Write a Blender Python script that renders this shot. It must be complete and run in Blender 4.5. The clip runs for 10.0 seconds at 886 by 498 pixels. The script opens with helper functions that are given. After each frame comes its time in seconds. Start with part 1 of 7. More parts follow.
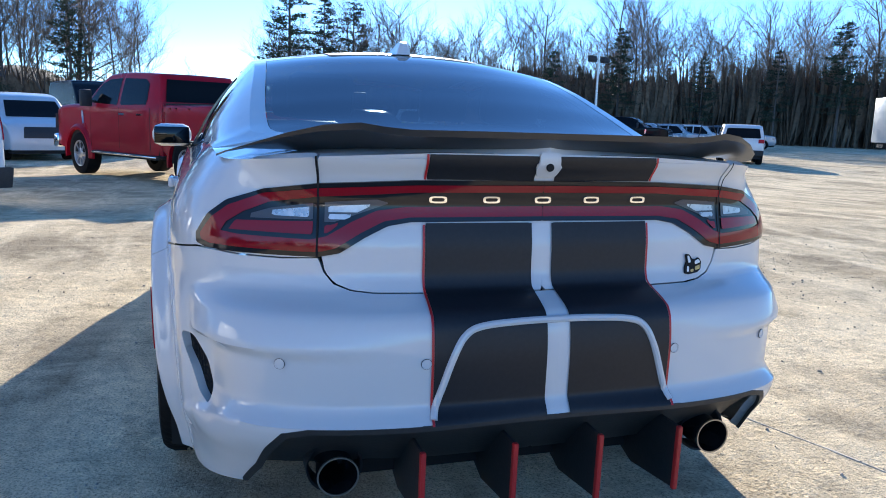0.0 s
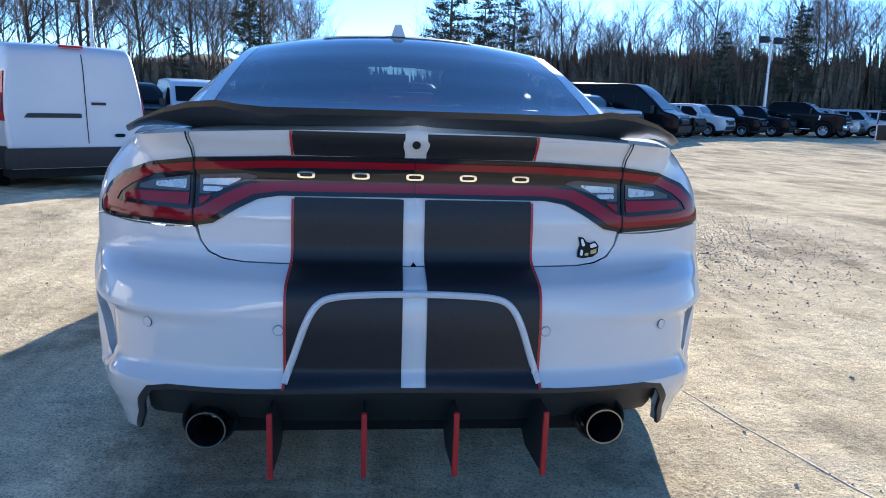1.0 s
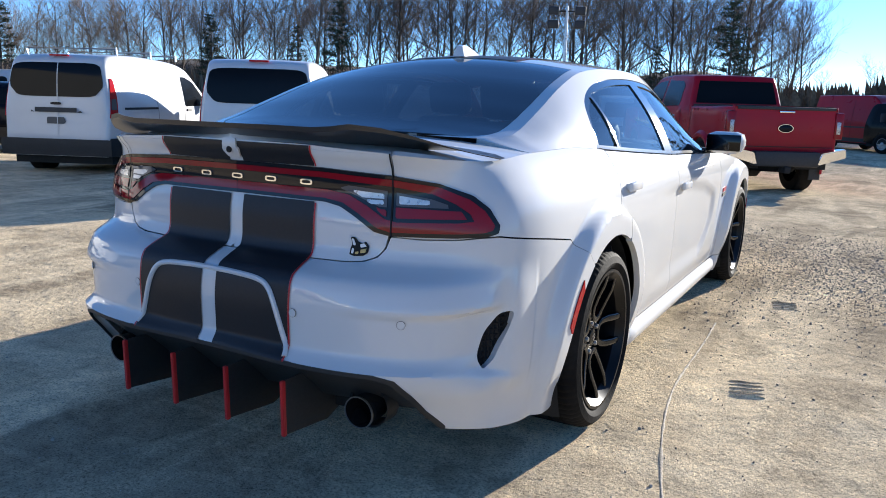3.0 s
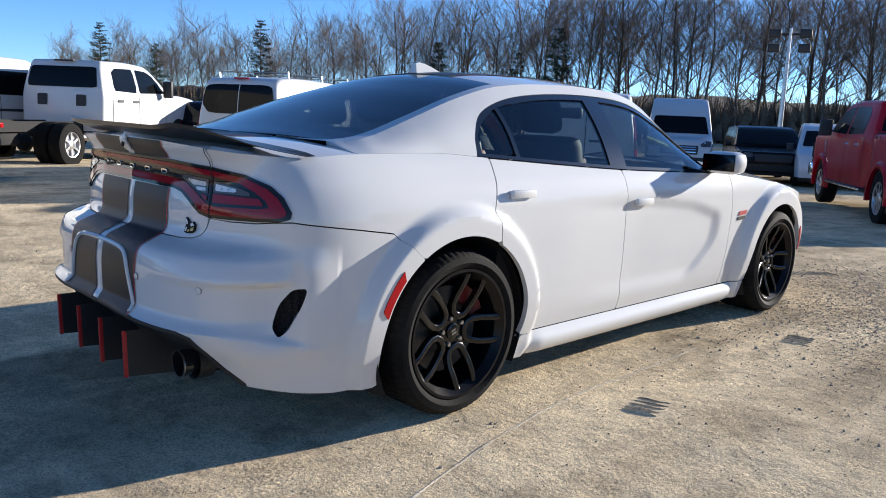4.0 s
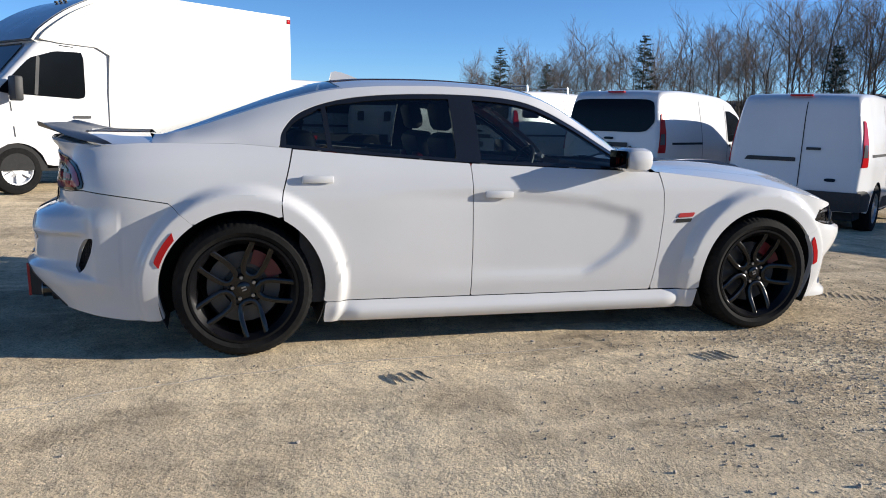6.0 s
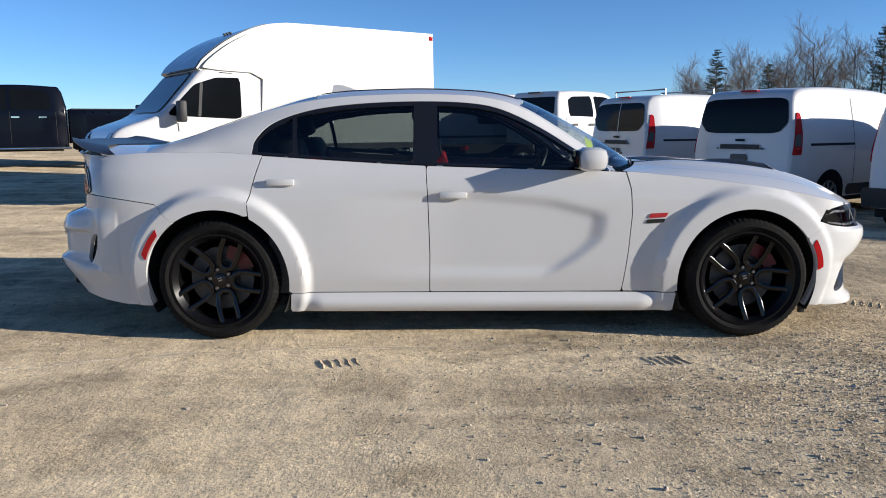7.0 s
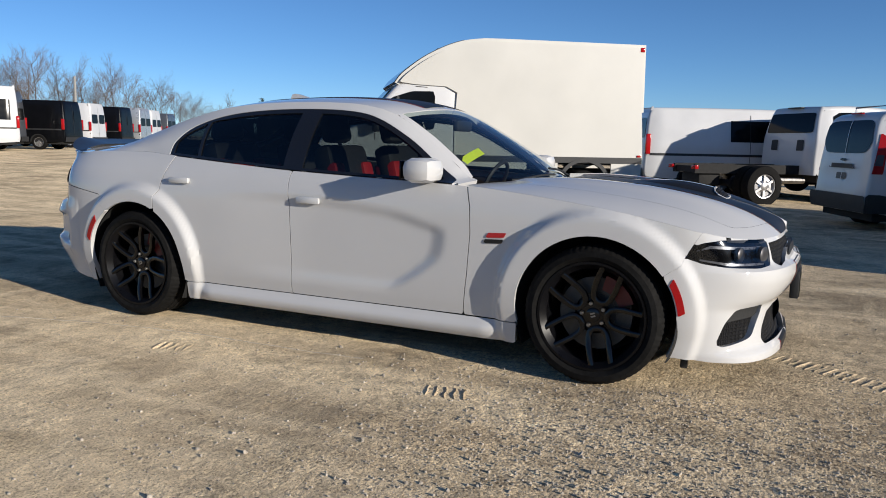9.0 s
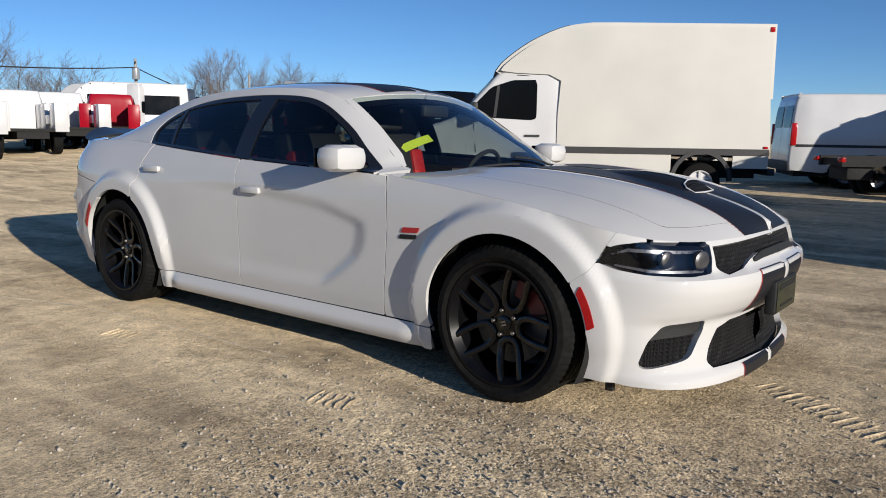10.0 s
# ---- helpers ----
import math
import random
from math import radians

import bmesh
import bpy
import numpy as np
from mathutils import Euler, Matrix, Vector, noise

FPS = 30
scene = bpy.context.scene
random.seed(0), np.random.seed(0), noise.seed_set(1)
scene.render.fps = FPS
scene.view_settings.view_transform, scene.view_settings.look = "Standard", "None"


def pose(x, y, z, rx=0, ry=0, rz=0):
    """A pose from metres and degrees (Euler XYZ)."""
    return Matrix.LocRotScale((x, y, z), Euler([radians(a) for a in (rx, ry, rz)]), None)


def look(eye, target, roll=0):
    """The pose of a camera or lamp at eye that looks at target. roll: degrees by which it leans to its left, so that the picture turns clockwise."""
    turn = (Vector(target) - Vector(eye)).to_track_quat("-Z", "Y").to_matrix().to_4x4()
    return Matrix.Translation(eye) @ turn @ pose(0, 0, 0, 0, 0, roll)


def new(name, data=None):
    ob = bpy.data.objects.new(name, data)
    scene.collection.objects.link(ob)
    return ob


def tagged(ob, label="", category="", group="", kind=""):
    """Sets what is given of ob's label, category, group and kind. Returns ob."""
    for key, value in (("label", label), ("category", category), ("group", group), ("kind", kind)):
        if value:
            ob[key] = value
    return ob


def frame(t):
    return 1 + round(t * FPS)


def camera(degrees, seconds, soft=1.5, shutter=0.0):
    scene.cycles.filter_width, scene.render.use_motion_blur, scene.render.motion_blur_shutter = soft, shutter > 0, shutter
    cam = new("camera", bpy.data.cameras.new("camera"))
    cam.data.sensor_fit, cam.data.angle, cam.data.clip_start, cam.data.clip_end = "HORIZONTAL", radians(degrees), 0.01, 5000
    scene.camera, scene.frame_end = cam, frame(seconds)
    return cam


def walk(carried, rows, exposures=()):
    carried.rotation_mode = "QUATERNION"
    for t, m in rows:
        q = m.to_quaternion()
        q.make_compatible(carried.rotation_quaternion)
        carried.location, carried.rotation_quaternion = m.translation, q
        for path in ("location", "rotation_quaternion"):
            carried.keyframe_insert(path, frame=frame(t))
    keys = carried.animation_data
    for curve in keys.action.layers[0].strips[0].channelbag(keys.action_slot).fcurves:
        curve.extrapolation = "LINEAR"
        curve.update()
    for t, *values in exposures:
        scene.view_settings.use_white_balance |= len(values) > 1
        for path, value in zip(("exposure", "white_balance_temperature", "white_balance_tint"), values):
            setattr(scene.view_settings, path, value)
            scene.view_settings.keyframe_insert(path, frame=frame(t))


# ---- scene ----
cam = camera(60.0, 10.0, 0.95)
PATH = [
    (0, (-0.857, -4.304, 1.186), (-0.256, -2.426, 0.852), 1.9),
    (0.5, (-0.445, -4.431, 1.189), (-0.062, -2.5, 0.837), 2.5),
    (1, (-0.123, -4.501, 1.192), (0.073, -2.548, 0.808), 1.9),
    (1.5, (0.174, -4.548, 1.198), (0.171, -2.589, 0.794), 1.0),
    (2, (0.602, -4.614, 1.196), (0.333, -2.672, 0.795), 1.7),
    (2.2, (0.836, -4.589, 1.19), (0.419, -2.674, 0.794), 1.5),
    (3.3, (2.238, -4.207, 1.26), (1.12, -2.59, 0.892), 2.0),
    (3.5, (2.513, -4.106, 1.26), (1.307, -2.551, 0.905), 2.3),
    (4, (3.119, -3.729, 1.229), (1.706, -2.354, 0.892), 2.5),
    (4.5, (3.692, -3.32, 1.244), (2.11, -2.14, 0.918), 2.4),
    (5, (4.172, -2.785, 1.231), (2.462, -1.802, 0.901), 2.1),
    (5.5, (4.587, -2.228, 1.247), (2.778, -1.445, 0.91), 2.3),
    (6.8, (5.269, -0.476, 1.218), (3.296, -0.386, 0.904), -0.2),
    (7, (5.329, -0.209, 1.218), (3.353, -0.216, 0.906), -0.3),
    (7.5, (5.388, 0.494, 1.205), (3.424, 0.286, 0.894), 0.5),
    (8, (5.273, 1.197, 1.197), (3.34, 0.786, 0.89), 0.9),
    (8.5, (5.04, 1.849, 1.185), (3.162, 1.225, 0.891), 1.3),
    (9, (4.653, 2.439, 1.197), (2.86, 1.598, 0.918), 1.2),
    (9.5, (4.186, 2.923, 1.191), (2.497, 1.889, 0.912), 1.3),
    (10, (3.687, 3.319, 1.18), (2.125, 2.108, 0.876), 0.9),
]
EXPOSURES = [(0.0, 1.92, 6020, 8), (2.0, 1.78, 6060, 8), (3.5, 1.28, 6250, 10), (5.5, 0.90, 6370, 10), (7.5, 0.57, 6420, 10), (10.0, 0.19, 6480, 10)]
walk(cam, [(t, look(eye, target, roll)) for t, eye, target, roll in PATH], EXPOSURES)

# ---- sun and sky ----
SUN_AZ, SUN_EL = 15.0, 14.0      # degrees clockwise from +y, and above the horizon
sky_world = bpy.data.worlds.new("sky")
scene.world = sky_world
sky_world.use_nodes = True
_nt = sky_world.node_tree
_sky = _nt.nodes.new("ShaderNodeTexSky")
_sky.sky_type = 'NISHITA'
_sky.sun_disc = False
_sky.sun_elevation = radians(SUN_EL)
_sky.sun_rotation = radians(SUN_AZ)
_sky.air_density, _sky.dust_density, _sky.ozone_density = 0.85, 0.15, 4.5
_sky.altitude = 2500
_clear = _nt.nodes.new("ShaderNodeHueSaturation")
_clear.inputs["Saturation"].default_value = 1.04
_nt.links.new(_sky.outputs[0], _clear.inputs["Color"])
_nt.links.new(_clear.outputs[0], _nt.nodes["Background"].inputs[0])
_nt.nodes["Background"].inputs[1].default_value = 0.098

sun_data = bpy.data.lights.new("sun", 'SUN')
sun_data.energy = 4.7
sun_data.angle = radians(0.55)
sun_data.color = (1.0, 0.92, 0.81)
sun = new("sun", sun_data)
_a, _e = radians(SUN_AZ), radians(SUN_EL)
SUN_DIR = Vector((math.sin(_a) * math.cos(_e), math.cos(_a) * math.cos(_e), math.sin(_e)))
sun.matrix_world = look(SUN_DIR * 60, (0, 0, 0))


# ---- materials ----
def mat(name, color, rough=0.5, metal=0.0, coat=0.0, grain=0.0, grain_scale=40.0, stain=0.0, stain_scale=3.0,
        bump=0.0, bump_scale=120.0, spec=0.5, coat_rough=0.03, vary=0.0):
    """A surface with two scales of colour change and a fine relief."""
    m = bpy.data.materials.new(name)
    m.use_nodes = True
    nt = m.node_tree
    b = nt.nodes["Principled BSDF"]
    b.inputs["Roughness"].default_value = rough
    b.inputs["Metallic"].default_value = metal
    b.inputs["Coat Weight"].default_value = coat
    b.inputs["Coat Roughness"].default_value = coat_rough
    b.inputs["Specular IOR Level"].default_value = spec
    b.inputs["Base Color"].default_value = (*color, 1)
    co = nt.nodes.new("ShaderNodeTexCoord")
    last = None

    def shade(amount, scale, detail, src):
        n = nt.nodes.new("ShaderNodeTexNoise")
        n.inputs["Scale"].default_value = scale
        n.inputs["Detail"].default_value = detail
        nt.links.new(co.outputs["Object"], n.inputs["Vector"])
        r = nt.nodes.new("ShaderNodeMapRange")
        r.inputs["From Min"].default_value, r.inputs["From Max"].default_value = 0.3, 0.7
        r.inputs["To Min"].default_value, r.inputs["To Max"].default_value = 1 - amount, 1 + amount * 0.6
        nt.links.new(n.outputs["Fac"], r.inputs["Value"])
        v = nt.nodes.new("ShaderNodeVectorMath")
        v.operation = 'SCALE'
        if src is None:
            v.inputs[0].default_value = color
        else:
            nt.links.new(src, v.inputs[0])
        nt.links.new(r.outputs[0], v.inputs["Scale"])
        return v.outputs[0], n

    if grain:
        last, _ = shade(grain, grain_scale, 3, last)
    if stain:
        last, n = shade(stain, stain_scale, 6, last)
        r = nt.nodes.new("ShaderNodeMapRange")
        r.inputs["To Min"].default_value, r.inputs["To Max"].default_value = max(0.0, rough - 0.12), min(1.0, rough + 0.15)
        nt.links.new(n.outputs["Fac"], r.inputs["Value"])
        nt.links.new(r.outputs[0], b.inputs["Roughness"])
    if vary:
        oi = nt.nodes.new("ShaderNodeObjectInfo")
        r = nt.nodes.new("ShaderNodeMapRange")
        r.inputs["To Min"].default_value, r.inputs["To Max"].default_value = 1 - vary, 1 + vary
        nt.links.new(oi.outputs["Random"], r.inputs["Value"])
        v = nt.nodes.new("ShaderNodeVectorMath")
        v.operation = 'SCALE'
        v.inputs[0].default_value = color
        if last is not None:
            nt.links.new(last, v.inputs[0])
        nt.links.new(r.outputs[0], v.inputs["Scale"])
        last = v.outputs[0]
    if last is not None:
        nt.links.new(last, b.inputs["Base Color"])
    if bump:
        n = nt.nodes.new("ShaderNodeTexNoise")
        n.inputs["Scale"].default_value = bump_scale
        n.inputs["Detail"].default_value = 4
        nt.links.new(co.outputs["Object"], n.inputs["Vector"])
        bp = nt.nodes.new("ShaderNodeBump")
        bp.inputs["Strength"].default_value = bump
        bp.inputs["Distance"].default_value = 0.01
        nt.links.new(n.outputs["Fac"], bp.inputs["Height"])
        nt.links.new(bp.outputs[0], b.inputs["Normal"])
    return m


def glass(name, tint, rough=0.0, see=0.6):
    """Tinted sheet glass: a mirror-like front by Fresnel over a tinted see-through pane."""
    m = bpy.data.materials.new(name)
    m.use_nodes = True
    nt = m.node_tree
    nt.nodes.remove(nt.nodes["Principled BSDF"])
    out = nt.nodes["Material Output"]
    tr = nt.nodes.new("ShaderNodeBsdfTransparent")
    tr.inputs[0].default_value = (*tint, 1)
    gl = nt.nodes.new("ShaderNodeBsdfGlossy")
    gl.inputs["Roughness"].default_value = rough
    gl.inputs[0].default_value = (0.95, 0.97, 1, 1)
    lw = nt.nodes.new("ShaderNodeLayerWeight")
    lw.inputs["Blend"].default_value = 0.5
    pw = nt.nodes.new("ShaderNodeMath")
    pw.operation = 'POWER'
    pw.inputs[1].default_value = 4.5
    nt.links.new(lw.outputs["Facing"], pw.inputs[0])
    fr = nt.nodes.new("ShaderNodeMath")
    fr.operation = 'MULTIPLY_ADD'
    fr.inputs[1].default_value, fr.inputs[2].default_value = 0.86, 0.05
    nt.links.new(pw.outputs[0], fr.inputs[0])
    mx = nt.nodes.new("ShaderNodeMixShader")
    nt.links.new(fr.outputs[0], mx.inputs[0])
    nt.links.new(tr.outputs[0], mx.inputs[1])
    nt.links.new(gl.outputs[0], mx.inputs[2])
    nt.links.new(mx.outputs[0], out.inputs[0])
    return m


def hex_mesh_material(name, scale):
    """Black honeycomb grille plastic with a cell relief."""
    m = mat(name, (0.010, 0.010, 0.011), 0.6, spec=0.2)
    nt = m.node_tree
    co = nt.nodes.new("ShaderNodeTexCoord")
    v = nt.nodes.new("ShaderNodeTexVoronoi")
    v.feature = 'DISTANCE_TO_EDGE'
    v.inputs["Scale"].default_value = scale
    v.inputs["Randomness"].default_value = 0.15
    nt.links.new(co.outputs["Object"], v.inputs["Vector"])
    bp = nt.nodes.new("ShaderNodeBump")
    bp.inputs["Strength"].default_value = 1.0
    bp.inputs["Distance"].default_value = 0.02
    bp.invert = True
    nt.links.new(v.outputs["Distance"], bp.inputs["Height"])
    nt.links.new(bp.outputs[0], nt.nodes["Principled BSDF"].inputs["Normal"])
    return m


def light_lens(name, color, rough=0.06, emit=0.0):
    m = mat(name, color, 0.07, coat=0.0, spec=0.28)
    return m


M_PAINT = mat("white_car_paint", (0.575, 0.575, 0.57), 0.6, spec=0.06, coat=1.0, stain=0.025, stain_scale=2.0, coat_rough=0.02)
M_STRIPE = mat("satin_black_vinyl", (0.014, 0.015, 0.018), 0.42, spec=0.28, grain=0.15, grain_scale=90)
M_RED = mat("red_vinyl", (0.42, 0.018, 0.020), 0.4)
M_BLACK = mat("black_plastic", (0.018, 0.019, 0.020), 0.55, grain=0.2, grain_scale=60, bump=0.08)
M_SPOILER = mat("satin_black_spoiler", (0.020, 0.021, 0.023), 0.33, grain=0.15, grain_scale=50)
M_GLOSSBLACK = mat("gloss_black_plastic", (0.010, 0.010, 0.011), 0.12, coat=0.6)
M_DARK = mat("dark_cavity", (0.006, 0.006, 0.006), 0.9)
M_TYRE = mat("tyre_rubber", (0.010, 0.0098, 0.0096), 0.8, spec=0.12, grain=0.35, grain_scale=35, stain=0.4, stain_scale=5, bump=0.15, bump_scale=90)
M_RIM = mat("satin_black_alloy", (0.003, 0.003, 0.0035), 0.16, spec=0.45, coat=0.0, stain=0.2, stain_scale=10)
M_BARREL = mat("dull_black_rim_barrel", (0.004, 0.004, 0.005), 0.3, spec=0.22, stain=0.3, stain_scale=10)
M_STEEL = mat("bare_steel", (0.30, 0.29, 0.28), 0.35, metal=1.0, stain=0.25, stain_scale=12)
M_CHROME = mat("chrome", (0.75, 0.75, 0.76), 0.08, metal=1.0)
M_CALIPER = mat("red_caliper_paint", (0.13, 0.008, 0.008), 0.4)
M_DISC = mat("dull_brake_steel", (0.09, 0.088, 0.085), 0.45, metal=0.8, stain=0.25, stain_scale=12)
M_LAMPSILVER = mat("lamp_reflector", (0.42, 0.42, 0.43), 0.28, metal=0.5, coat=0.5, stain=0.3, stain_scale=40)
M_LAMPGREY = mat("dull_lamp_bezel", (0.10, 0.10, 0.105), 0.35, metal=0.6, stain=0.2, stain_scale=30)
M_TAILRED = light_lens("red_lamp_lens", (0.21, 0.005, 0.012))
M_TAILDARK = light_lens("smoked_lamp_lens", (0.012, 0.012, 0.014))
M_TAILCLEAR = light_lens("clear_lamp_lens", (0.075, 0.075, 0.08))
M_REFLECT = light_lens("red_reflector", (0.36, 0.010, 0.012))
M_GLASS = glass("side_glass", (0.32, 0.36, 0.36))
M_GLASS_REAR = glass("dark_rear_glass", (0.12, 0.14, 0.15))
M_GLASS_FRONT = glass("windscreen_glass", (0.74, 0.80, 0.78))
M_LAMPGLASS = glass("lamp_cover", (0.55, 0.56, 0.58))
M_HEX = hex_mesh_material("honeycomb_grille", 55.0)
M_SEAT = mat("black_leather", (0.022, 0.021, 0.022), 0.5, grain=0.2, grain_scale=30, bump=0.1)
M_SEATRED = mat("red_leather", (0.42, 0.015, 0.015), 0.5, grain=0.15, grain_scale=30)
M_YELLOW = mat("yellow_green_paper", (0.62, 0.72, 0.05), 0.8, grain=0.1, grain_scale=80)
M_MIRROR = mat("mirror_glass", (0.02, 0.021, 0.023), 0.03, metal=1.0)
M_PLATEF = mat("dark_yellow_plate", (0.035, 0.036, 0.02), 0.4, stain=0.5, stain_scale=40)
M_GOLD = mat("yellow_enamel", (0.62, 0.42, 0.12), 0.35, stain=0.3, stain_scale=60)
M_PAPER = mat("white_card", (0.7, 0.7, 0.68), 0.8, grain=0.1)


# ---- mesh helpers ----
def mesh_object(name, bm, material, parent=None, label="", smooth=True, angle=None):
    me = bpy.data.meshes.new(name)
    bm.to_mesh(me)
    bm.free()
    if isinstance(material, (list, tuple)):
        for k in material:
            me.materials.append(k)
    else:
        me.materials.append(material)
    if smooth:
        me.shade_smooth()
        if angle is not None:
            me.set_sharp_from_angle(angle=radians(angle))
    ob = new(name, me)
    if parent is not None:
        ob.parent = parent
    if label:
        tagged(ob, label)
    return ob


def part(name, bm, material, parent, label="", smooth=True, angle=35):
    return mesh_object(name, bm, material, parent, label, smooth, angle)


def thing(name, label, category, group="", m=None):
    ob = new(name)
    ob.empty_display_size = 0.2
    tagged(ob, label, category, group)
    if m is not None:
        ob.matrix_basis = m
    return ob


def box_into(bm, x0, x1, y0, y1, z0, z1, bevel=0.0, m=None):
    vs = [bm.verts.new((x, y, z)) for x in (x0, x1) for y in (y0, y1) for z in (z0, z1)]
    fs = [bm.faces.new([vs[i] for i in f]) for f in ((0, 1, 3, 2), (4, 6, 7, 5), (0, 4, 5, 1), (2, 3, 7, 6), (0, 2, 6, 4), (1, 5, 7, 3))]
    if bevel:
        es = list({e for f in fs for e in f.edges})
        out = bmesh.ops.bevel(bm, geom=es, offset=bevel, segments=2, affect='EDGES', profile=0.5)
        vs = list({v for f in out["faces"] for v in f.verts} | {v for v in vs if v.is_valid})
    if m is not None:
        bmesh.ops.transform(bm, matrix=m, verts=vs)
    return vs


def box_bm(x0, x1, y0, y1, z0, z1, bevel=0.0, m=None):
    bm = bmesh.new()
    box_into(bm, x0, x1, y0, y1, z0, z1, bevel, m)
    return bm


def lathe_bm(profile, n=48, closed=False, axis='X', bm=None, arc=(0, 360)):
    """Profile of (radius, along) turned about an axis."""
    bm = bm or bmesh.new()
    rings = []
    full = arc == (0, 360)
    count = n if full else n + 1
    for k in range(count):
        a = radians(arc[0] + (arc[1] - arc[0]) * k / n)
        c, s = math.cos(a), math.sin(a)
        ring = []
        for r, t in profile:
            p = {'X': (t, r * c, r * s), 'Y': (r * c, t, r * s), 'Z': (r * c, r * s, t)}[axis]
            ring.append(bm.verts.new(p))
        rings.append(ring)
    m = len(profile)
    for k in range(n):
        a, b = rings[k], rings[(k + 1) % count]
        for i in range(m if closed else m - 1):
            j = (i + 1) % m
            bm.faces.new((a[i], b[i], b[j], a[j]))
    bmesh.ops.remove_doubles(bm, verts=bm.verts, dist=1e-5)
    bmesh.ops.recalc_face_normals(bm, faces=bm.faces)
    return bm


def tube_into(bm, points, radii, sides=6, cap=True):
    """A round bar along points."""
    pts = [Vector(p) for p in points]
    if not isinstance(radii, (list, tuple)):
        radii = [radii] * len(pts)
    rings = []
    ref = Vector((0, 0, 1))
    for i, p in enumerate(pts):
        d = (pts[min(i + 1, len(pts) - 1)] - pts[max(i - 1, 0)]).normalized()
        if abs(d.dot(ref)) > 0.95:
            ref = Vector((1, 0, 0))
        u = d.cross(ref).normalized()
        v = d.cross(u)
        rings.append([bm.verts.new(p + radii[i] * (math.cos(2 * math.pi * k / sides) * u + math.sin(2 * math.pi * k / sides) * v)) for k in range(sides)])
    for a, b in zip(rings, rings[1:]):
        for k in range(sides):
            bm.faces.new((a[k], a[(k + 1) % sides], b[(k + 1) % sides], b[k]))
    if cap:
        bm.faces.new(rings[0][::-1])
        bm.faces.new(rings[-1])
    return bm


def tube_bm(points, radii, sides=8):
    return tube_into(bmesh.new(), points, radii, sides)


def prism_bm(poly, depth, place, bevel=0.0):
    """Polygon of 2D points given thickness; place maps (u, v, w) to 3D."""
    bm = bmesh.new()
    a = [bm.verts.new(place(u, v, 0)) for u, v in poly]
    b = [bm.verts.new(place(u, v, depth)) for u, v in poly]
    n = len(poly)
    bm.faces.new(a)
    bm.faces.new(b[::-1])
    for i in range(n):
        bm.faces.new((a[i], b[i], b[(i + 1) % n], a[(i + 1) % n]))
    bmesh.ops.recalc_face_normals(bm, faces=bm.faces)
    if bevel:
        bmesh.ops.bevel(bm, geom=[e for e in bm.edges], offset=bevel, segments=2, affect='EDGES')
    return bm


def interp(table, x):
    xs = [p[0] for p in table]
    return float(np.interp(x, xs, [p[1] for p in table]))


def smooth_interp(table, x):
    """Monotone-ish cubic through a short table."""
    n = len(table)
    if x <= table[0][0]:
        return table[0][1]
    if x >= table[-1][0]:
        return table[-1][1]
    for i in range(n - 1):
        if x <= table[i + 1][0]:
            break
    x0, y0 = table[i]
    x1, y1 = table[i + 1]
    h = x1 - x0

    def slope(k):
        if k == 0:
            return (table[1][1] - table[0][1]) / (table[1][0] - table[0][0])
        if k == n - 1:
            return (table[-1][1] - table[-2][1]) / (table[-1][0] - table[-2][0])
        a = (table[k][1] - table[k - 1][1]) / (table[k][0] - table[k - 1][0])
        b = (table[k + 1][1] - table[k][1]) / (table[k + 1][0] - table[k][0])
        return 0.0 if a * b <= 0 else 2 * a * b / (a + b)
    t = (x - x0) / h
    m0, m1 = slope(i) * h, slope(i + 1) * h
    return (2 * t ** 3 - 3 * t ** 2 + 1) * y0 + (t ** 3 - 2 * t ** 2 + t) * m0 + (3 * t ** 2 - 2 * t ** 3) * y1 + (t ** 3 - t ** 2) * m1


def sstep(a, b, x):
    t = min(1.0, max(0.0, (x - a) / (b - a)))
    return t * t * (3 - 2 * t)


def round_poly(points, n=6, r=0.3):
    """A polygon with its corners rounded; r is the share of each side taken."""
    out = []
    m = len(points)
    for i in range(m):
        p0, p1, p2 = (np.array(points[(i + k) % m], float) for k in (-1, 0, 1))
        a, b = p1 + (p0 - p1) * r, p1 + (p2 - p1) * r
        for k in range(n + 1):
            t = k / n
            out.append(tuple((1 - t) ** 2 * a + 2 * t * (1 - t) * p1 + t * t * b))
    return out


def spline(points, n=8):
    """Catmull-Rom through open points."""
    p = [np.array(q, float) for q in points]
    p = [2 * p[0] - p[1]] + p + [2 * p[-1] - p[-2]]
    out = []
    for i in range(1, len(p) - 2):
        for k in range(n):
            t = k / n
            out.append(tuple(0.5 * (2 * p[i] + (p[i + 1] - p[i - 1]) * t + (2 * p[i - 1] - 5 * p[i] + 4 * p[i + 1] - p[i + 2]) * t * t
                                    + (3 * p[i] - p[i - 1] - 3 * p[i + 1] + p[i + 2]) * t ** 3)))
    out.append(tuple(p[-2]))
    return out


def _crossings(polys, x, y):
    inside = np.zeros(x.shape, bool)
    for q in polys:
        a = np.asarray(q, float)
        b = np.roll(a, -1, 0)
        for (x0, y0), (x1, y1) in zip(a, b):
            if y0 == y1:
                continue
            hit = ((y0 > y) != (y1 > y)) & (x < (x1 - x0) * (y - y0) / (y1 - y0) + x0)
            inside ^= hit
    return inside


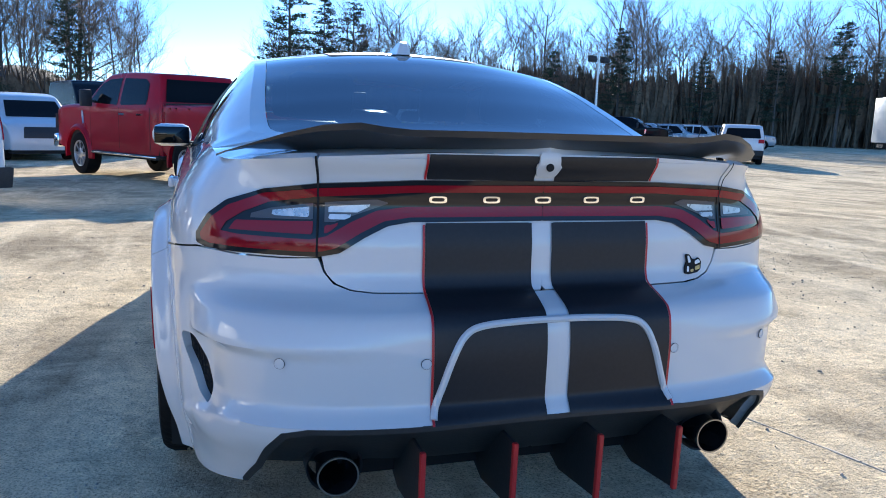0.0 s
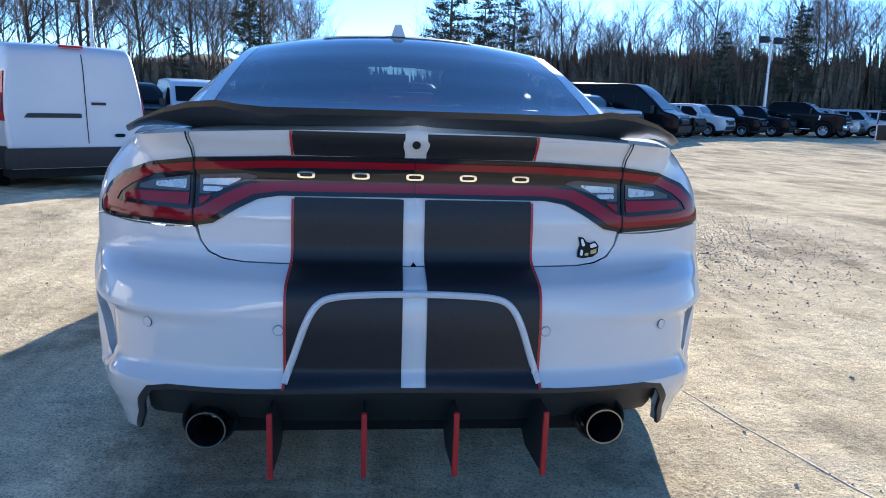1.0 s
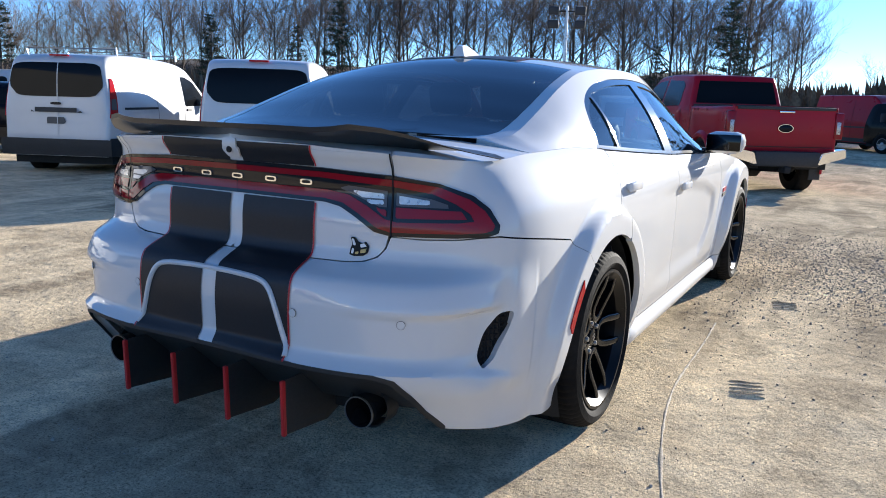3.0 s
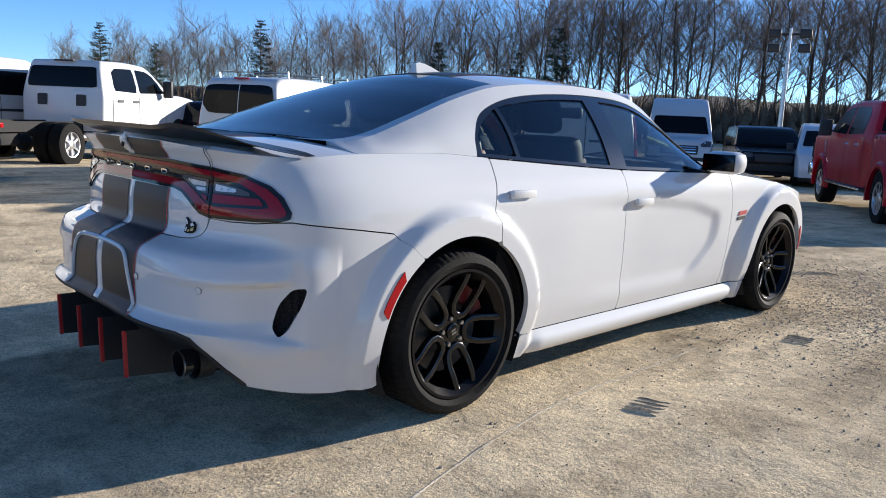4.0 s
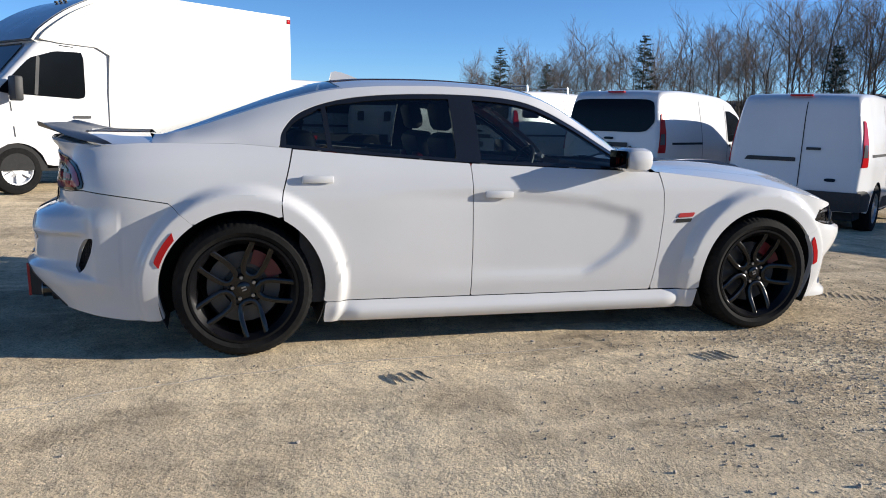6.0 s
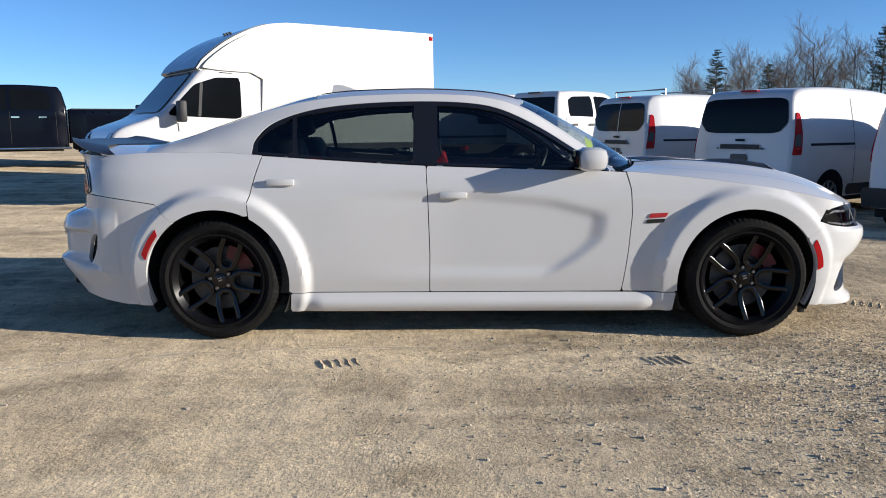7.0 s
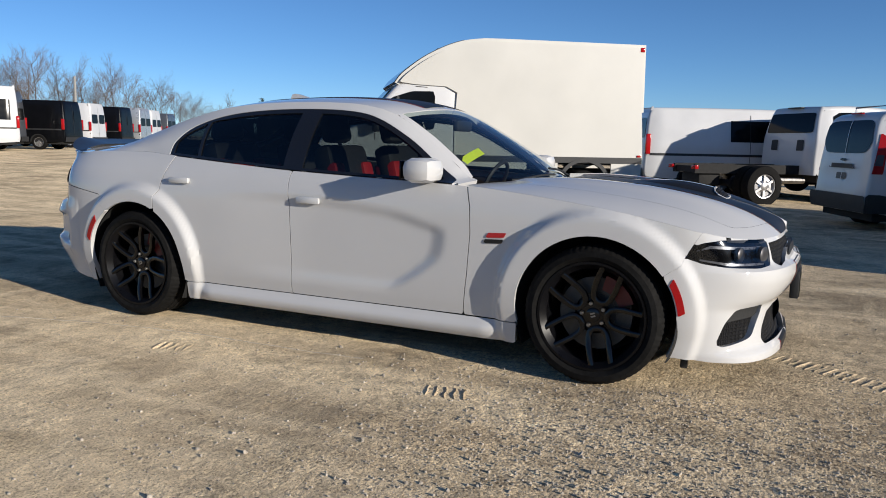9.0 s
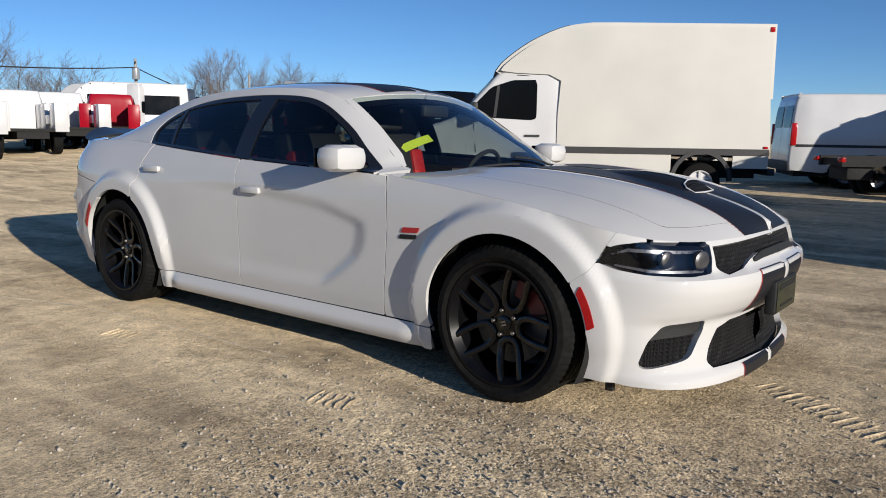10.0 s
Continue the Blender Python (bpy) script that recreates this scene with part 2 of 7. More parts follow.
def _nearest(polys, p):
    best, at = 1e9, p
    for a, b in polys:
        d = b - a
        t = np.clip(((p - a) * d).sum(1) / np.maximum((d * d).sum(1), 1e-12), 0, 1)
        q = a + d * t[:, None]
        e = ((q - p) ** 2).sum(1)
        k = int(e.argmin())
        if e[k] < best:
            best, at = e[k], q[k]
    return at


def skin_bm(polys, surface, res, offset=0.0, mirror=False, thick=0.0, res_v=None):
    """A panel: the region of a 2D outline (first polygon) less its holes, laid on a surface (u, v) -> point.
    The grid is snapped to the outline. thick folds the rim inwards, mirror adds the twin across x = 0."""
    polys = [list(map(tuple, q)) for q in polys]
    a = np.asarray(polys[0], float)
    ru, rv = res, res_v or res
    u0, v0 = a.min(0) - (ru * 1.5, rv * 1.5)
    u1, v1 = a.max(0) + (ru * 1.5, rv * 1.5)
    nu, nv = int((u1 - u0) / ru) + 2, int((v1 - v0) / rv) + 2
    cu = u0 + (np.arange(nu) + 0.5) * ru
    cv = v0 + (np.arange(nv) + 0.5) * rv
    CU, CV = np.meshgrid(cu, cv, indexing='ij')
    keep = _crossings(polys, CU, CV)
    edges = [(np.asarray(q, float), np.roll(np.asarray(q, float), -1, 0)) for q in polys]
    bm = bmesh.new()
    grid, twin, flat = {}, {}, {}

    def point(i, j):
        if (i, j) in grid:
            return grid[(i, j)]
        p = np.array((u0 + i * ru, v0 + j * rv))
        cells = [keep[k, l] if 0 <= k < nu and 0 <= l < nv else False for k in (i - 1, i) for l in (j - 1, j)]
        if not all(cells):
            p = _nearest(edges, p)
        flat[(i, j)] = p
        q = Vector(surface(p[0], p[1]))
        if offset:
            e = 0.004
            du = Vector(surface(p[0] + e, p[1])) - Vector(surface(p[0] - e, p[1]))
            dv = Vector(surface(p[0], p[1] + e)) - Vector(surface(p[0], p[1] - e))
            n = du.cross(dv)
            if n.length > 1e-12:
                q = q + n.normalized() * offset
        grid[(i, j)] = bm.verts.new(q)
        return grid[(i, j)]

    for i in range(nu):
        for j in range(nv):
            if keep[i, j]:
                q = [point(i, j), point(i + 1, j), point(i + 1, j + 1), point(i, j + 1)]
                try:
                    bm.faces.new(q)
                except ValueError:
                    pass
    bmesh.ops.remove_doubles(bm, verts=bm.verts, dist=1e-4)
    if thick:
        rim = [e for e in bm.edges if e.is_boundary]
        for v in bm.verts:
            v.normal_update()
        nrm = {v: v.normal.copy() for v in bm.verts}
        out = bmesh.ops.extrude_edge_only(bm, edges=rim)
        fresh = [v for v in out["geom"] if isinstance(v, bmesh.types.BMVert)]
        old = {}
        for v in fresh:
            for e in v.link_edges:
                w = e.other_vert(v)
                if w in nrm and (w.co - v.co).length < 1e-6:
                    old[v] = w
        for v, w in old.items():
            v.co = v.co - nrm[w] * thick
    if mirror:
        src = list(bm.verts)
        twins = {v: bm.verts.new((-v.co.x, v.co.y, v.co.z)) for v in src}
        for f in list(bm.faces):
            bm.faces.new([twins[v] for v in reversed(f.verts)])
        bmesh.ops.remove_doubles(bm, verts=bm.verts, dist=2e-4)
    return bm


def mirrored(bm):
    """The twin of a bmesh across x = 0."""
    b = bm.copy()
    for v in b.verts:
        v.co.x = -v.co.x
    bmesh.ops.reverse_faces(b, faces=b.faces)
    return b


def pair(name, bm, material, parent, label="", angle=35, smooth=True):
    """A part on the car's right and its twin on the left."""
    b = mirrored(bm)
    one = part(name, bm, material, parent, label, smooth, angle)
    return one, part(name, b, material, parent, label, smooth, angle)


# ---- ground ----
def ground_z(x, y):
    """The lot is level round the car, falls gently ahead of it and rises a little towards the back row."""
    ahead = max(0.0, y - 3.0 + 0.45 * max(0.0, -x - 9.0) * min(1.0, max(0.0, y + 2.0) / 4.0))
    fall = 0.060 * (math.sqrt(ahead ** 2 + 4) - 2)
    fall = 0.32 * (1 - math.exp(-fall / 0.32))
    rise = 0.016 * (math.sqrt(max(0.0, -(x + y * 0.9) - 12.0) ** 2 + 9) - 3)
    return -min(fall, 0.8) + min(rise, 0.4)


def ground_top(x, y):
    """Height of the uneven surface itself."""
    rough = (0.010 * (noise.noise((x * 1.3, y * 1.3, 0)) + 0.5 * noise.noise((x * 4, y * 4, 3)) + 0.35 * noise.noise((x * 11, y * 11, 5)))) if math.hypot(x, y) < 11 else 0.0
    return ground_z(x, y) + rough - 0.004


# ---- ground sheet ----
def ground_material():
    m = mat("gravel_lot", (0.36, 0.31, 0.25), 0.95)
    nt = m.node_tree
    b = nt.nodes["Principled BSDF"]
    b.inputs["Specular IOR Level"].default_value = 0.04
    b.inputs["Diffuse Roughness"].default_value = 0.25
    co = nt.nodes.new("ShaderNodeTexCoord")

    def tex(scale, detail, rough=0.6):
        n = nt.nodes.new("ShaderNodeTexNoise")
        n.inputs["Scale"].default_value, n.inputs["Detail"].default_value, n.inputs["Roughness"].default_value = scale, detail, rough
        nt.links.new(co.outputs["Object"], n.inputs["Vector"])
        return n.outputs["Fac"]

    def ramp(src, stops):
        r = nt.nodes.new("ShaderNodeValToRGB")
        el = r.color_ramp.elements
        while len(el) < len(stops):
            el.new(0.5)
        for e, (p, c) in zip(el, stops):
            e.position, e.color = p, (*c, 1)
        nt.links.new(src, r.inputs[0])
        return r.outputs[0]

    def mix(kind, fac, a, c):
        x = nt.nodes.new("ShaderNodeMix")
        x.data_type, x.blend_type = 'RGBA', kind
        if isinstance(fac, float):
            x.inputs[0].default_value = fac
        else:
            nt.links.new(fac, x.inputs[0])
        nt.links.new(a, x.inputs[6])
        nt.links.new(c, x.inputs[7])
        return x.outputs[2]

    def mapped(turn, sx, sy):
        mp = nt.nodes.new("ShaderNodeMapping")
        mp.inputs["Rotation"].default_value = (0, 0, radians(turn))
        mp.inputs["Scale"].default_value = (sx, sy, 1.0)
        nt.links.new(co.outputs["Object"], mp.inputs["Vector"])
        return mp.outputs[0]

    def tex_on(vec, scale, detail, rough=0.6, warp=0.0):
        n = nt.nodes.new("ShaderNodeTexNoise")
        n.inputs["Scale"].default_value, n.inputs["Detail"].default_value, n.inputs["Roughness"].default_value = scale, detail, rough
        n.inputs["Distortion"].default_value = warp
        nt.links.new(vec, n.inputs["Vector"])
        return n.outputs["Fac"]

    def span(src, lo, hi, a, z):
        r = nt.nodes.new("ShaderNodeMapRange")
        r.inputs["From Min"].default_value, r.inputs["From Max"].default_value = lo, hi
        r.inputs["To Min"].default_value, r.inputs["To Max"].default_value = a, z
        nt.links.new(src, r.inputs["Value"])
        return r.outputs[0]

    # packed damp dirt, with long dusty streaks where tyres have swept round the lot
    broad = ramp(tex(0.5, 6, 0.62), [(0.38, (0.38, 0.305, 0.208)), (0.5, (0.56, 0.448, 0.300)), (0.62, (0.71, 0.570, 0.378))])
    sweep = tex_on(mapped(-18, 2.2, 0.55), 0.9, 6, 0.62, 0.6)
    sweep2 = tex_on(mapped(38, 0.5, 2.4), 1.3, 5, 0.6, 0.4)
    dusty = ramp(tex(2.2, 6, 0.7), [(0.3, (0.74, 0.600, 0.405)), (0.7, (0.85, 0.700, 0.475))])
    c = mix('MIX', span(sweep, 0.46, 0.62, 0.0, 0.95), broad, dusty)
    c = mix('MIX', span(sweep2, 0.54, 0.68, 0.0, 0.75), c, dusty)
    damp = ramp(tex(1.7, 7, 0.72), [(0.34, (0.66, 0.66, 0.66)), (0.47, (1.0, 1.0, 1.0)), (1.0, (1.0, 1.0, 1.0))])
    c = mix('MULTIPLY', 1.0, c, damp)
    mid = ramp(tex(9, 6, 0.72), [(0.34, (0.80, 0.80, 0.81)), (0.5, (1.0, 1.0, 1.0)), (0.66, (1.14, 1.13, 1.11))])
    grit = ramp(tex(110, 3, 0.7), [(0.36, (0.54, 0.535, 0.53)), (0.46, (1.0, 1.0, 1.0)), (0.64, (1.24, 1.23, 1.19))])
    # pebbles of many shades, thick in patches and ahead of the car, thin on the packed dirt
    vor = nt.nodes.new("ShaderNodeTexVoronoi")
    vor.inputs["Scale"].default_value = 62.0
    nt.links.new(co.outputs["Object"], vor.inputs["Vector"])
    bw = nt.nodes.new("ShaderNodeRGBToBW")
    nt.links.new(vor.outputs["Color"], bw.inputs[0])
    pebble = ramp(bw.outputs[0], [(0.12, (0.50, 0.49, 0.49)), (0.5, (0.98, 0.97, 0.96)), (0.88, (1.45, 1.42, 1.37))])
    away = nt.nodes.new("ShaderNodeVectorMath")
    away.operation = 'DISTANCE'
    away.inputs[1].default_value = (1.9, 2.6, 0.0)
    nt.links.new(co.outputs["Object"], away.inputs[0])
    ragged = nt.nodes.new("ShaderNodeMath")
    ragged.operation = 'MULTIPLY_ADD'
    ragged.inputs[1].default_value, ragged.inputs[2].default_value = 2.6, -1.3
    nt.links.new(tex(1.6, 6, 0.7), ragged.inputs[0])
    reach = nt.nodes.new("ShaderNodeMath")
    reach.operation = 'ADD'
    nt.links.new(away.outputs["Value"], reach.inputs[0])
    nt.links.new(ragged.outputs[0], reach.inputs[1])
    thick = span(reach.outputs[0], 0.7, 2.7, 0.9, 0.0)
    patch = span(tex(1.1, 6, 0.7), 0.50, 0.68, 0.02, 0.55)
    amount = nt.nodes.new("ShaderNodeMath")
    amount.operation, amount.use_clamp = 'ADD', True
    nt.links.new(thick, amount.inputs[0])
    nt.links.new(patch, amount.inputs[1])
    speck = ramp(tex(48, 4, 0.75), [(0.30, (0.55, 0.54, 0.53)), (0.40, (1.0, 1.0, 1.0)), (0.62, (1.0, 1.0, 1.0)), (0.72, (1.22, 1.21, 1.18))])
    c = mix('MULTIPLY', 1.0, mix('MULTIPLY', 1.0, mix('MULTIPLY', 1.0, c, mid), grit), speck)
    c = mix('MULTIPLY', amount.outputs[0], c, pebble)
    nt.links.new(c, b.inputs["Base Color"])
    b.inputs["Specular IOR Level"].default_value = 0.0
    b.inputs["Roughness"].default_value = 1.0
    lumps = nt.nodes.new("ShaderNodeMath")
    lumps.operation = 'MULTIPLY'
    nt.links.new(vor.outputs["Distance"], lumps.inputs[0])
    nt.links.new(amount.outputs[0], lumps.inputs[1])
    b0 = nt.nodes.new("ShaderNodeBump")
    b0.inputs["Strength"].default_value, b0.inputs["Distance"].default_value = 0.7, 0.008
    b0.invert = True
    nt.links.new(lumps.outputs[0], b0.inputs["Height"])
    b1 = nt.nodes.new("ShaderNodeBump")
    b1.inputs["Strength"].default_value, b1.inputs["Distance"].default_value = 0.8, 0.0046
    nt.links.new(tex(130, 4, 0.8), b1.inputs["Height"])
    nt.links.new(b0.outputs[0], b1.inputs["Normal"])
    b2 = nt.nodes.new("ShaderNodeBump")
    b2.inputs["Strength"].default_value, b2.inputs["Distance"].default_value = 0.6, 0.026
    nt.links.new(tex(16, 6, 0.72), b2.inputs["Height"])
    nt.links.new(b1.outputs[0], b2.inputs["Normal"])
    nt.links.new(b2.outputs[0], b.inputs["Normal"])
    return m


M_GROUND = ground_material()
_xs = np.concatenate([-np.geomspace(900, 8, 40), np.linspace(-7.9, 7.9, 330), np.geomspace(8, 900, 40)])
_verts = []
for gx in _xs:
    for gy in _xs:
        _verts.append((gx, gy, ground_top(gx, gy)))
_n = len(_xs)
_faces = [(i * _n + j, (i + 1) * _n + j, (i + 1) * _n + j + 1, i * _n + j + 1) for i in range(_n - 1) for j in range(_n - 1)]
_me = bpy.data.meshes.new("ground")
_me.from_pydata(_verts, [], _faces)
_me.materials.append(M_GROUND)
_me.shade_smooth()
ground = tagged(new("ground", _me), "tan gravel and dirt parking lot with tyre marks", "ground", kind="structure")

# ---- the white sedan ----
car = thing("sedan", "white four-door sports sedan with black racing stripes parked on gravel", "car")

WHEEL_Y, WHEEL_Z = (-1.526, 1.53), 0.352
_plan = spline([(0, -2.545), (0.35, -2.535), (0.58, -2.50), (0.74, -2.43), (0.855, -2.31), (0.92, -2.14), (0.948, -1.9), (0.955, -1.5),
                (0.957, -1.0), (0.957, 0.0), (0.955, 0.9), (0.95, 1.5), (0.935, 1.85), (0.89, 2.075), (0.79, 2.235), (0.62, 2.340), (0.36, 2.402), (0, 2.425)], 14)
_px = np.array([p[0] for p in _plan])
_py = np.array([p[1] for p in _plan])
_pu = np.concatenate([[0], np.cumsum(np.hypot(np.diff(_px), np.diff(_py)))])
_pu = _pu - float(np.interp(0.0, _py[10:-10], _pu[10:-10]))
U_REAR, U_FRONT = float(_pu[0]), float(_pu[-1])
_tx, _ty = np.gradient(_px, _pu), np.gradient(_py, _pu)


def u_rear(x):
    """Place along the girth of the tail at a distance x from the middle."""
    n = int(np.searchsorted(_py, -2.2))
    return float(np.interp(x, _px[:n], _pu[:n]))


def u_side(y):
    return float(np.interp(y, _py, _pu))


def u_front(x):
    n = int(np.searchsorted(_py, 2.0))
    return float(np.interp(-x, -_px[n:], _pu[n:]))


PROFILE_REAR = [(0.16, -0.06), (0.24, -0.02), (0.33, 0.03), (0.42, 0.082), (0.455, 0.088), (0.50, 0.066), (0.60, 0.068), (0.68, 0.060), (0.712, 0.045), (0.735, 0.0),
                (0.760, -0.055), (0.80, -0.066), (0.86, -0.068), (0.98, -0.085), (1.04, -0.075), (1.09, -0.045), (1.12, -0.05), (1.16, -0.08)]
PROFILE_SIDE = [(0.15, -0.060), (0.20, -0.045), (0.27, -0.032), (0.34, -0.016), (0.45, -0.004), (0.6, 0.002), (0.75, 0.004), (0.85, 0.0),
                (0.91, -0.010), (0.965, -0.030), (1.01, -0.060), (1.05, -0.090), (1.09, -0.135), (1.13, -0.19)]
PROFILE_FRONT = [(0.12, -0.045), (0.15, -0.020), (0.185, -0.022), (0.22, -0.055), (0.30, -0.068), (0.41, -0.060), (0.46, -0.022), (0.52, 0.010), (0.575, 0.024), (0.610, 0.020), (0.635, -0.020),
                 (0.70, -0.04), (0.75, -0.06), (0.79, -0.10), (0.84, -0.17)]


U_BROW = u_side(-2.30)


def shell(u, z):
    """The painted girth of the car: u runs from the tail's middle along the right side to the nose's middle."""
    x, y = float(np.interp(u, _pu, _px)), float(np.interp(u, _pu, _py))
    tx, ty = float(np.interp(u, _pu, _tx)), float(np.interp(u, _pu, _ty))
    k = math.hypot(tx, ty)
    nx, ny = ty / k, -tx / k
    wr, wf = sstep(0.30, 0.98, -ny), sstep(0.12, 0.92, ny)
    ws = max(0.0, 1 - wr - wf)
    off = wr * smooth_interp(PROFILE_REAR, z) + ws * smooth_interp(PROFILE_SIDE, z) + wf * smooth_interp(PROFILE_FRONT, z)
    if ws > 0.05:
        for wy in WHEEL_Y:
            r = math.hypot(y - wy, z - WHEEL_Z)
            off += ws * 0.050 * (1 - sstep(0.488, 0.540, r)) * (0.55 + 0.45 * sstep(0.2, 0.5, z))
        off += ws * 0.036 * (sstep(0.272, 0.205, z) if z > 0.19 else math.exp(-((z - 0.19) / 0.05) ** 2)) * (1 - sstep(0.92, 1.12, abs(y)))
        # hollow of the front door: a soft scoop that ends ahead in a rounded bow
        if -0.9 < y < 0.9 and 0.3 < z < 0.95:
            top = 0.880 - 0.07 * sstep(-0.3, 0.75, y) - 0.05 * sstep(0.35, 0.72, y)
            ahead = 0.735 - 0.10 * ((z - 0.70) / 0.25) ** 2 - 0.12 * sstep(0.6, 0.36, z)
            inner = sstep(0.0, 0.075, top - z) * sstep(0.0, 0.12, ahead - y) * sstep(-0.9, -0.1, y) * sstep(0.34, 0.44, z)
            off -= 0.017 * inner
    # rear corners: a brow over each outlet, a hollow inboard of it and a proud edge outboard, a low lip to the wheel
    if u < U_BROW + 0.20 and 0.3 < z < 0.78:
        e = u - U_BROW
        along = sstep(-0.62, -0.12, e) * (1 - sstep(-0.02, 0.06, e))
        brow = 0.635 + 0.010 * sstep(-0.4, 0.1, e)
        if z > brow:
            off += 0.011 * along * (1 - sstep(0.0, 0.062, z - brow))
        else:
            off += along * (0.011 - 0.019 * sstep(0.0, 0.028, brow - z)) * sstep(0.36, 0.45, z)
        tall = sstep(0.36, 0.46, z) * (1 - sstep(0.610, 0.645, z))
        off -= 0.026 * tall * (math.exp(-((e + 0.045) / 0.10) ** 2) if e < -0.045 else math.exp(-((e + 0.045) / 0.055) ** 2))
        off += 0.016 * sstep(0.32, 0.42, z) * (1 - sstep(0.66, 0.78, z)) * (math.exp(-((e - 0.085) / 0.022) ** 2) if e < 0.085 else math.exp(-((e - 0.085) / 0.10) ** 2))
    if u < U_BROW + 0.45 and z < 0.52:
        low = 0.455 - 0.09 * sstep(-0.25, 0.30, u - U_BROW)
        off += 0.014 * sstep(-0.9, -0.5, u - U_BROW) * (1 - sstep(0.0, 0.20, u - U_BROW)) * (math.exp(-((z - low) / 0.013) ** 2) if z > low else math.exp(-((z - low) / 0.06) ** 2))
    if u <= U_REAR + 1e-6 or u >= U_FRONT - 1e-6:
        nx, x = 0.0, 0.0
    return (max(0.0, x + nx * off), y + ny * off, z)


SHOULDER = [(-2.62, 1.100), (-2.45, 1.078), (-2.25, 1.066), (-2.0, 1.080), (-1.6, 1.085), (-1.3, 1.068), (-0.8, 1.035), (-0.3, 1.006), (0.3, 0.985), (0.8, 0.968),
            (1.1, 0.942), (1.5, 0.895), (1.8, 0.845), (2.0, 0.80), (2.2, 0.765), (2.35, 0.755), (2.5, 0.758)]


def shoulder_z(u):
    return smooth_interp(SHOULDER, float(np.interp(u, _pu, _py)))


def edge(u):
    return shell(u, shoulder_z(u))


def at_y(y):
    return edge(u_side(y))


# -- rail of the roof: its side edge, run down the pillars and round the feet of both screens
RAIL_X = [(-2.03, 0.0), (-2.0, 0.40), (-1.95, 0.64), (-1.85, 0.705), (-1.6, 0.690), (-1.3, 0.660), (-1.0, 0.635), (-0.4, 0.622), (0.0, 0.618), (0.2, 0.622), (0.45, 0.655), (0.7, 0.712),
          (0.80, 0.725), (0.86, 0.66), (0.95, 0.48), (1.03, 0.25), (1.075, 0.0)]
RAIL_Z = [(-2.03, 1.128), (-1.95, 1.120), (-1.85, 1.135), (-1.6, 1.215), (-1.3, 1.315), (-1.0, 1.385), (-0.7, 1.412), (-0.4, 1.42), (-0.1, 1.412), (0.1, 1.385), (0.25, 1.335),
          (0.45, 1.215), (0.65, 1.075), (0.78, 0.985), (0.86, 0.972), (1.075, 0.972)]
SPINE_Z = [(-2.03, 1.13), (-1.9, 1.165), (-1.6, 1.268), (-1.3, 1.372), (-1.05, 1.440), (-0.8, 1.468), (-0.4, 1.478), (0.0, 1.462), (0.2, 1.432), (0.35, 1.385),
           (0.6, 1.262), (0.85, 1.118), (1.0, 1.025), (1.075, 0.975)]


def rail(y):
    return smooth_interp(RAIL_X, y), smooth_interp(RAIL_Z, y)


def flank(y, z):
    """Side of the cabin between the shoulder and the roof rail."""
    ex, ey, ez = at_y(y)
    rx, rz = rail(y)
    w = (z - ez) / max(0.01, rz - ez)
    return (ex + (rx - ex) * w + 0.030 * math.sin(math.pi * min(1, max(0, w))) * sstep(0.0, 0.2, rz - ez), y, z)


def roof_at(y, k):
    """Roof and screens: k runs from the rail (0) to the spine (1)."""
    rx, rz = rail(y)
    c = smooth_interp(SPINE_Z, y)
    return (rx * (1 - k), y, rz + (c - rz) * (1 - max(0.0, 1 - k) ** 2.1))


def roof_k(x, y):
    return max(0.0, 1 - x / max(1e-3, rail(y)[0]))


# -- bonnet and boot lid
U_COWL, U_DECK = u_side(0.80), u_side(-1.95)
HOOD_Z = [(1.07, 0.985), (1.3, 1.002), (1.6, 0.985), (1.9, 0.940), (2.15, 0.878), (2.32, 0.815), (2.40, 0.775)]


def hood_at(u, k):
    ex, ey, ez = edge(u)
    t = (u - U_COWL) / (U_FRONT - U_COWL)
    cy = 1.08 + (edge(U_FRONT)[1] - 1.08) * t
    cz = smooth_interp(HOOD_Z, cy)
    x, y = ex * (1 - k), ey + (cy - ey) * (1 - max(0.0, 1 - k) ** 1.5)
    z = ez + (max(cz, ez) - ez) * (1 - max(0.0, 1 - k) ** 2.4)
    z += 0.014 * math.exp(-((x - 0.42) / 0.10) ** 2) * sstep(2.35, 1.9, y)
    return (x, y, z)


def hood_k(x, u):
    return min(1.0, max(0.0, 1 - x / max(1e-3, edge(u)[0])))


def deck_at(u, k):
    ex, ey, ez = edge(u)
    t = (U_DECK - u) / (U_DECK - U_REAR)
    cy = -2.03 + (edge(U_REAR)[1] + 2.03) * t
    return (ex * (1 - k), ey + (cy - ey) * (1 - max(0.0, 1 - k) ** 1.5), ez + (1.128 - ez) * (1 - max(0.0, 1 - k) ** 2.5))


def girth(points):
    """Points named by where they are: ('r', x, z) tail, ('s', y, z) side, ('f', x, z) nose."""
    out = []
    for where, a, z in points:
        out.append(({'r': u_rear, 's': u_side, 'f': u_front}[where](a), z))
    return out


def arch(wy, r, a0, a1, n=24):
    """Points of a wheel arch, degrees from straight ahead (0) over the top (90) to behind (180)."""
    return [(u_side(wy + r * math.cos(radians(a0 + (a1 - a0) * k / n))), WHEEL_Z + r * math.sin(radians(a0 + (a1 - a0) * k / n))) for k in range(n + 1)]


def shoulder_line(y0, y1, n=20, drop=0.0):
    out = []
    for k in range(n + 1):
        u = u_side(y0 + (y1 - y0) * k / n)
        out.append((u, shoulder_z(u) - drop))
    return out


G = 0.0025  # half a panel gap
RR, RF = 0.412, 0.402

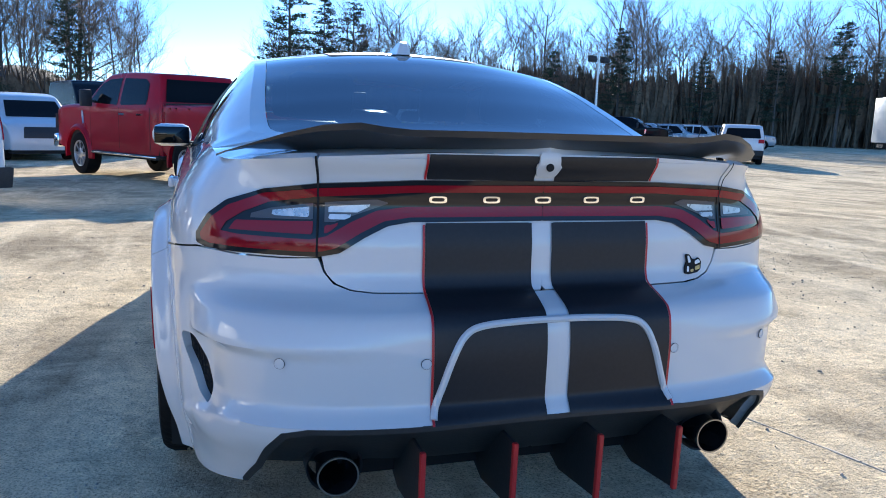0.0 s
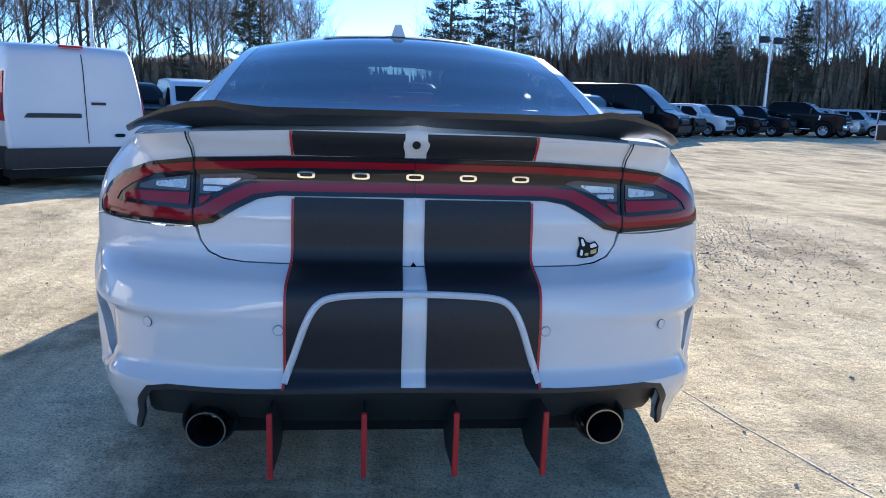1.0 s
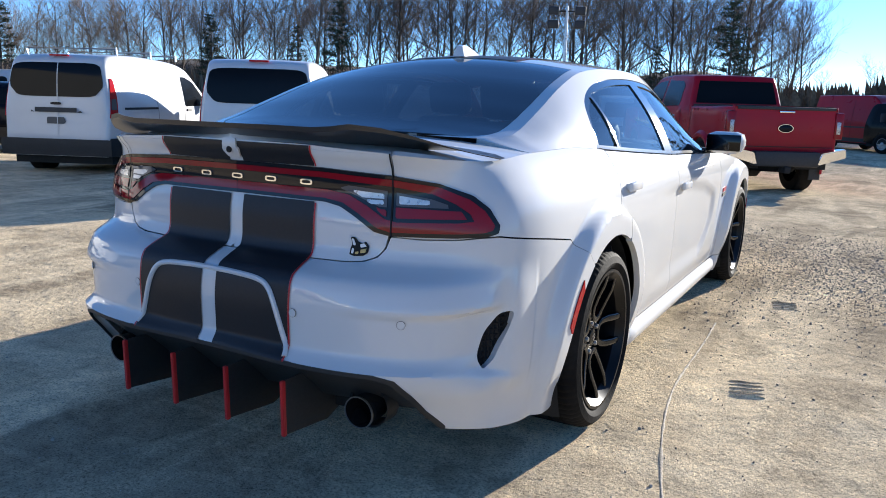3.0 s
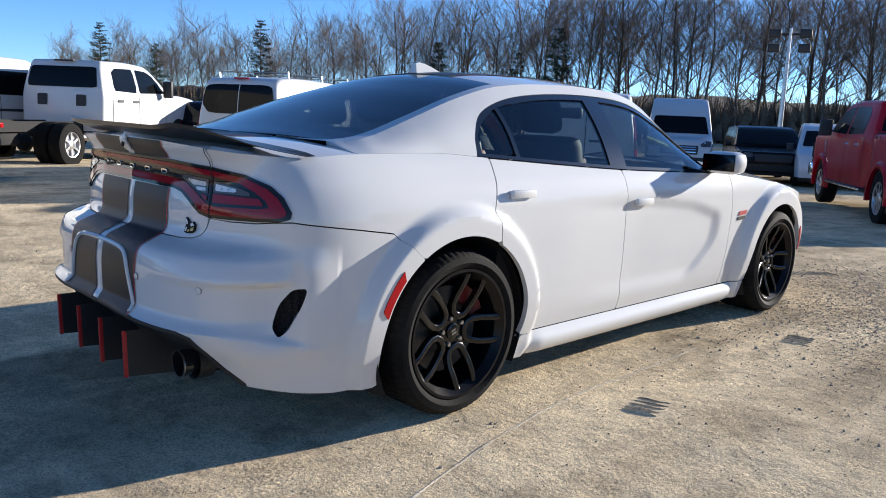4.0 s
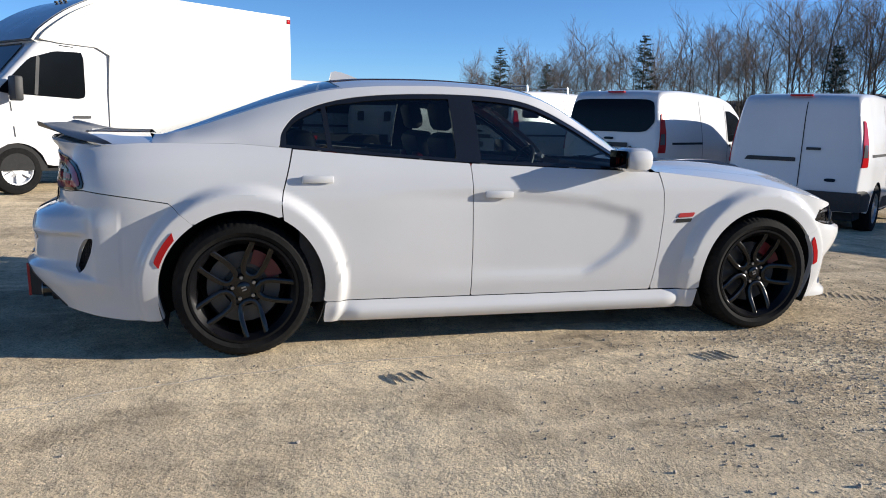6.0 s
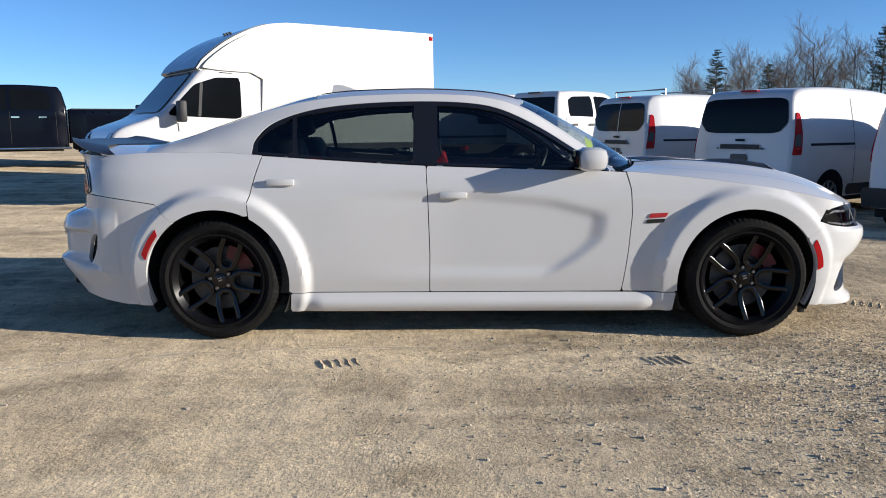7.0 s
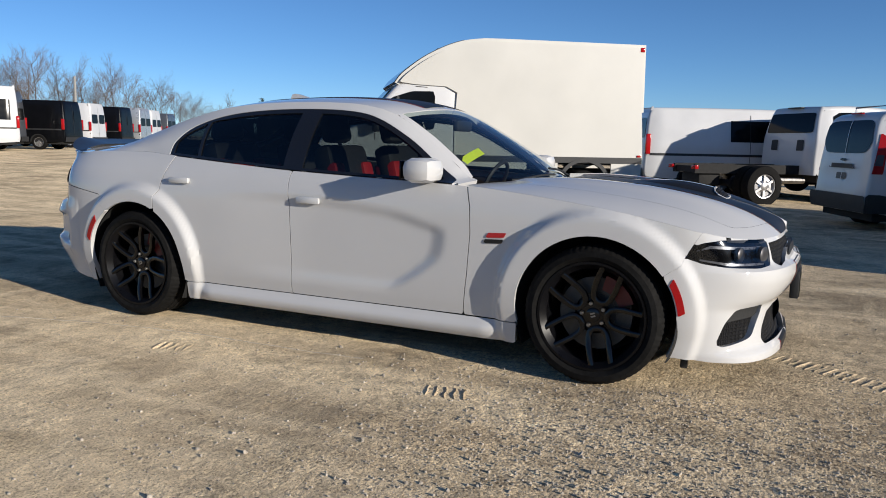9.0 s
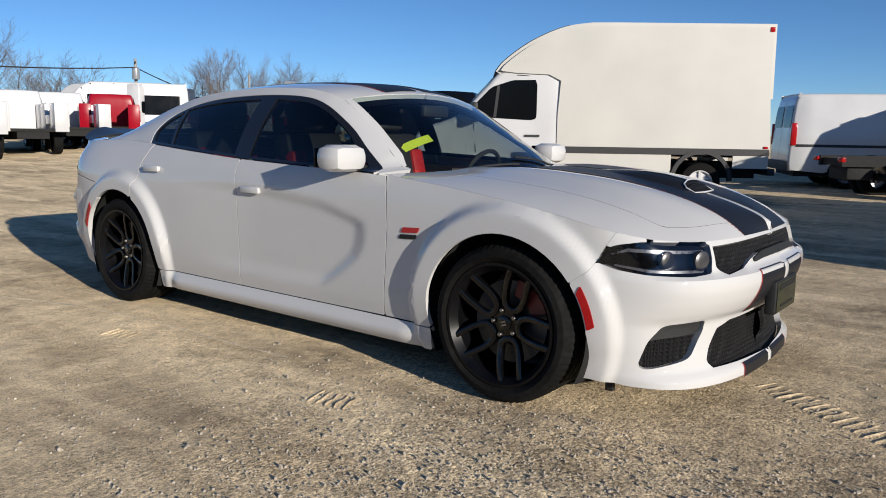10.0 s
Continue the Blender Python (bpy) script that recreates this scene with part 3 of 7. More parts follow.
# tail bumper
vent = round_poly(girth([('s', -2.335, 0.475), ('s', -2.315, 0.555), ('s', -2.275, 0.612), ('s', -2.225, 0.618), ('s', -2.245, 0.545), ('s', -2.285, 0.462), ('s', -2.315, 0.435)]), 4, 0.3)
seam_low = girth([('s', -1.88, 0.790), ('s', -2.05, 0.815), ('s', -2.275, 0.845)])
lamp_low = girth([('s', -2.33, 0.842), ('r', 0.80, 0.835), ('r', 0.70, 0.832), ('r', 0.601, 0.836), ('r', 0.586, 0.800), ('r', 0.560, 0.772), ('r', 0.515, 0.757), ('r', 0.457, 0.7520), ('r', 0.3, 0.7505), ('r', 0, 0.7500)])
bumper_low = girth([('r', 0, 0.452), ('r', 0.3, 0.452), ('r', 0.60, 0.449), ('r', 0.645, 0.437), ('r', 0.680, 0.39), ('r', 0.715, 0.325), ('r', 0.775, 0.250), ('s', -2.25, 0.215), ('s', -2.1, 0.195), ('s', -1.94, 0.195)])
bumper = bumper_low + arch(WHEEL_Y[0], RR, 180 + 20, 180 - 55)[:] + seam_low + lamp_low
part("bumper", skin_bm([bumper, vent], shell, 0.0095, mirror=True, thick=0.03), M_PAINT, car, "white rear bumper cover")
pair("outlet_grille", skin_bm([vent], shell, 0.014, offset=-0.024), M_HEX, car, "black honeycomb outlet")

# rear quarter
arch_join = arch(WHEEL_Y[0], RR, 125, 62)
quarter = [(p[0], p[1] + 2 * G) for p in seam_low[::-1]] + arch_join + girth([('s', -1.338, 0.80), ('s', -1.326, 0.86), ('s', -1.295, 0.98)]) \
    + shoulder_line(-1.275, -2.44, 30) + girth([('r', 0.62, 1.085), ('r', 0.605, 1.085), ('r', 0.605, 0.838), ('r', 0.70, 0.836), ('r', 0.80, 0.839), ('s', -2.33, 0.846)])
pair("rear_quarter", skin_bm([quarter], shell, 0.016, thick=0.02), M_PAINT, car)
# boot lid, upright face and deck
lid = girth([('r', 0, 0.752), ('r', 0.3, 0.753), ('r', 0.455, 0.7545), ('r', 0.512, 0.7595), ('r', 0.556, 0.775), ('r', 0.582, 0.802), ('r', 0.596, 0.86), ('r', 0.60, 1.0), ('r', 0.60, 1.088), ('r', 0.3, 1.103), ('r', 0, 1.105)])
boot = part("boot_lid", skin_bm([lid], shell, 0.016, mirror=True, thick=0.02), M_PAINT, car)
du = [U_REAR + (U_DECK - U_REAR) * k / 30 for k in range(31)]
deck_poly = [(u, 0.0) for u in du] + [(u, 1.0) for u in du[::-1]]
part("rear_deck", skin_bm([deck_poly], deck_at, 0.03, mirror=True, res_v=0.06), M_PAINT, car)

# doors
rear_door = [p for p in arch(WHEEL_Y[0], RR, 61, -11)] + girth([('s', -1.10, 0.272), ('s', -0.306, 0.272), ('s', -0.303, 0.5), ('s', -0.312, 0.8), ('s', -0.322, 1.0)]) \
    + shoulder_line(-0.324, -1.268, 16, 0.004) + girth([('s', -1.288, 0.98), ('s', -1.320, 0.86), ('s', -1.332, 0.80)])
front_door = girth([('s', -0.301, 0.272), ('s', 0.815, 0.272), ('s', 0.842, 0.5), ('s', 0.858, 0.72), ('s', 0.850, 0.86), ('s', 0.822, 0.962)]) \
    + shoulder_line(0.80, -0.318, 18, 0.004) + girth([('s', -0.307, 0.8), ('s', -0.298, 0.5)])
doors = []
for poly, name in ((rear_door, "door"), (front_door, "door")):
    doors.append(pair(name, skin_bm([poly], shell, 0.016, thick=0.025), M_PAINT, car, "white car door with body-coloured handle"))

# sill
sill = girth([('s', -1.12, 0.155), ('s', 1.12, 0.150), ('s', 1.13, 0.262), ('s', 0.5, 0.267), ('s', -1.11, 0.267)])
pair("sill", skin_bm([sill], shell, 0.013, thick=0.03), M_PAINT, car, "white side skirt")

# front wing and nose
fender = girth([('s', 0.82, 0.272), ('s', 1.11, 0.268)]) + arch(WHEEL_Y[1], RF, 192, 35.3) + girth([('s', 1.9345, 0.640), ('s', 1.9645, 0.70), ('s', 1.9895, 0.745)]) \
    + shoulder_line(2.022, 0.83, 24) + girth([('s', 0.856, 0.86), ('s', 0.863, 0.72), ('s', 0.847, 0.5)])
pair("front_wing", skin_bm([fender], shell, 0.016, thick=0.02), M_PAINT, car)
lamp = girth([('s', 1.918, 0.690), ('s', 1.965, 0.722), ('s', 2.03, 0.748), ('s', 2.12, 0.762), ('f', 0.72, 0.756), ('f', 0.62, 0.746), ('f', 0.622, 0.68), ('f', 0.635, 0.632), ('f', 0.74, 0.625), ('s', 2.14, 0.632), ('s', 2.03, 0.648), ('s', 1.955, 0.672)])
lamp = round_poly(lamp, 3, 0.15)
grille_up = girth([('f', 0.606, 0.735), ('f', 0.3, 0.742), ('f', 0, 0.745), ('f', 0, 0.685), ('f', 0.24, 0.680), ('f', 0.33, 0.662), ('f', 0.42, 0.632), ('f', 0.56, 0.622), ('f', 0.604, 0.65)])
fog = round_poly(girth([('s', 2.125, 0.250), ('s', 2.160, 0.355), ('s', 2.215, 0.422), ('f', 0.615, 0.432), ('f', 0.615, 0.385), ('f', 0.675, 0.27), ('s', 2.16, 0.235)]), 4, 0.22)
mouth = girth([('f', 0, 0.410), ('f', 0.42, 0.405), ('f', 0.52, 0.38), ('f', 0.56, 0.31), ('f', 0.58, 0.245), ('f', 0.54, 0.215), ('f', 0, 0.20)])
nose_top = [(u, shoulder_z(u) + 0.001) for u in np.linspace(U_FRONT, u_side(2.0232), 24).tolist()]
nose = girth([('s', 1.935, 0.178), ('s', 2.1, 0.162), ('f', 0.7, 0.158), ('f', 0, 0.145)]) + nose_top + girth([('s', 1.9905, 0.745), ('s', 1.9655, 0.70), ('s', 1.9355, 0.640)]) + arch(WHEEL_Y[1], RF, 35.2, -26)
part("bumper", skin_bm([nose, lamp, grille_up, fog, mouth], shell, 0.014, mirror=True, thick=0.03), M_PAINT, car, "white front bumper cover")
part("grille", skin_bm([grille_up], shell, 0.016, offset=-0.02, mirror=True), M_HEX, car, "black honeycomb grille")
part("lower_grille", skin_bm([mouth], shell, 0.016, offset=-0.03, mirror=True), M_HEX, car, "black honeycomb lower grille")
pair("brake_duct", skin_bm([fog], shell, 0.014, offset=-0.03), M_HEX, car, "black honeycomb side intake")
lip = round_poly(girth([('s', 2.13, 0.345), ('s', 2.19, 0.415), ('f', 0.625, 0.425), ('f', 0.63, 0.385), ('f', 0.655, 0.370), ('s', 2.2, 0.36)]), 3, 0.2)
pair("duct_blade", skin_bm([lip], shell, 0.014, offset=-0.010, thick=0.012), M_BLACK, car)

# bonnet
hu = [U_COWL + (U_FRONT - U_COWL) * k / 40 for k in range(41)]
hood_side = [(u, hood_k(0.70, u) if edge(u)[0] > 0.78 else hood_k(edge(u)[0] - 0.08 * sstep(0, 0.5, edge(u)[0]) - 0.004, u)) for u in hu]
hood_poly = hood_side + [(u, 1.0) for u in hu[::-1]]
bonnet = part("bonnet", skin_bm([hood_poly], hood_at, 0.03, mirror=True, res_v=0.04), M_PAINT, car)
wing_top = [(u, -0.001) for u in hu] + [(u, k - 0.0022) for u, k in hood_side[::-1]]
pair("wing_top", skin_bm([wing_top], hood_at, 0.03, res_v=0.025), M_PAINT, car)

# cabin: roof, pillars, glass
belt_l = [(-1.96 + 2.76 * k / 50, at_y(-1.96 + 2.76 * k / 50)[2]) for k in range(51)]
rail_l = [(-1.96 + 2.76 * k / 50, rail(-1.96 + 2.76 * k / 50)[1]) for k in range(51)]
flank_poly = [(a, b + 0.001) for a, b in belt_l] + [(0.80, 0.970)] + [(a, max(b, at_y(a)[2] + 0.002)) for a, b in rail_l[::-1]]
dlo_top = spline([(-1.335, 1.075), (-1.315, 1.16), (-1.22, 1.255), (-1.02, 1.325), (-0.75, 1.362), (-0.4, 1.376), (-0.08, 1.366), (0.13, 1.325), (0.36, 1.215), (0.58, 1.075), (0.755, 0.972)], 5)
dlo_low = [(0.755 - 2.09 * k / 30, at_y(0.755 - 2.09 * k / 30)[2] + 0.002) for k in range(1, 30)]
dlo = dlo_top + dlo_low
pair("pillar_frame", skin_bm([flank_poly, dlo], flank, 0.018, thick=0.03), M_PAINT, car, "white roof rail and pillars")


def dlo_span(y0, y1, inset_top=0.022, inset_low=0.014, lean=0.0, n=24):
    """A pane cut from the side window band between two uprights."""
    tops = np.array(dlo_top)
    hi, lo = [], []
    for k in range(n + 1):
        y = y0 + (y1 - y0) * k / n
        hi.append((y, float(np.interp(y, tops[:, 0], tops[:, 1])) - inset_top))
        lo.append((y, at_y(y)[2] + inset_low))
    pts = [(a + lean * (b - 1.0), b) for a, b in hi if b > at_y(a)[2] + inset_low] + [(a, b) for a, b in lo[::-1]]
    return pts


panes = [dlo_span(-1.30, -1.085, 0.028, 0.018), dlo_span(-1.06, -0.395, 0.026, 0.018), dlo_span(-0.255, 0.66, 0.026, 0.018)]
panes[1] = [(a - 0.10 * (b - 1.02) if a < -0.98 else a, b) for a, b in panes[1]]
panes[0] = [(a - 0.10 * (b - 1.02) if a > -1.13 else a, b) for a, b in panes[0]]
pair("window_trim", skin_bm([dlo] + panes, flank, 0.012, offset=-0.003, thick=0.02), M_GLOSSBLACK, car, "gloss black window surround")
for pane in panes:
    pair("side_window", skin_bm([pane], flank, 0.03, offset=-0.009), M_GLASS, car, "tinted side window")
chrome = [(0.73 - 2.02 * k / 40, at_y(0.73 - 2.02 * k / 40)[2] + 0.001) for k in range(41)] + [(-1.29 + 2.02 * k / 40, at_y(-1.29 + 2.02 * k / 40)[2] + 0.010) for k in range(41)]
pair("belt_moulding", skin_bm([chrome], flank, 0.006, offset=0.003), M_GLOSSBLACK, car)

ys = [-0.985 + 1.22 * k / 30 for k in range(31)]
roof_poly = [(y, 0.0) for y in ys] + [(0.27, 0.3), (0.305, 0.65), (0.315, 1.0), (-1.02, 1.0), (-1.015, 0.6), (-1.0, 0.25)]
part("roof", skin_bm([roof_poly], roof_at, 0.03, mirror=True, res_v=0.04, thick=0.03), M_PAINT, car, "white roof panel")
rear_pts = [(-0.995, 0.075), (-1.008, 0.25), (-1.023, 0.6), (-1.028, 1.0), (-2.026, 1.0), (-2.01, 0.5), (-1.96, 0.12), (-1.90, 0.085), (-1.7, 0.075), (-1.4, 0.072), (-1.1, 0.072)]
part("rear_window", skin_bm([rear_pts], roof_at, 0.03, offset=-0.001, mirror=True, res_v=0.035), M_GLASS_REAR, car, "dark tinted rear window")
cpost = [(-0.985, 0.0), (-0.993, 0.073), (-1.1, 0.069), (-1.4, 0.069), (-1.7, 0.072), (-1.9, 0.082), (-1.975, 0.11), (-2.0, 0.0), (-1.9, 0.0), (-1.5, 0.0)]
pair("rear_pillar_edge", skin_bm([cpost], roof_at, 0.03, res_v=0.02), M_PAINT, car)
frit = [(-1.82, 0.075), (-1.88, 1.0), (-2.02, 1.0), (-2.0, 0.5), (-1.95, 0.12), (-1.90, 0.088)]
part("rear_shelf_band", skin_bm([frit], roof_at, 0.03, offset=-0.006, mirror=True, res_v=0.035), M_GLOSSBLACK, car)
ws = [(0.24, 0.075), (0.278, 0.3), (0.313, 0.65), (0.323, 1.0), (1.068, 1.0), (1.04, 0.3), (0.95, 0.10), (0.86, 0.03), (0.80, 0.012), (0.71, 0.070), (0.5, 0.08)]
part("windscreen", skin_bm([ws], roof_at, 0.03, offset=-0.001, mirror=True, res_v=0.035), M_GLASS_FRONT, car, "clear windscreen")
apost = [(0.236, 0.0), (0.238, 0.073), (0.5, 0.076), (0.705, 0.067), (0.79, 0.010), (0.79, 0.0), (0.7, 0.0), (0.4, 0.0)]
pair("front_pillar_edge", skin_bm([apost], roof_at, 0.03, res_v=0.02), M_PAINT, car)
part("cowl", box_bm(-0.60, 0.60, 0.86, 1.06, 0.90, 0.962, 0.02), M_BLACK, car)

# stripes: satin vinyl on every panel in turn, with a red hair line on the outer edge
def stripe_on(surface, domain, name, x0, x1, ends, material, n=40, off=0.0022, res=0.02, res_v=None):
    if x1 - x0 < 0.02:
        res, res_v = (0.004, 0.012) if surface is shell else (0.02, 0.0045)
    a, b = ends
    p = [(a + (b - a) * k / n) for k in range(n + 1)]
    poly = [domain(x1, t) for t in p] + [domain(x0, t) for t in p[::-1]]
    pair(name, skin_bm([poly], surface, res, offset=off, res_v=res_v), material, car)


for x0, x1, m, nm in ((0.030, 0.322, M_STRIPE, "stripe"), (0.3225, 0.3285, M_RED, "pinstripe")):
    stripe_on(hood_at, lambda x, u: (u, hood_k(x, u)), nm, x0, x1, (U_COWL + 0.14, u_front(x0 + 0.004)), m, n=80, res_v=0.02, off=0.003)
    stripe_on(roof_at, lambda x, y: (y, roof_k(x, y)), nm, x0, x1, (-1.01, 0.27), m, res_v=0.02, off=0.003)
    stripe_on(shell, lambda x, z: (u_rear(x), z), nm, x0, x1, (0.7465, 0.925), m, off=0.0045, res_v=0.006)
    stripe_on(shell, lambda x, z: (u_rear(x), z), nm, x0, x1, (1.036, 1.10), m)
    stripe_on(shell, lambda x, z: (u_rear(x), z), nm, x0, x1, (0.455, 0.7495), m, off=0.0035, res_v=0.008)
    stripe_on(deck_at, lambda x, u: (u, min(1.0, max(0, 1 - x / max(1e-3, edge(u)[0])))), nm, x0, x1, (u_rear(0.60), U_DECK), m, res_v=0.02)
    stripe_on(shell, lambda x, z: (u_front(x), z), nm, x0, x1, (0.425, 0.62), m)
    stripe_on(shell, lambda x, z: (u_front(x), z), nm, x0, x1, (0.137, 0.20), m)

# -- tail lamps: one smoked band across the tail with a red ring in it
band = girth([('r', 0, 1.036), ('r', 0.35, 1.034), ('r', 0.6, 1.022), ('r', 0.75, 1.003), ('s', -2.340, 0.968), ('s', -2.300, 0.932), ('s', -2.274, 0.880), ('s', -2.280, 0.858), ('s', -2.310, 0.848),
              ('r', 0.8, 0.843), ('r', 0.6, 0.840), ('r', 0.545, 0.850), ('r', 0.48, 0.888), ('r', 0.42, 0.917), ('r', 0.36, 0.927), ('r', 0, 0.929)])
ring_o = girth([('r', 0, 1.025), ('r', 0.35, 1.023), ('r', 0.6, 1.011), ('r', 0.75, 0.992), ('s', -2.350, 0.956), ('s', -2.314, 0.924), ('s', -2.290, 0.881), ('s', -2.296, 0.867), ('s', -2.320, 0.860),
                ('r', 0.8, 0.856), ('r', 0.6, 0.852), ('r', 0.555, 0.862), ('r', 0.49, 0.900), ('r', 0.43, 0.929), ('r', 0.36, 0.939), ('r', 0, 0.941)])
ring_i = girth([('r', 0, 1.006), ('r', 0.35, 1.004), ('r', 0.6, 0.989), ('r', 0.735, 0.970), ('s', -2.385, 0.942), ('s', -2.352, 0.915), ('s', -2.342, 0.893), ('r', 0.80, 0.887),
                ('r', 0.62, 0.882), ('r', 0.58, 0.890), ('r', 0.515, 0.926), ('r', 0.45, 0.955), ('r', 0.37, 0.966), ('r', 0, 0.968)])
tail_lamp = part("tail_lamp", skin_bm([band], shell, 0.012, offset=0.007, mirror=True, thick=0.012), M_TAILDARK, car, "smoked full-width tail lamp band")
part("lamp_ring", skin_bm([ring_o, ring_i], shell, 0.009, offset=0.0095, mirror=True), M_TAILRED, tail_lamp, "dark red light ring")
for poly, m in ((girth([('r', 0.415, 0.975), ('r', 0.45, 0.985), ('r', 0.585, 0.975), ('r', 0.585, 0.925), ('r', 0.56, 0.925)]), M_TAILCLEAR),
                (girth([('r', 0.615, 0.972), ('r', 0.73, 0.955), ('s', -2.375, 0.928), ('r', 0.615, 0.930)]), M_TAILCLEAR),
                (girth([('r', 0.615, 0.926), ('s', -2.372, 0.921), ('s', -2.360, 0.898), ('r', 0.615, 0.894)]), M_TAILRED),
                (girth([('r', 0.585, 0.918), ('r', 0.565, 0.918), ('r', 0.535, 0.930), ('r', 0.575, 0.898), ('r', 0.585, 0.898)]), M_TAILRED)):
    pair("lamp_cell", skin_bm([poly], shell, 0.010, offset=0.0100), m, tail_lamp)
for poly in (girth([('r', 0.455, 0.972), ('r', 0.575, 0.965), ('r', 0.575, 0.950), ('r', 0.50, 0.950)]), girth([('r', 0.505, 0.945), ('r', 0.575, 0.945), ('r', 0.575, 0.932), ('r', 0.53, 0.932)]),
             girth([('r', 0.625, 0.962), ('r', 0.725, 0.950), ('r', 0.725, 0.937), ('r', 0.625, 0.936)])):
    pair("lamp_reflector", skin_bm([poly], shell, 0.008, offset=0.0112), M_LAMPSILVER, tail_lamp, "bright clear lamp chamber")
pair("lamp_seam", skin_bm([girth([('r', 0.600, 1.09), ('r', 0.605, 1.09), ('r', 0.605, 0.84), ('r', 0.600, 0.84)])], shell, 0.01, offset=0.0106), M_DARK, tail_lamp)
# five small chrome marks on the band
for k in range(5):
    bx = -0.285 + 0.1425 * k
    bm = bmesh.new()
    o = round_poly([(bx - 0.023, 0.976), (bx + 0.023, 0.976), (bx + 0.023, 0.995), (bx - 0.023, 0.995)], 3, 0.3)
    i = round_poly([(bx - 0.0165, 0.9805), (bx + 0.0165, 0.9805), (bx + 0.0165, 0.9905), (bx - 0.0165, 0.9905)], 3, 0.3)
    part("chrome_mark", skin_bm([o, i], lambda a, z: (a, shell(u_rear(abs(a)), z)[1], z), 0.004, offset=0.012, thick=0.004), M_CHROME, car)


def tail_face(x, z):
    return (x, shell(u_rear(abs(x)), z)[1], z)


# lock plate under the lip spoiler, tail badge, parking sensors
lock = part("lock_plate", skin_bm([round_poly([(-0.026, 1.050), (0.026, 1.050), (0.036, 1.078), (0.030, 1.080), (0.027, 1.108), (-0.027, 1.108), (-0.030, 1.080), (-0.036, 1.078)], 3, 0.2)], tail_face, 0.006, offset=0.008, thick=0.008), M_PAINT, car)
part("keyhole", lathe_bm([(0.0, -0.004), (0.010, -0.004), (0.011, 0)], 16, axis='Y'), M_DARK, lock).matrix_basis = pose(0, tail_face(0, 1.072)[1] - 0.012, 1.072)
badge_o = [(0.455, 0.774), (0.470, 0.770), (0.500, 0.774), (0.514, 0.784), (0.516, 0.804), (0.506, 0.818), (0.494, 0.812), (0.480, 0.816), (0.470, 0.828), (0.456, 0.830), (0.462, 0.808), (0.456, 0.792)]
badge = part("badge", skin_bm([badge_o], tail_face, 0.004, offset=0.006, thick=0.005), M_DARK, car, "small black, gold and white tail badge")
for q, m, nm in (([(0.490, 0.780), (0.508, 0.784), (0.511, 0.797), (0.492, 0.792)], M_GOLD, "badge_gold"), ([(0.474, 0.776), (0.486, 0.777), (0.486, 0.786), (0.474, 0.783)], M_GOLD, "badge_gold"),
                 ([(0.460, 0.826), (0.468, 0.824), (0.476, 0.806), (0.467, 0.803)], M_PAPER, "badge_white"), ([(0.488, 0.808), (0.503, 0.814), (0.511, 0.804), (0.492, 0.798)], M_PAPER, "badge_white"),
                 ([(0.460, 0.778), (0.468, 0.776), (0.470, 0.792), (0.463, 0.796)], M_PAPER, "badge_white")):
    part(nm, skin_bm([q], tail_face, 0.004, offset=0.0078), m, badge)


def tail_skin(x, z):
    """The tail's surface at a true distance x from the middle, and its turn."""
    us = np.linspace(U_REAR, u_side(-2.0), 160)
    pts = [shell(float(q), z) for q in us]
    k = int(np.argmin([abs(p[0] - abs(x)) for p in pts]))
    k = min(max(k, 1), len(pts) - 2)
    turn = math.degrees(math.atan2(pts[k + 1][1] - pts[k - 1][1], pts[k + 1][0] - pts[k - 1][0]))
    return pts[k][1], turn * (1 if x > 0 else -1)


for sx in (-0.686, -0.345, 0.345, 0.686):
    bm = lathe_bm([(0.0125, 0.001), (0.0125, -0.002), (0.0108, -0.002), (0.0104, -0.0005), (0.0, -0.0015)], 24, axis='Y')
    sy, turn = tail_skin(sx, 0.603)
    s = part("parking_sensor", bm, M_PAINT, car)
    s.matrix_basis = pose(sx, sy - 0.0022, 0.603, 0, 0, turn)
    part("sensor_ring", lathe_bm([(0.0135, 0.0), (0.0135, -0.0012), (0.0122, -0.0012)], 24, axis='Y'), M_BLACK, s)

# plate recess rim, a white raised lip across the stripes
rim_path = spline([(0.330, 0.468), (0.305, 0.54), (0.275, 0.625), (0.245, 0.672), (0.20, 0.690), (0.10, 0.697), (0, 0.699)], 5)
pts = [(x, tail_face(x, z)[1] - 0.004, z) for x, z in rim_path] + [(-x, tail_face(x, z)[1] - 0.004, z) for x, z in rim_path[::-1][1:]]
part("plate_rim", tube_bm(pts, 0.0095, 8), M_PAINT, car)

# lower tail: black valance, fins with red edges, tailpipes
val = girth([('r', 0, 0.450), ('r', 0.60, 0.447), ('r', 0.65, 0.434), ('r', 0.687, 0.385), ('r', 0.722, 0.322), ('r', 0.765, 0.262), ('r', 0.68, 0.280), ('r', 0.45, 0.295), ('r', 0.36, 0.285), ('r', 0, 0.285)])
def valance_face(u, z):
    x, y, h = shell(u, z)
    return (x, y + 0.42 * max(0.0, 0.445 - z), h)


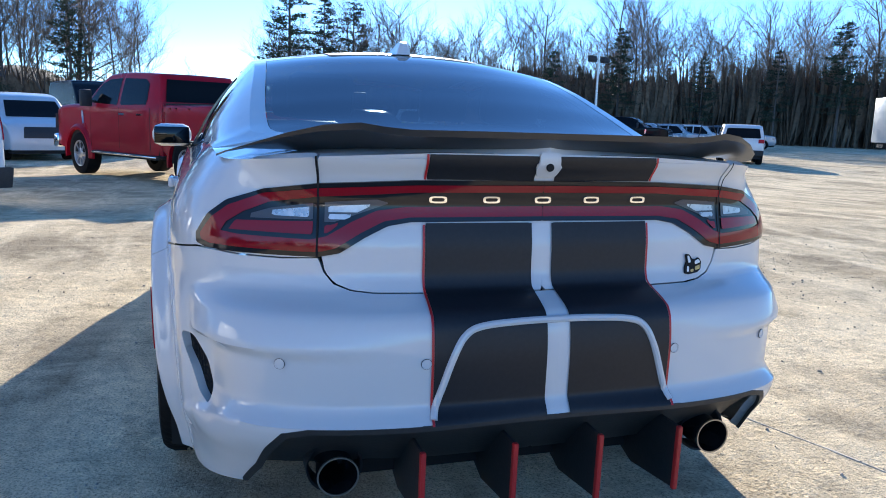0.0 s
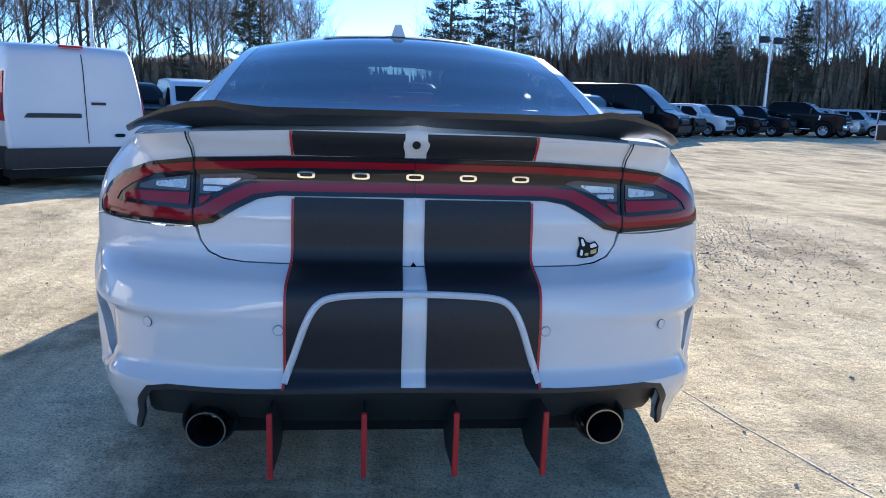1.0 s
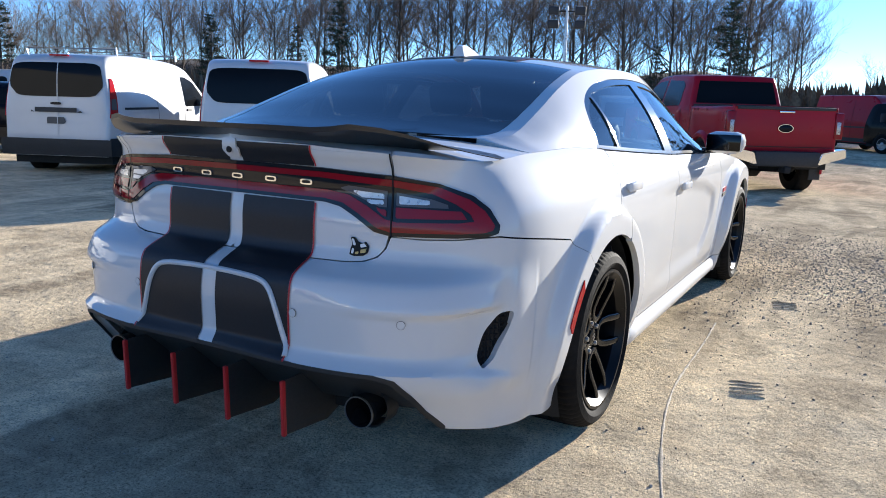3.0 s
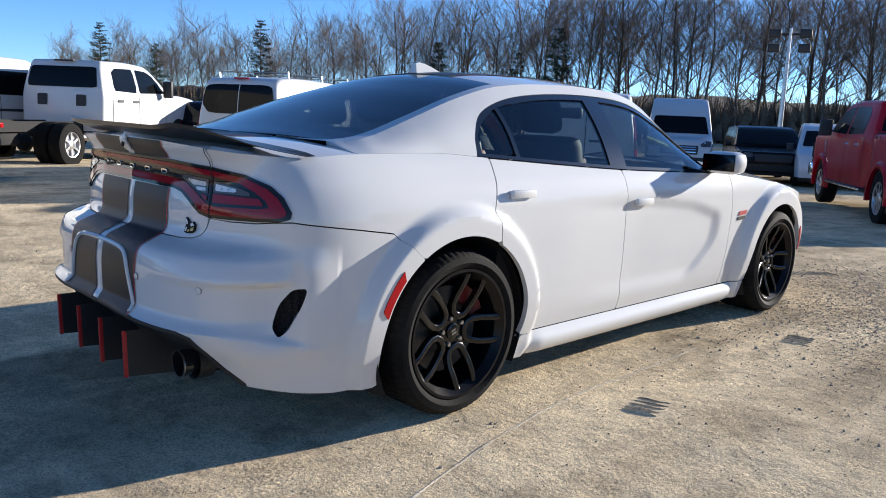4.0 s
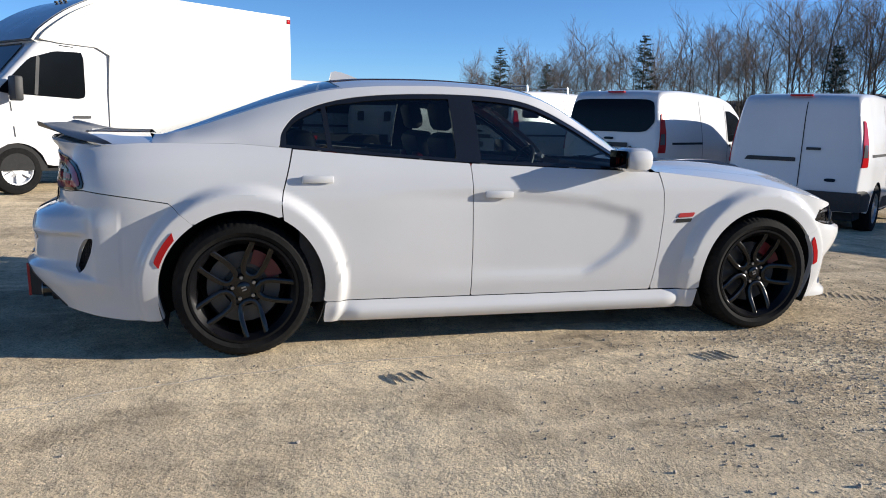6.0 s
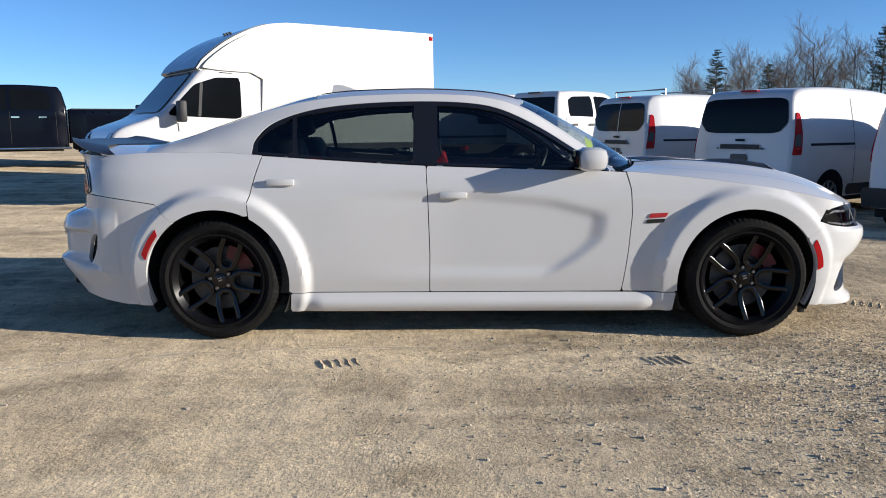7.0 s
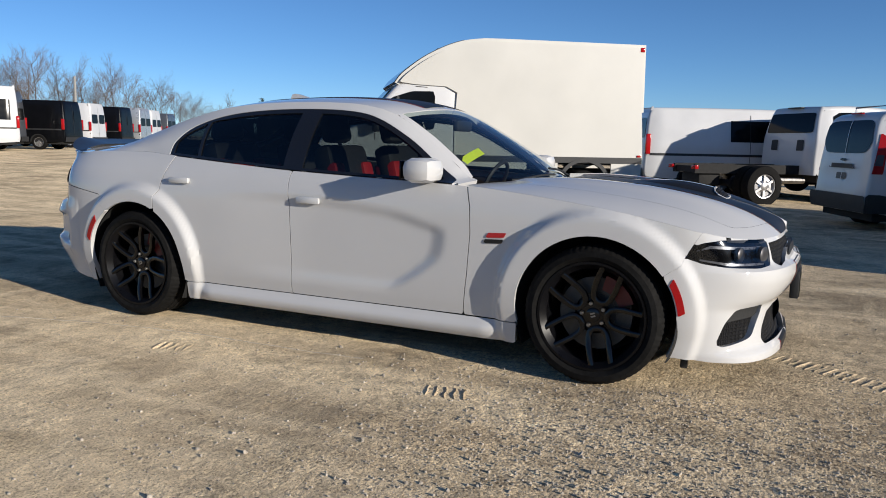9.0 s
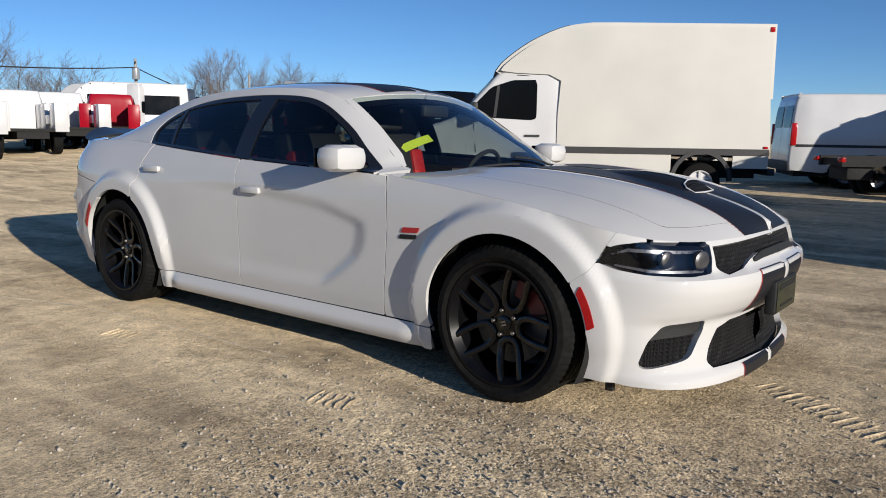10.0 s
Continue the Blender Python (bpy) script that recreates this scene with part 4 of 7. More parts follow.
part("valance", skin_bm([val], valance_face, 0.02, offset=-0.018, mirror=True, thick=0.05), M_BLACK, car, "black lower rear valance")
edge_lip = girth([('r', 0, 0.458), ('r', 0.60, 0.455), ('r', 0.652, 0.442), ('r', 0.690, 0.392), ('r', 0.725, 0.327), ('r', 0.782, 0.252), ('r', 0.765, 0.250), ('r', 0.710, 0.320), ('r', 0.675, 0.385), ('r', 0.64, 0.431), ('r', 0.59, 0.443), ('r', 0, 0.446)])
part("valance_edge", skin_bm([edge_lip], shell, 0.008, offset=0.002, mirror=True, thick=0.01), M_BLACK, car)
for fx in (-0.363, -0.125, 0.112, 0.347):
    f = part("diffuser_fin", prism_bm([(-2.655, 0.402), (-2.650, 0.225), (-2.44, 0.205), (-2.30, 0.26), (-2.30, 0.402)], 0.008, lambda u, v, w: (fx - 0.004 + w, u, v), 0.0015), M_BLACK, car, "black diffuser fin with red edge")
    part("fin_edge", prism_bm([(-2.664, 0.402), (-2.659, 0.222), (-2.645, 0.222), (-2.650, 0.402)], 0.014, lambda u, v, w: (fx - 0.007 + w, u, v), 0.002), M_RED, f, "red fin edge")
for ex in (-0.545, 0.545):
    t = part("tailpipe", lathe_bm([(0.038, -2.35), (0.042, -2.47), (0.047, -2.570), (0.048, -2.577), (0.045, -2.578), (0.042, -2.56), (0.040, -2.40), (0.0, -2.39)], 32, axis='Y'), M_GLOSSBLACK, car, "black steel tailpipe")
    t.matrix_basis = pose(ex, 0, 0.306) @ Matrix.Diagonal((1.08, 0.985, 1.05, 1))
    tr = part("pipe_rim", lathe_bm([(0.0485, -2.575), (0.0485, -2.581), (0.0450, -2.581), (0.0450, -2.575)], 32, closed=True, axis='Y'), M_STEEL, t)
    b = lathe_bm([(0.056, -2.46), (0.062, -2.52), (0.067, -2.525), (0.067, -2.46)], 28, axis='Y')
    part("pipe_collar", b, M_BLACK, car).matrix_basis = pose(ex, 0.035, 0.310) @ Matrix.Diagonal((1.08, 1, 1.05, 1))

# lip spoiler, lofted from sections
SPOILER = [(0.0, -2.33, 1.130, -2.568, 1.160), (0.2, -2.33, 1.130, -2.565, 1.160), (0.38, -2.325, 1.129, -2.556, 1.159), (0.445, -2.32, 1.128, -2.548, 1.164), (0.50, -2.31, 1.126, -2.535, 1.172), (0.58, -2.28, 1.121, -2.495, 1.164),
           (0.66, -2.24, 1.112, -2.44, 1.142), (0.74, -2.20, 1.101, -2.365, 1.112), (0.79, -2.165, 1.090, -2.29, 1.092), (0.815, -2.14, 1.078, -2.20, 1.077)]
bm = bmesh.new()
rows = []
for x, ly, lz, ty, tz in [(-a, *r) for a, *r in SPOILER[::-1][:-1]] + SPOILER:
    my, mz = (ly + ty) / 2, (lz + tz) / 2 - 0.006
    th = 1 - 0.85 * sstep(0.52, 0.81, abs(x))
    rows.append([bm.verts.new(p) for p in ((x, ly, lz - 0.004), (x, my, mz), (x, ty, tz), (x, ty + 0.004, tz - 0.016 * th), (x, ty + (ly - ty) * 0.35, tz - 0.042 * th), (x, ly - 0.02 * th, lz - 0.03 * th))])
for a, b in zip(rows, rows[1:]):
    for k in range(6):
        bm.faces.new((a[k], a[(k + 1) % 6], b[(k + 1) % 6], b[k]))
bm.faces.new(rows[0])
bm.faces.new(rows[-1][::-1])
bmesh.ops.recalc_face_normals(bm, faces=bm.faces)
part("spoiler", bm, M_SPOILER, car, "satin black lip spoiler", angle=50)

# door handles, side badge, side markers
for hy, hz in ((-1.150, 0.914), (-0.165, 0.836)):
    hx = shell(u_side(hy), hz)[0]
    d = doors[0] if hy < -0.5 else doors[1]
    for side, door in ((1, d[0]), (-1, d[1])):
        cup = round_poly([(u_side(hy) - 0.045, hz - 0.026), (u_side(hy) + 0.045, hz - 0.026), (u_side(hy) + 0.055, hz + 0.0), (u_side(hy) - 0.055, hz + 0.0)], 4, 0.35)
        b = skin_bm([cup], shell, 0.012, offset=0.001)
        part("handle_cup", b if side > 0 else mirrored(b), M_PAINT, door)
        b = bmesh.new()
        box_into(b, hx + 0.006, hx + 0.026, hy - 0.082, hy + 0.080, hz - 0.017, hz + 0.021, 0.0085)
        box_into(b, hx - 0.01, hx + 0.016, hy - 0.076, hy - 0.055, hz - 0.012, hz + 0.016, 0.005)
        box_into(b, hx - 0.01, hx + 0.016, hy + 0.05, hy + 0.072, hz - 0.012, hz + 0.016, 0.005)
        part("handle", b if side > 0 else mirrored(b), M_PAINT, door)
for q, m in (([(0.950, 0.702), (1.052, 0.708), (1.066, 0.733), (0.966, 0.728)], M_RED), ([(0.938, 0.672), (1.040, 0.677), (1.050, 0.698), (0.948, 0.694)], M_DARK)):
    pair("side_badge", skin_bm([[(u_side(a), b) for a, b in q]], shell, 0.008, offset=0.005, thick=0.004), m, car)
pair("side_marker", skin_bm([arch(WHEEL_Y[0], 0.452, 138, 160) + arch(WHEEL_Y[0], 0.420, 163, 141)], shell, 0.008, offset=0.004, thick=0.005), M_REFLECT, car, "red side marker")
pair("side_marker", skin_bm([arch(WHEEL_Y[1], 0.440, 31, 8) + arch(WHEEL_Y[1], 0.408, 6, 28)], shell, 0.008, offset=0.004, thick=0.005), M_REFLECT, car, "red side marker")

# arch liners and inner bodywork, black
for wy, r in ((WHEEL_Y[0], RR), (WHEEL_Y[1], RF)):
    b = lathe_bm([(r + 0.006, 0.955), (r + 0.014, 0.93), (r + 0.03, 0.55), (0.0, 0.55)], 40, arc=(-28, 208))
    pr = pair("arch_liner", b, M_DARK, car)
    for o in pr:
        o.matrix_basis = pose(0, wy, WHEEL_Z)
part("floor_pan", box_bm(-0.86, 0.86, -1.05, 1.08, 0.17, 0.23), M_DARK, car)
part("engine_bay", box_bm(-0.52, 0.52, 1.0, 2.25, 0.20, 0.72), M_DARK, car)
part("boot_floor", box_bm(-0.52, 0.52, -2.40, -1.0, 0.24, 0.95), M_DARK, car)
part("tail_inner", box_bm(-0.60, 0.60, -2.36, -2.02, 0.34, 1.00), M_DARK, car)
pair("door_inner", box_bm(0.80, 0.90, -1.24, 0.82, 0.26, 0.93), M_SEAT, car)

# door mirrors
bm = bmesh.new()
box_into(bm, 0.900, 1.118, 0.520, 0.690, 0.976, 1.106, 0.048)
m1 = pair("door_mirror", bm, M_PAINT, car, "white door mirror housing")
for k, o in enumerate(m1):
    sgn = 1 if k == 0 else -1
    a, b_ = sorted((sgn * 0.912, sgn * 1.106))
    part("mirror_glass", box_bm(a, b_, 0.512, 0.524, 0.994, 1.090, 0.004), M_MIRROR, o)
    a, b_ = sorted((sgn * 0.85, sgn * 0.97))
    part("mirror_arm", box_bm(a, b_, 0.56, 0.64, 0.975, 1.005, 0.01), M_BLACK, o)

# headlamps
lamp_body = pair("headlamp", skin_bm([lamp], shell, 0.014, offset=-0.030), M_GLOSSBLACK, car, "dark smoked headlamp")
for k, o in enumerate(lamp_body):
    b = skin_bm([lamp], shell, 0.02, offset=-0.002)
    part("lamp_cover", b if k == 0 else mirrored(b), M_LAMPGLASS, o)
    for x, y, z, r in ((0.66, 2.285, 0.682, 0.032), (0.78, 2.19, 0.688, 0.028)):
        l = part("projector", lathe_bm([(r * 1.25, -0.02), (r * 1.25, 0.0), (r, 0.004), (r * 0.7, 0.006), (0, 0.008)], 24, axis='Y'), M_LAMPGREY, o)
        l.matrix_basis = pose(x if k == 0 else -x, y, z, 0, 0, -22 if k == 0 else 22)
    strip = girth([('s', 1.985, 0.700), ('s', 2.07, 0.734), ('f', 0.64, 0.727), ('f', 0.64, 0.714), ('s', 2.07, 0.720)])
    b = skin_bm([strip], shell, 0.008, offset=-0.022)
    part("lamp_strip", b if k == 0 else mirrored(b), M_LAMPSILVER, o)
    strip = girth([('s', 2.02, 0.668), ('s', 2.16, 0.652), ('f', 0.655, 0.650), ('f', 0.655, 0.641), ('s', 2.15, 0.642), ('s', 2.02, 0.660)])
    b = skin_bm([strip], shell, 0.008, offset=-0.020)
    part("lamp_strip", b if k == 0 else mirrored(b), M_LAMPSILVER, o)
# bow between the upper grille and the bumper beam, with the stripes on it
bow = girth([('f', 0, 0.690), ('f', 0.22, 0.684), ('f', 0.31, 0.664), ('f', 0.31, 0.645), ('f', 0.22, 0.652), ('f', 0, 0.655)])
part("grille_bow", skin_bm([bow], shell, 0.014, offset=0.010, mirror=True, thick=0.02), M_BLACK, car)
# front plate carrier with an unlettered dealer plate
fy = shell(U_FRONT, 0.45)[1]
plate = part("plate_carrier", box_bm(-0.17, 0.17, fy + 0.01, fy + 0.055, 0.395, 0.545, 0.006), M_BLACK, car)
part("plate", box_bm(-0.152, 0.152, fy + 0.055, fy + 0.060, 0.402, 0.538, 0.002), M_PLATEF, plate, "dark plate with yellow-green panel")
for z0, z1, a in ((0.505, 0.53, 0.12), (0.425, 0.435, 0.10)):
    part("plate_bar", box_bm(-a, a, fy + 0.060, fy + 0.062, z0, z1), M_DARK, plate)
part("chin_flap", box_bm(0.735, 0.765, 1.94, 1.975, 0.095, 0.17, 0.004), M_BLACK, car)

# bonnet scoop: a low black-striped bulge with a white rim round its mesh mouth
def scoop(u, v):
    """u across, v from the nose end back."""
    y = 2.06 - 0.62 * v
    x = u * 0.150 * (1 - 0.25 * v)
    h = 0.042 * (1 - abs(u) ** 2.6) * sstep(-0.02, 0.13, v) * (1 - sstep(0.30, 1.0, v))
    return (x, y, smooth_interp(HOOD_Z, y) - 0.004 + h)


def scoop_patch(name, u0, u1, v0, v1, nu, nv, lift, material, parent, label=""):
    bm = bmesh.new()
    g = [[bm.verts.new(Vector(scoop(u0 + (u1 - u0) * i / nu, v0 + (v1 - v0) * j / nv)) + Vector((0, lift * 0.7, lift))) for j in range(nv + 1)] for i in range(nu + 1)]
    for i in range(nu):
        for j in range(nv):
            bm.faces.new((g[i][j], g[i + 1][j], g[i + 1][j + 1], g[i][j + 1]))
    for f in bm.faces:
        f.normal_update()
    if sum(f.normal.z for f in bm.faces) < 0:
        bmesh.ops.reverse_faces(bm, faces=bm.faces)
    return part(name, bm, material, parent, label, angle=60)


hs = scoop_patch("bonnet_scoop", -1, 1, 0, 1, 16, 20, 0.0, M_STRIPE, car, "black striped bonnet scoop with white rim")
scoop_patch("scoop_stripe", -0.2, 0.2, 0.14, 1.0, 4, 18, 0.003, M_PAINT, hs)
scoop_patch("scoop_mesh", -0.80, 0.80, 0.035, 0.125, 14, 4, 0.005, M_HEX, hs, "black scoop opening")
rimu = [(-0.84, 0.03), (-0.84, 0.10), (-0.70, 0.132), (-0.35, 0.142), (0.0, 0.145), (0.35, 0.142), (0.70, 0.132), (0.84, 0.10), (0.84, 0.03), (0.5, 0.018), (0, 0.015), (-0.5, 0.018), (-0.84, 0.03)]
part("scoop_rim", tube_bm([Vector(scoop(a, b)) + Vector((0, 0.004, 0.004)) for a, b in rimu], 0.0042, 6), M_PAINT, hs)

# roof fin, wipers
bm = bmesh.new()
fin = [(-0.76, 0.0), (-0.80, 0.014), (-0.85, 0.034), (-0.90, 0.050), (-0.94, 0.056), (-0.965, 0.050), (-0.975, 0.0)]
base = smooth_interp(SPINE_Z, -0.9)
lv = []
for sgn in (-1, 1):
    lv.append([bm.verts.new((sgn * 0.032 * (1 - h / 0.095), y, base - 0.004 + h)) for y, h in fin])
bm.faces.new(lv[0])
bm.faces.new(lv[1][::-1])
for k in range(len(fin)):
    bm.faces.new((lv[0][k], lv[1][k], lv[1][(k + 1) % len(fin)], lv[0][(k + 1) % len(fin)]))
bmesh.ops.recalc_face_normals(bm, faces=bm.faces)
part("roof_antenna", bm, M_PAINT, car, "white shark-fin antenna", angle=60)
for x0, x1 in ((-0.5, 0.05), (0.08, 0.55)):
    p = [(x0 + (x1 - x0) * k / 6, 1.045 - 0.16 * abs((x0 + (x1 - x0) * k / 6)) ** 1.6 - 0.05 * k / 6, 0) for k in range(7)]
    p = [(x, y, roof_at(y, roof_k(abs(x), y))[2] + 0.014) for x, y, _ in p]
    part("wiper", tube_bm(p, 0.007, 5), M_BLACK, car)

# cabin fittings
def seat(x, y, front=True):
    s = part("seat", box_bm(x - 0.24, x + 0.24, y - 0.22, y + 0.28, 0.42, 0.60, 0.06), M_SEAT, car, "black and red leather seat")
    b = box_bm(x - 0.24, x + 0.24, -0.07, 0.07, 0, 0.62, 0.05)
    part("backrest", b, M_SEAT, s).matrix_basis = pose(0, y - 0.20, 0.55, 14)
    for a in (-0.17, 0.17):
        c = box_bm(x + a - 0.065, x + a + 0.065, -0.092, 0.092, 0.06, 0.5, 0.03)
        part("bolster", c, M_SEATRED, s).matrix_basis = pose(0, y - 0.20, 0.55, 14)
    h = box_bm(x - 0.13, x + 0.13, -0.05, 0.05, 0.64, 0.82, 0.04)
    part("headrest", h, M_SEAT, s).matrix_basis = pose(0, y - 0.20, 0.55, 14)


seat(0.38, 0.02)
seat(-0.38, 0.02)
seat(0.40, -0.86)
seat(-0.40, -0.86)
part("dashboard", box_bm(-0.72, 0.72, 0.52, 0.98, 0.70, 0.925, 0.06), M_SEAT, car)
part("parcel_shelf", box_bm(-0.66, 0.66, -1.85, -1.25, 0.98, 1.03, 0.01), M_SEAT, car)
wheelm = lathe_bm([(0.175 + 0.014 * math.cos(a), 0.014 * math.sin(a)) for a in [2 * math.pi * k / 8 for k in range(8)]], 32, closed=True, axis='Y')
part("steering_wheel", wheelm, M_SEAT, car).matrix_basis = pose(-0.38, 0.46, 0.90, -25)
part("rear_view_mirror", box_bm(-0.12, 0.12, 0.36, 0.40, 1.26, 1.33, 0.015), M_BLACK, car)
bm = skin_bm([[(0.652, roof_k(0.630, 0.652)), (0.674, roof_k(0.420, 0.674)), (0.722, roof_k(0.432, 0.722)), (0.697, roof_k(0.642, 0.697))]], roof_at, 0.03, offset=-0.008, res_v=0.03)
part("windscreen_sticker", bm, M_YELLOW, car, "bright yellow-green sticker")
headl = [(y, 0.10) for y in ys] + [(0.26, 1.0), (-1.0, 1.0)]
part("headliner", skin_bm([headl], roof_at, 0.05, offset=-0.03, mirror=True), M_SEAT, car)

# -- wheels
def wheel(wx, wy, side):
    w = new("wheel")
    w.parent = car
    tagged(w, "black five-spoke alloy wheel with low-profile tyre")
    w.matrix_basis = pose(wx * side, wy, WHEEL_Z, 0, 0, 0 if side > 0 else 180)
    R, H = 0.352, 0.268
    prof = [(H, -0.012), (H + 0.012, 0.002), (0.300, 0.012), (0.325, 0.006), (0.338, -0.006), (0.345, -0.020)]
    for k in range(5):
        a = -0.030 - k * 0.05
        prof += [(R - 0.002 * (k in (0, 4)), a), (R, a - 0.038), (R - 0.008, a - 0.040), (R - 0.008, a - 0.048)]
    prof += [(R - 0.002, -0.285), (0.338, -0.298), (0.30, -0.305), (H, -0.285)]
    tb = lathe_bm(prof, 210)
    for v in tb.verts:
        r = math.hypot(v.co.y, v.co.z)
        slot = int(round(math.degrees(math.atan2(v.co.z, v.co.y)) / 360 * 210)) % 3
        if r > 0.337 and slot == 0 and (v.co.x > -0.10 or v.co.x < -0.22):
            k = (r - 0.0035) / r
            v.co.y, v.co.z = v.co.y * k, v.co.z * k
    tyre = part("tyre", tb, M_TYRE, w, "black low-profile tyre with cut tread blocks", angle=25)
    rimp = [(H + 0.006, -0.004), (H + 0.006, 0.004), (H - 0.006, 0.004), (H - 0.012, -0.004), (0.236, -0.03), (0.228, -0.10), (0.224, -0.25), (0.19, -0.26), (0.05, -0.2), (0.0, -0.2)]
    rim = part("rim", lathe_bm(rimp, 72), M_BARREL, w, "satin black rim", angle=30)
    for k in range(5):
        a0 = -4 + 72 * k
        sp = bmesh.new()
        # a loop of two bars joined by a round end by the hub
        half = [(0.262, 0.050), (0.20, 0.052), (0.15, 0.052), (0.108, 0.046), (0.082, 0.034), (0.070, 0.013)]
        path = half + [(r, -t) for r, t in half[::-1]]
        secs = []
        for i, (r, t) in enumerate(path):
            p0, p1 = path[max(i - 1, 0)], path[min(i + 1, len(path) - 1)]
            d = Vector((p1[0] - p0[0], p1[1] - p0[1])).normalized()
            n = Vector((-d.y, d.x))
            depth = -0.010 - 0.036 * sstep(0.25, 0.08, r)
            ww = 0.0130
            secs.append([sp.verts.new((x, r + n.x * o, t + n.y * o)) for x, o in ((depth - 0.030, -ww), (depth - 0.003, -ww), (depth, -ww * 0.6), (depth, ww * 0.6), (depth - 0.003, ww), (depth - 0.030, ww))])
        for s0, s1 in zip(secs, secs[1:]):
            for i in range(6):
                sp.faces.new((s0[i], s0[(i + 1) % 6], s1[(i + 1) % 6], s1[i]))
        sp.faces.new(secs[0][::-1])
        sp.faces.new(secs[-1])
        bmesh.ops.recalc_face_normals(sp, faces=sp.faces)
        bmesh.ops.transform(sp, matrix=pose(0, 0, 0, a0), verts=sp.verts)
        part("spoke", sp, M_RIM, rim, angle=40)
        nut = lathe_bm([(0.011, -0.075), (0.011, -0.050), (0.008, -0.044), (0.0, -0.044)], 10)
        bmesh.ops.transform(nut, matrix=pose(0, 0, 0, a0 + 36) @ pose(0, 0.058, 0), verts=nut.verts)
        part("wheel_nut", nut, M_STEEL, rim)
    part("hub_cap", lathe_bm([(0.072, -0.10), (0.070, -0.066), (0.062, -0.058), (0.036, -0.056), (0.034, -0.048), (0.028, -0.045), (0.0, -0.044)], 36), M_RIM, rim, angle=30)
    for z in (-0.007, 0.007):
        part("cap_mark", box_bm(-0.045, -0.0425, -0.012, 0.012, z - 0.004, z + 0.004, 0, pose(0, 0, 0, 0) @ pose(0, 0, 0, 20)), M_STEEL, rim)
    part("brake_disc", lathe_bm([(0.0, -0.12), (0.10, -0.12), (0.105, -0.105), (0.185, -0.105), (0.185, -0.135), (0.10, -0.135)], 48), M_DISC, w, "grey steel brake disc")
    cal = lathe_bm([(0.13, -0.075), (0.205, -0.075), (0.205, -0.16), (0.13, -0.16)], 14, closed=True, arc=(20, 75))
    part("caliper", cal, M_CALIPER, w, "red brake caliper")


for wy in WHEEL_Y:
    for side in (1, -1):
        wheel(0.985, wy, side)

# ---- other vehicles on the lot ----
V_WHITE = mat("white_van_paint", (0.58, 0.585, 0.59), 0.35, coat=0.6, stain=0.06, stain_scale=1.5, coat_rough=0.08)
V_BOX = mat("white_box_panel", (0.545, 0.535, 0.495), 0.45, coat=0.2, stain=0.07, stain_scale=1.0)
V_RED = mat("red_truck_paint", (0.30, 0.0025, 0.014), 0.3, coat=0.12, spec=0.2, stain=0.08, stain_scale=2.0)
V_NAVY = mat("dark_blue_paint", (0.0035, 0.005, 0.010), 0.2, coat=0.10, spec=0.10, stain=0.15, stain_scale=2.0)
V_BLACK = mat("black_vehicle_paint", (0.0045, 0.0048, 0.006), 0.2, coat=0.10, spec=0.10, stain=0.15, stain_scale=2.0)
V_GREY = mat("dark_grey_paint", (0.06, 0.065, 0.075), 0.3, coat=0.8, stain=0.1, stain_scale=2.0)
V_SILVER = mat("silver_paint", (0.38, 0.40, 0.42), 0.28, metal=0.4, coat=0.8, stain=0.06, stain_scale=2.0)
V_WINDOW = mat("tinted_window", (0.005, 0.006, 0.007), 0.05, spec=0.13, stain=0.2, stain_scale=1.2)
V_TRIM = mat("black_bumper_plastic", (0.025, 0.026, 0.028), 0.6, grain=0.2, grain_scale=40, stain=0.2, stain_scale=4)
V_RIM = mat("silver_wheel", (0.45, 0.45, 0.46), 0.3, metal=0.8, stain=0.2, stain_scale=8)
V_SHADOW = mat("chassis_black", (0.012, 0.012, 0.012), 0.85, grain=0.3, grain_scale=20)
V_SEAM = mat("panel_gap", (0.02, 0.02, 0.02), 0.9)
V_PLATE = mat("dark_plate", (0.05, 0.055, 0.06), 0.5)


def dense(points, step=0.05):
    out = []
    for p, q in zip(points, points[1:]):
        n = max(1, int(math.hypot(q[0] - p[0], q[1] - p[1]) / step))
        out += [(p[0] + (q[0] - p[0]) * k / n, p[1] + (q[1] - p[1]) * k / n) for k in range(n)]
    return out + [points[-1]]


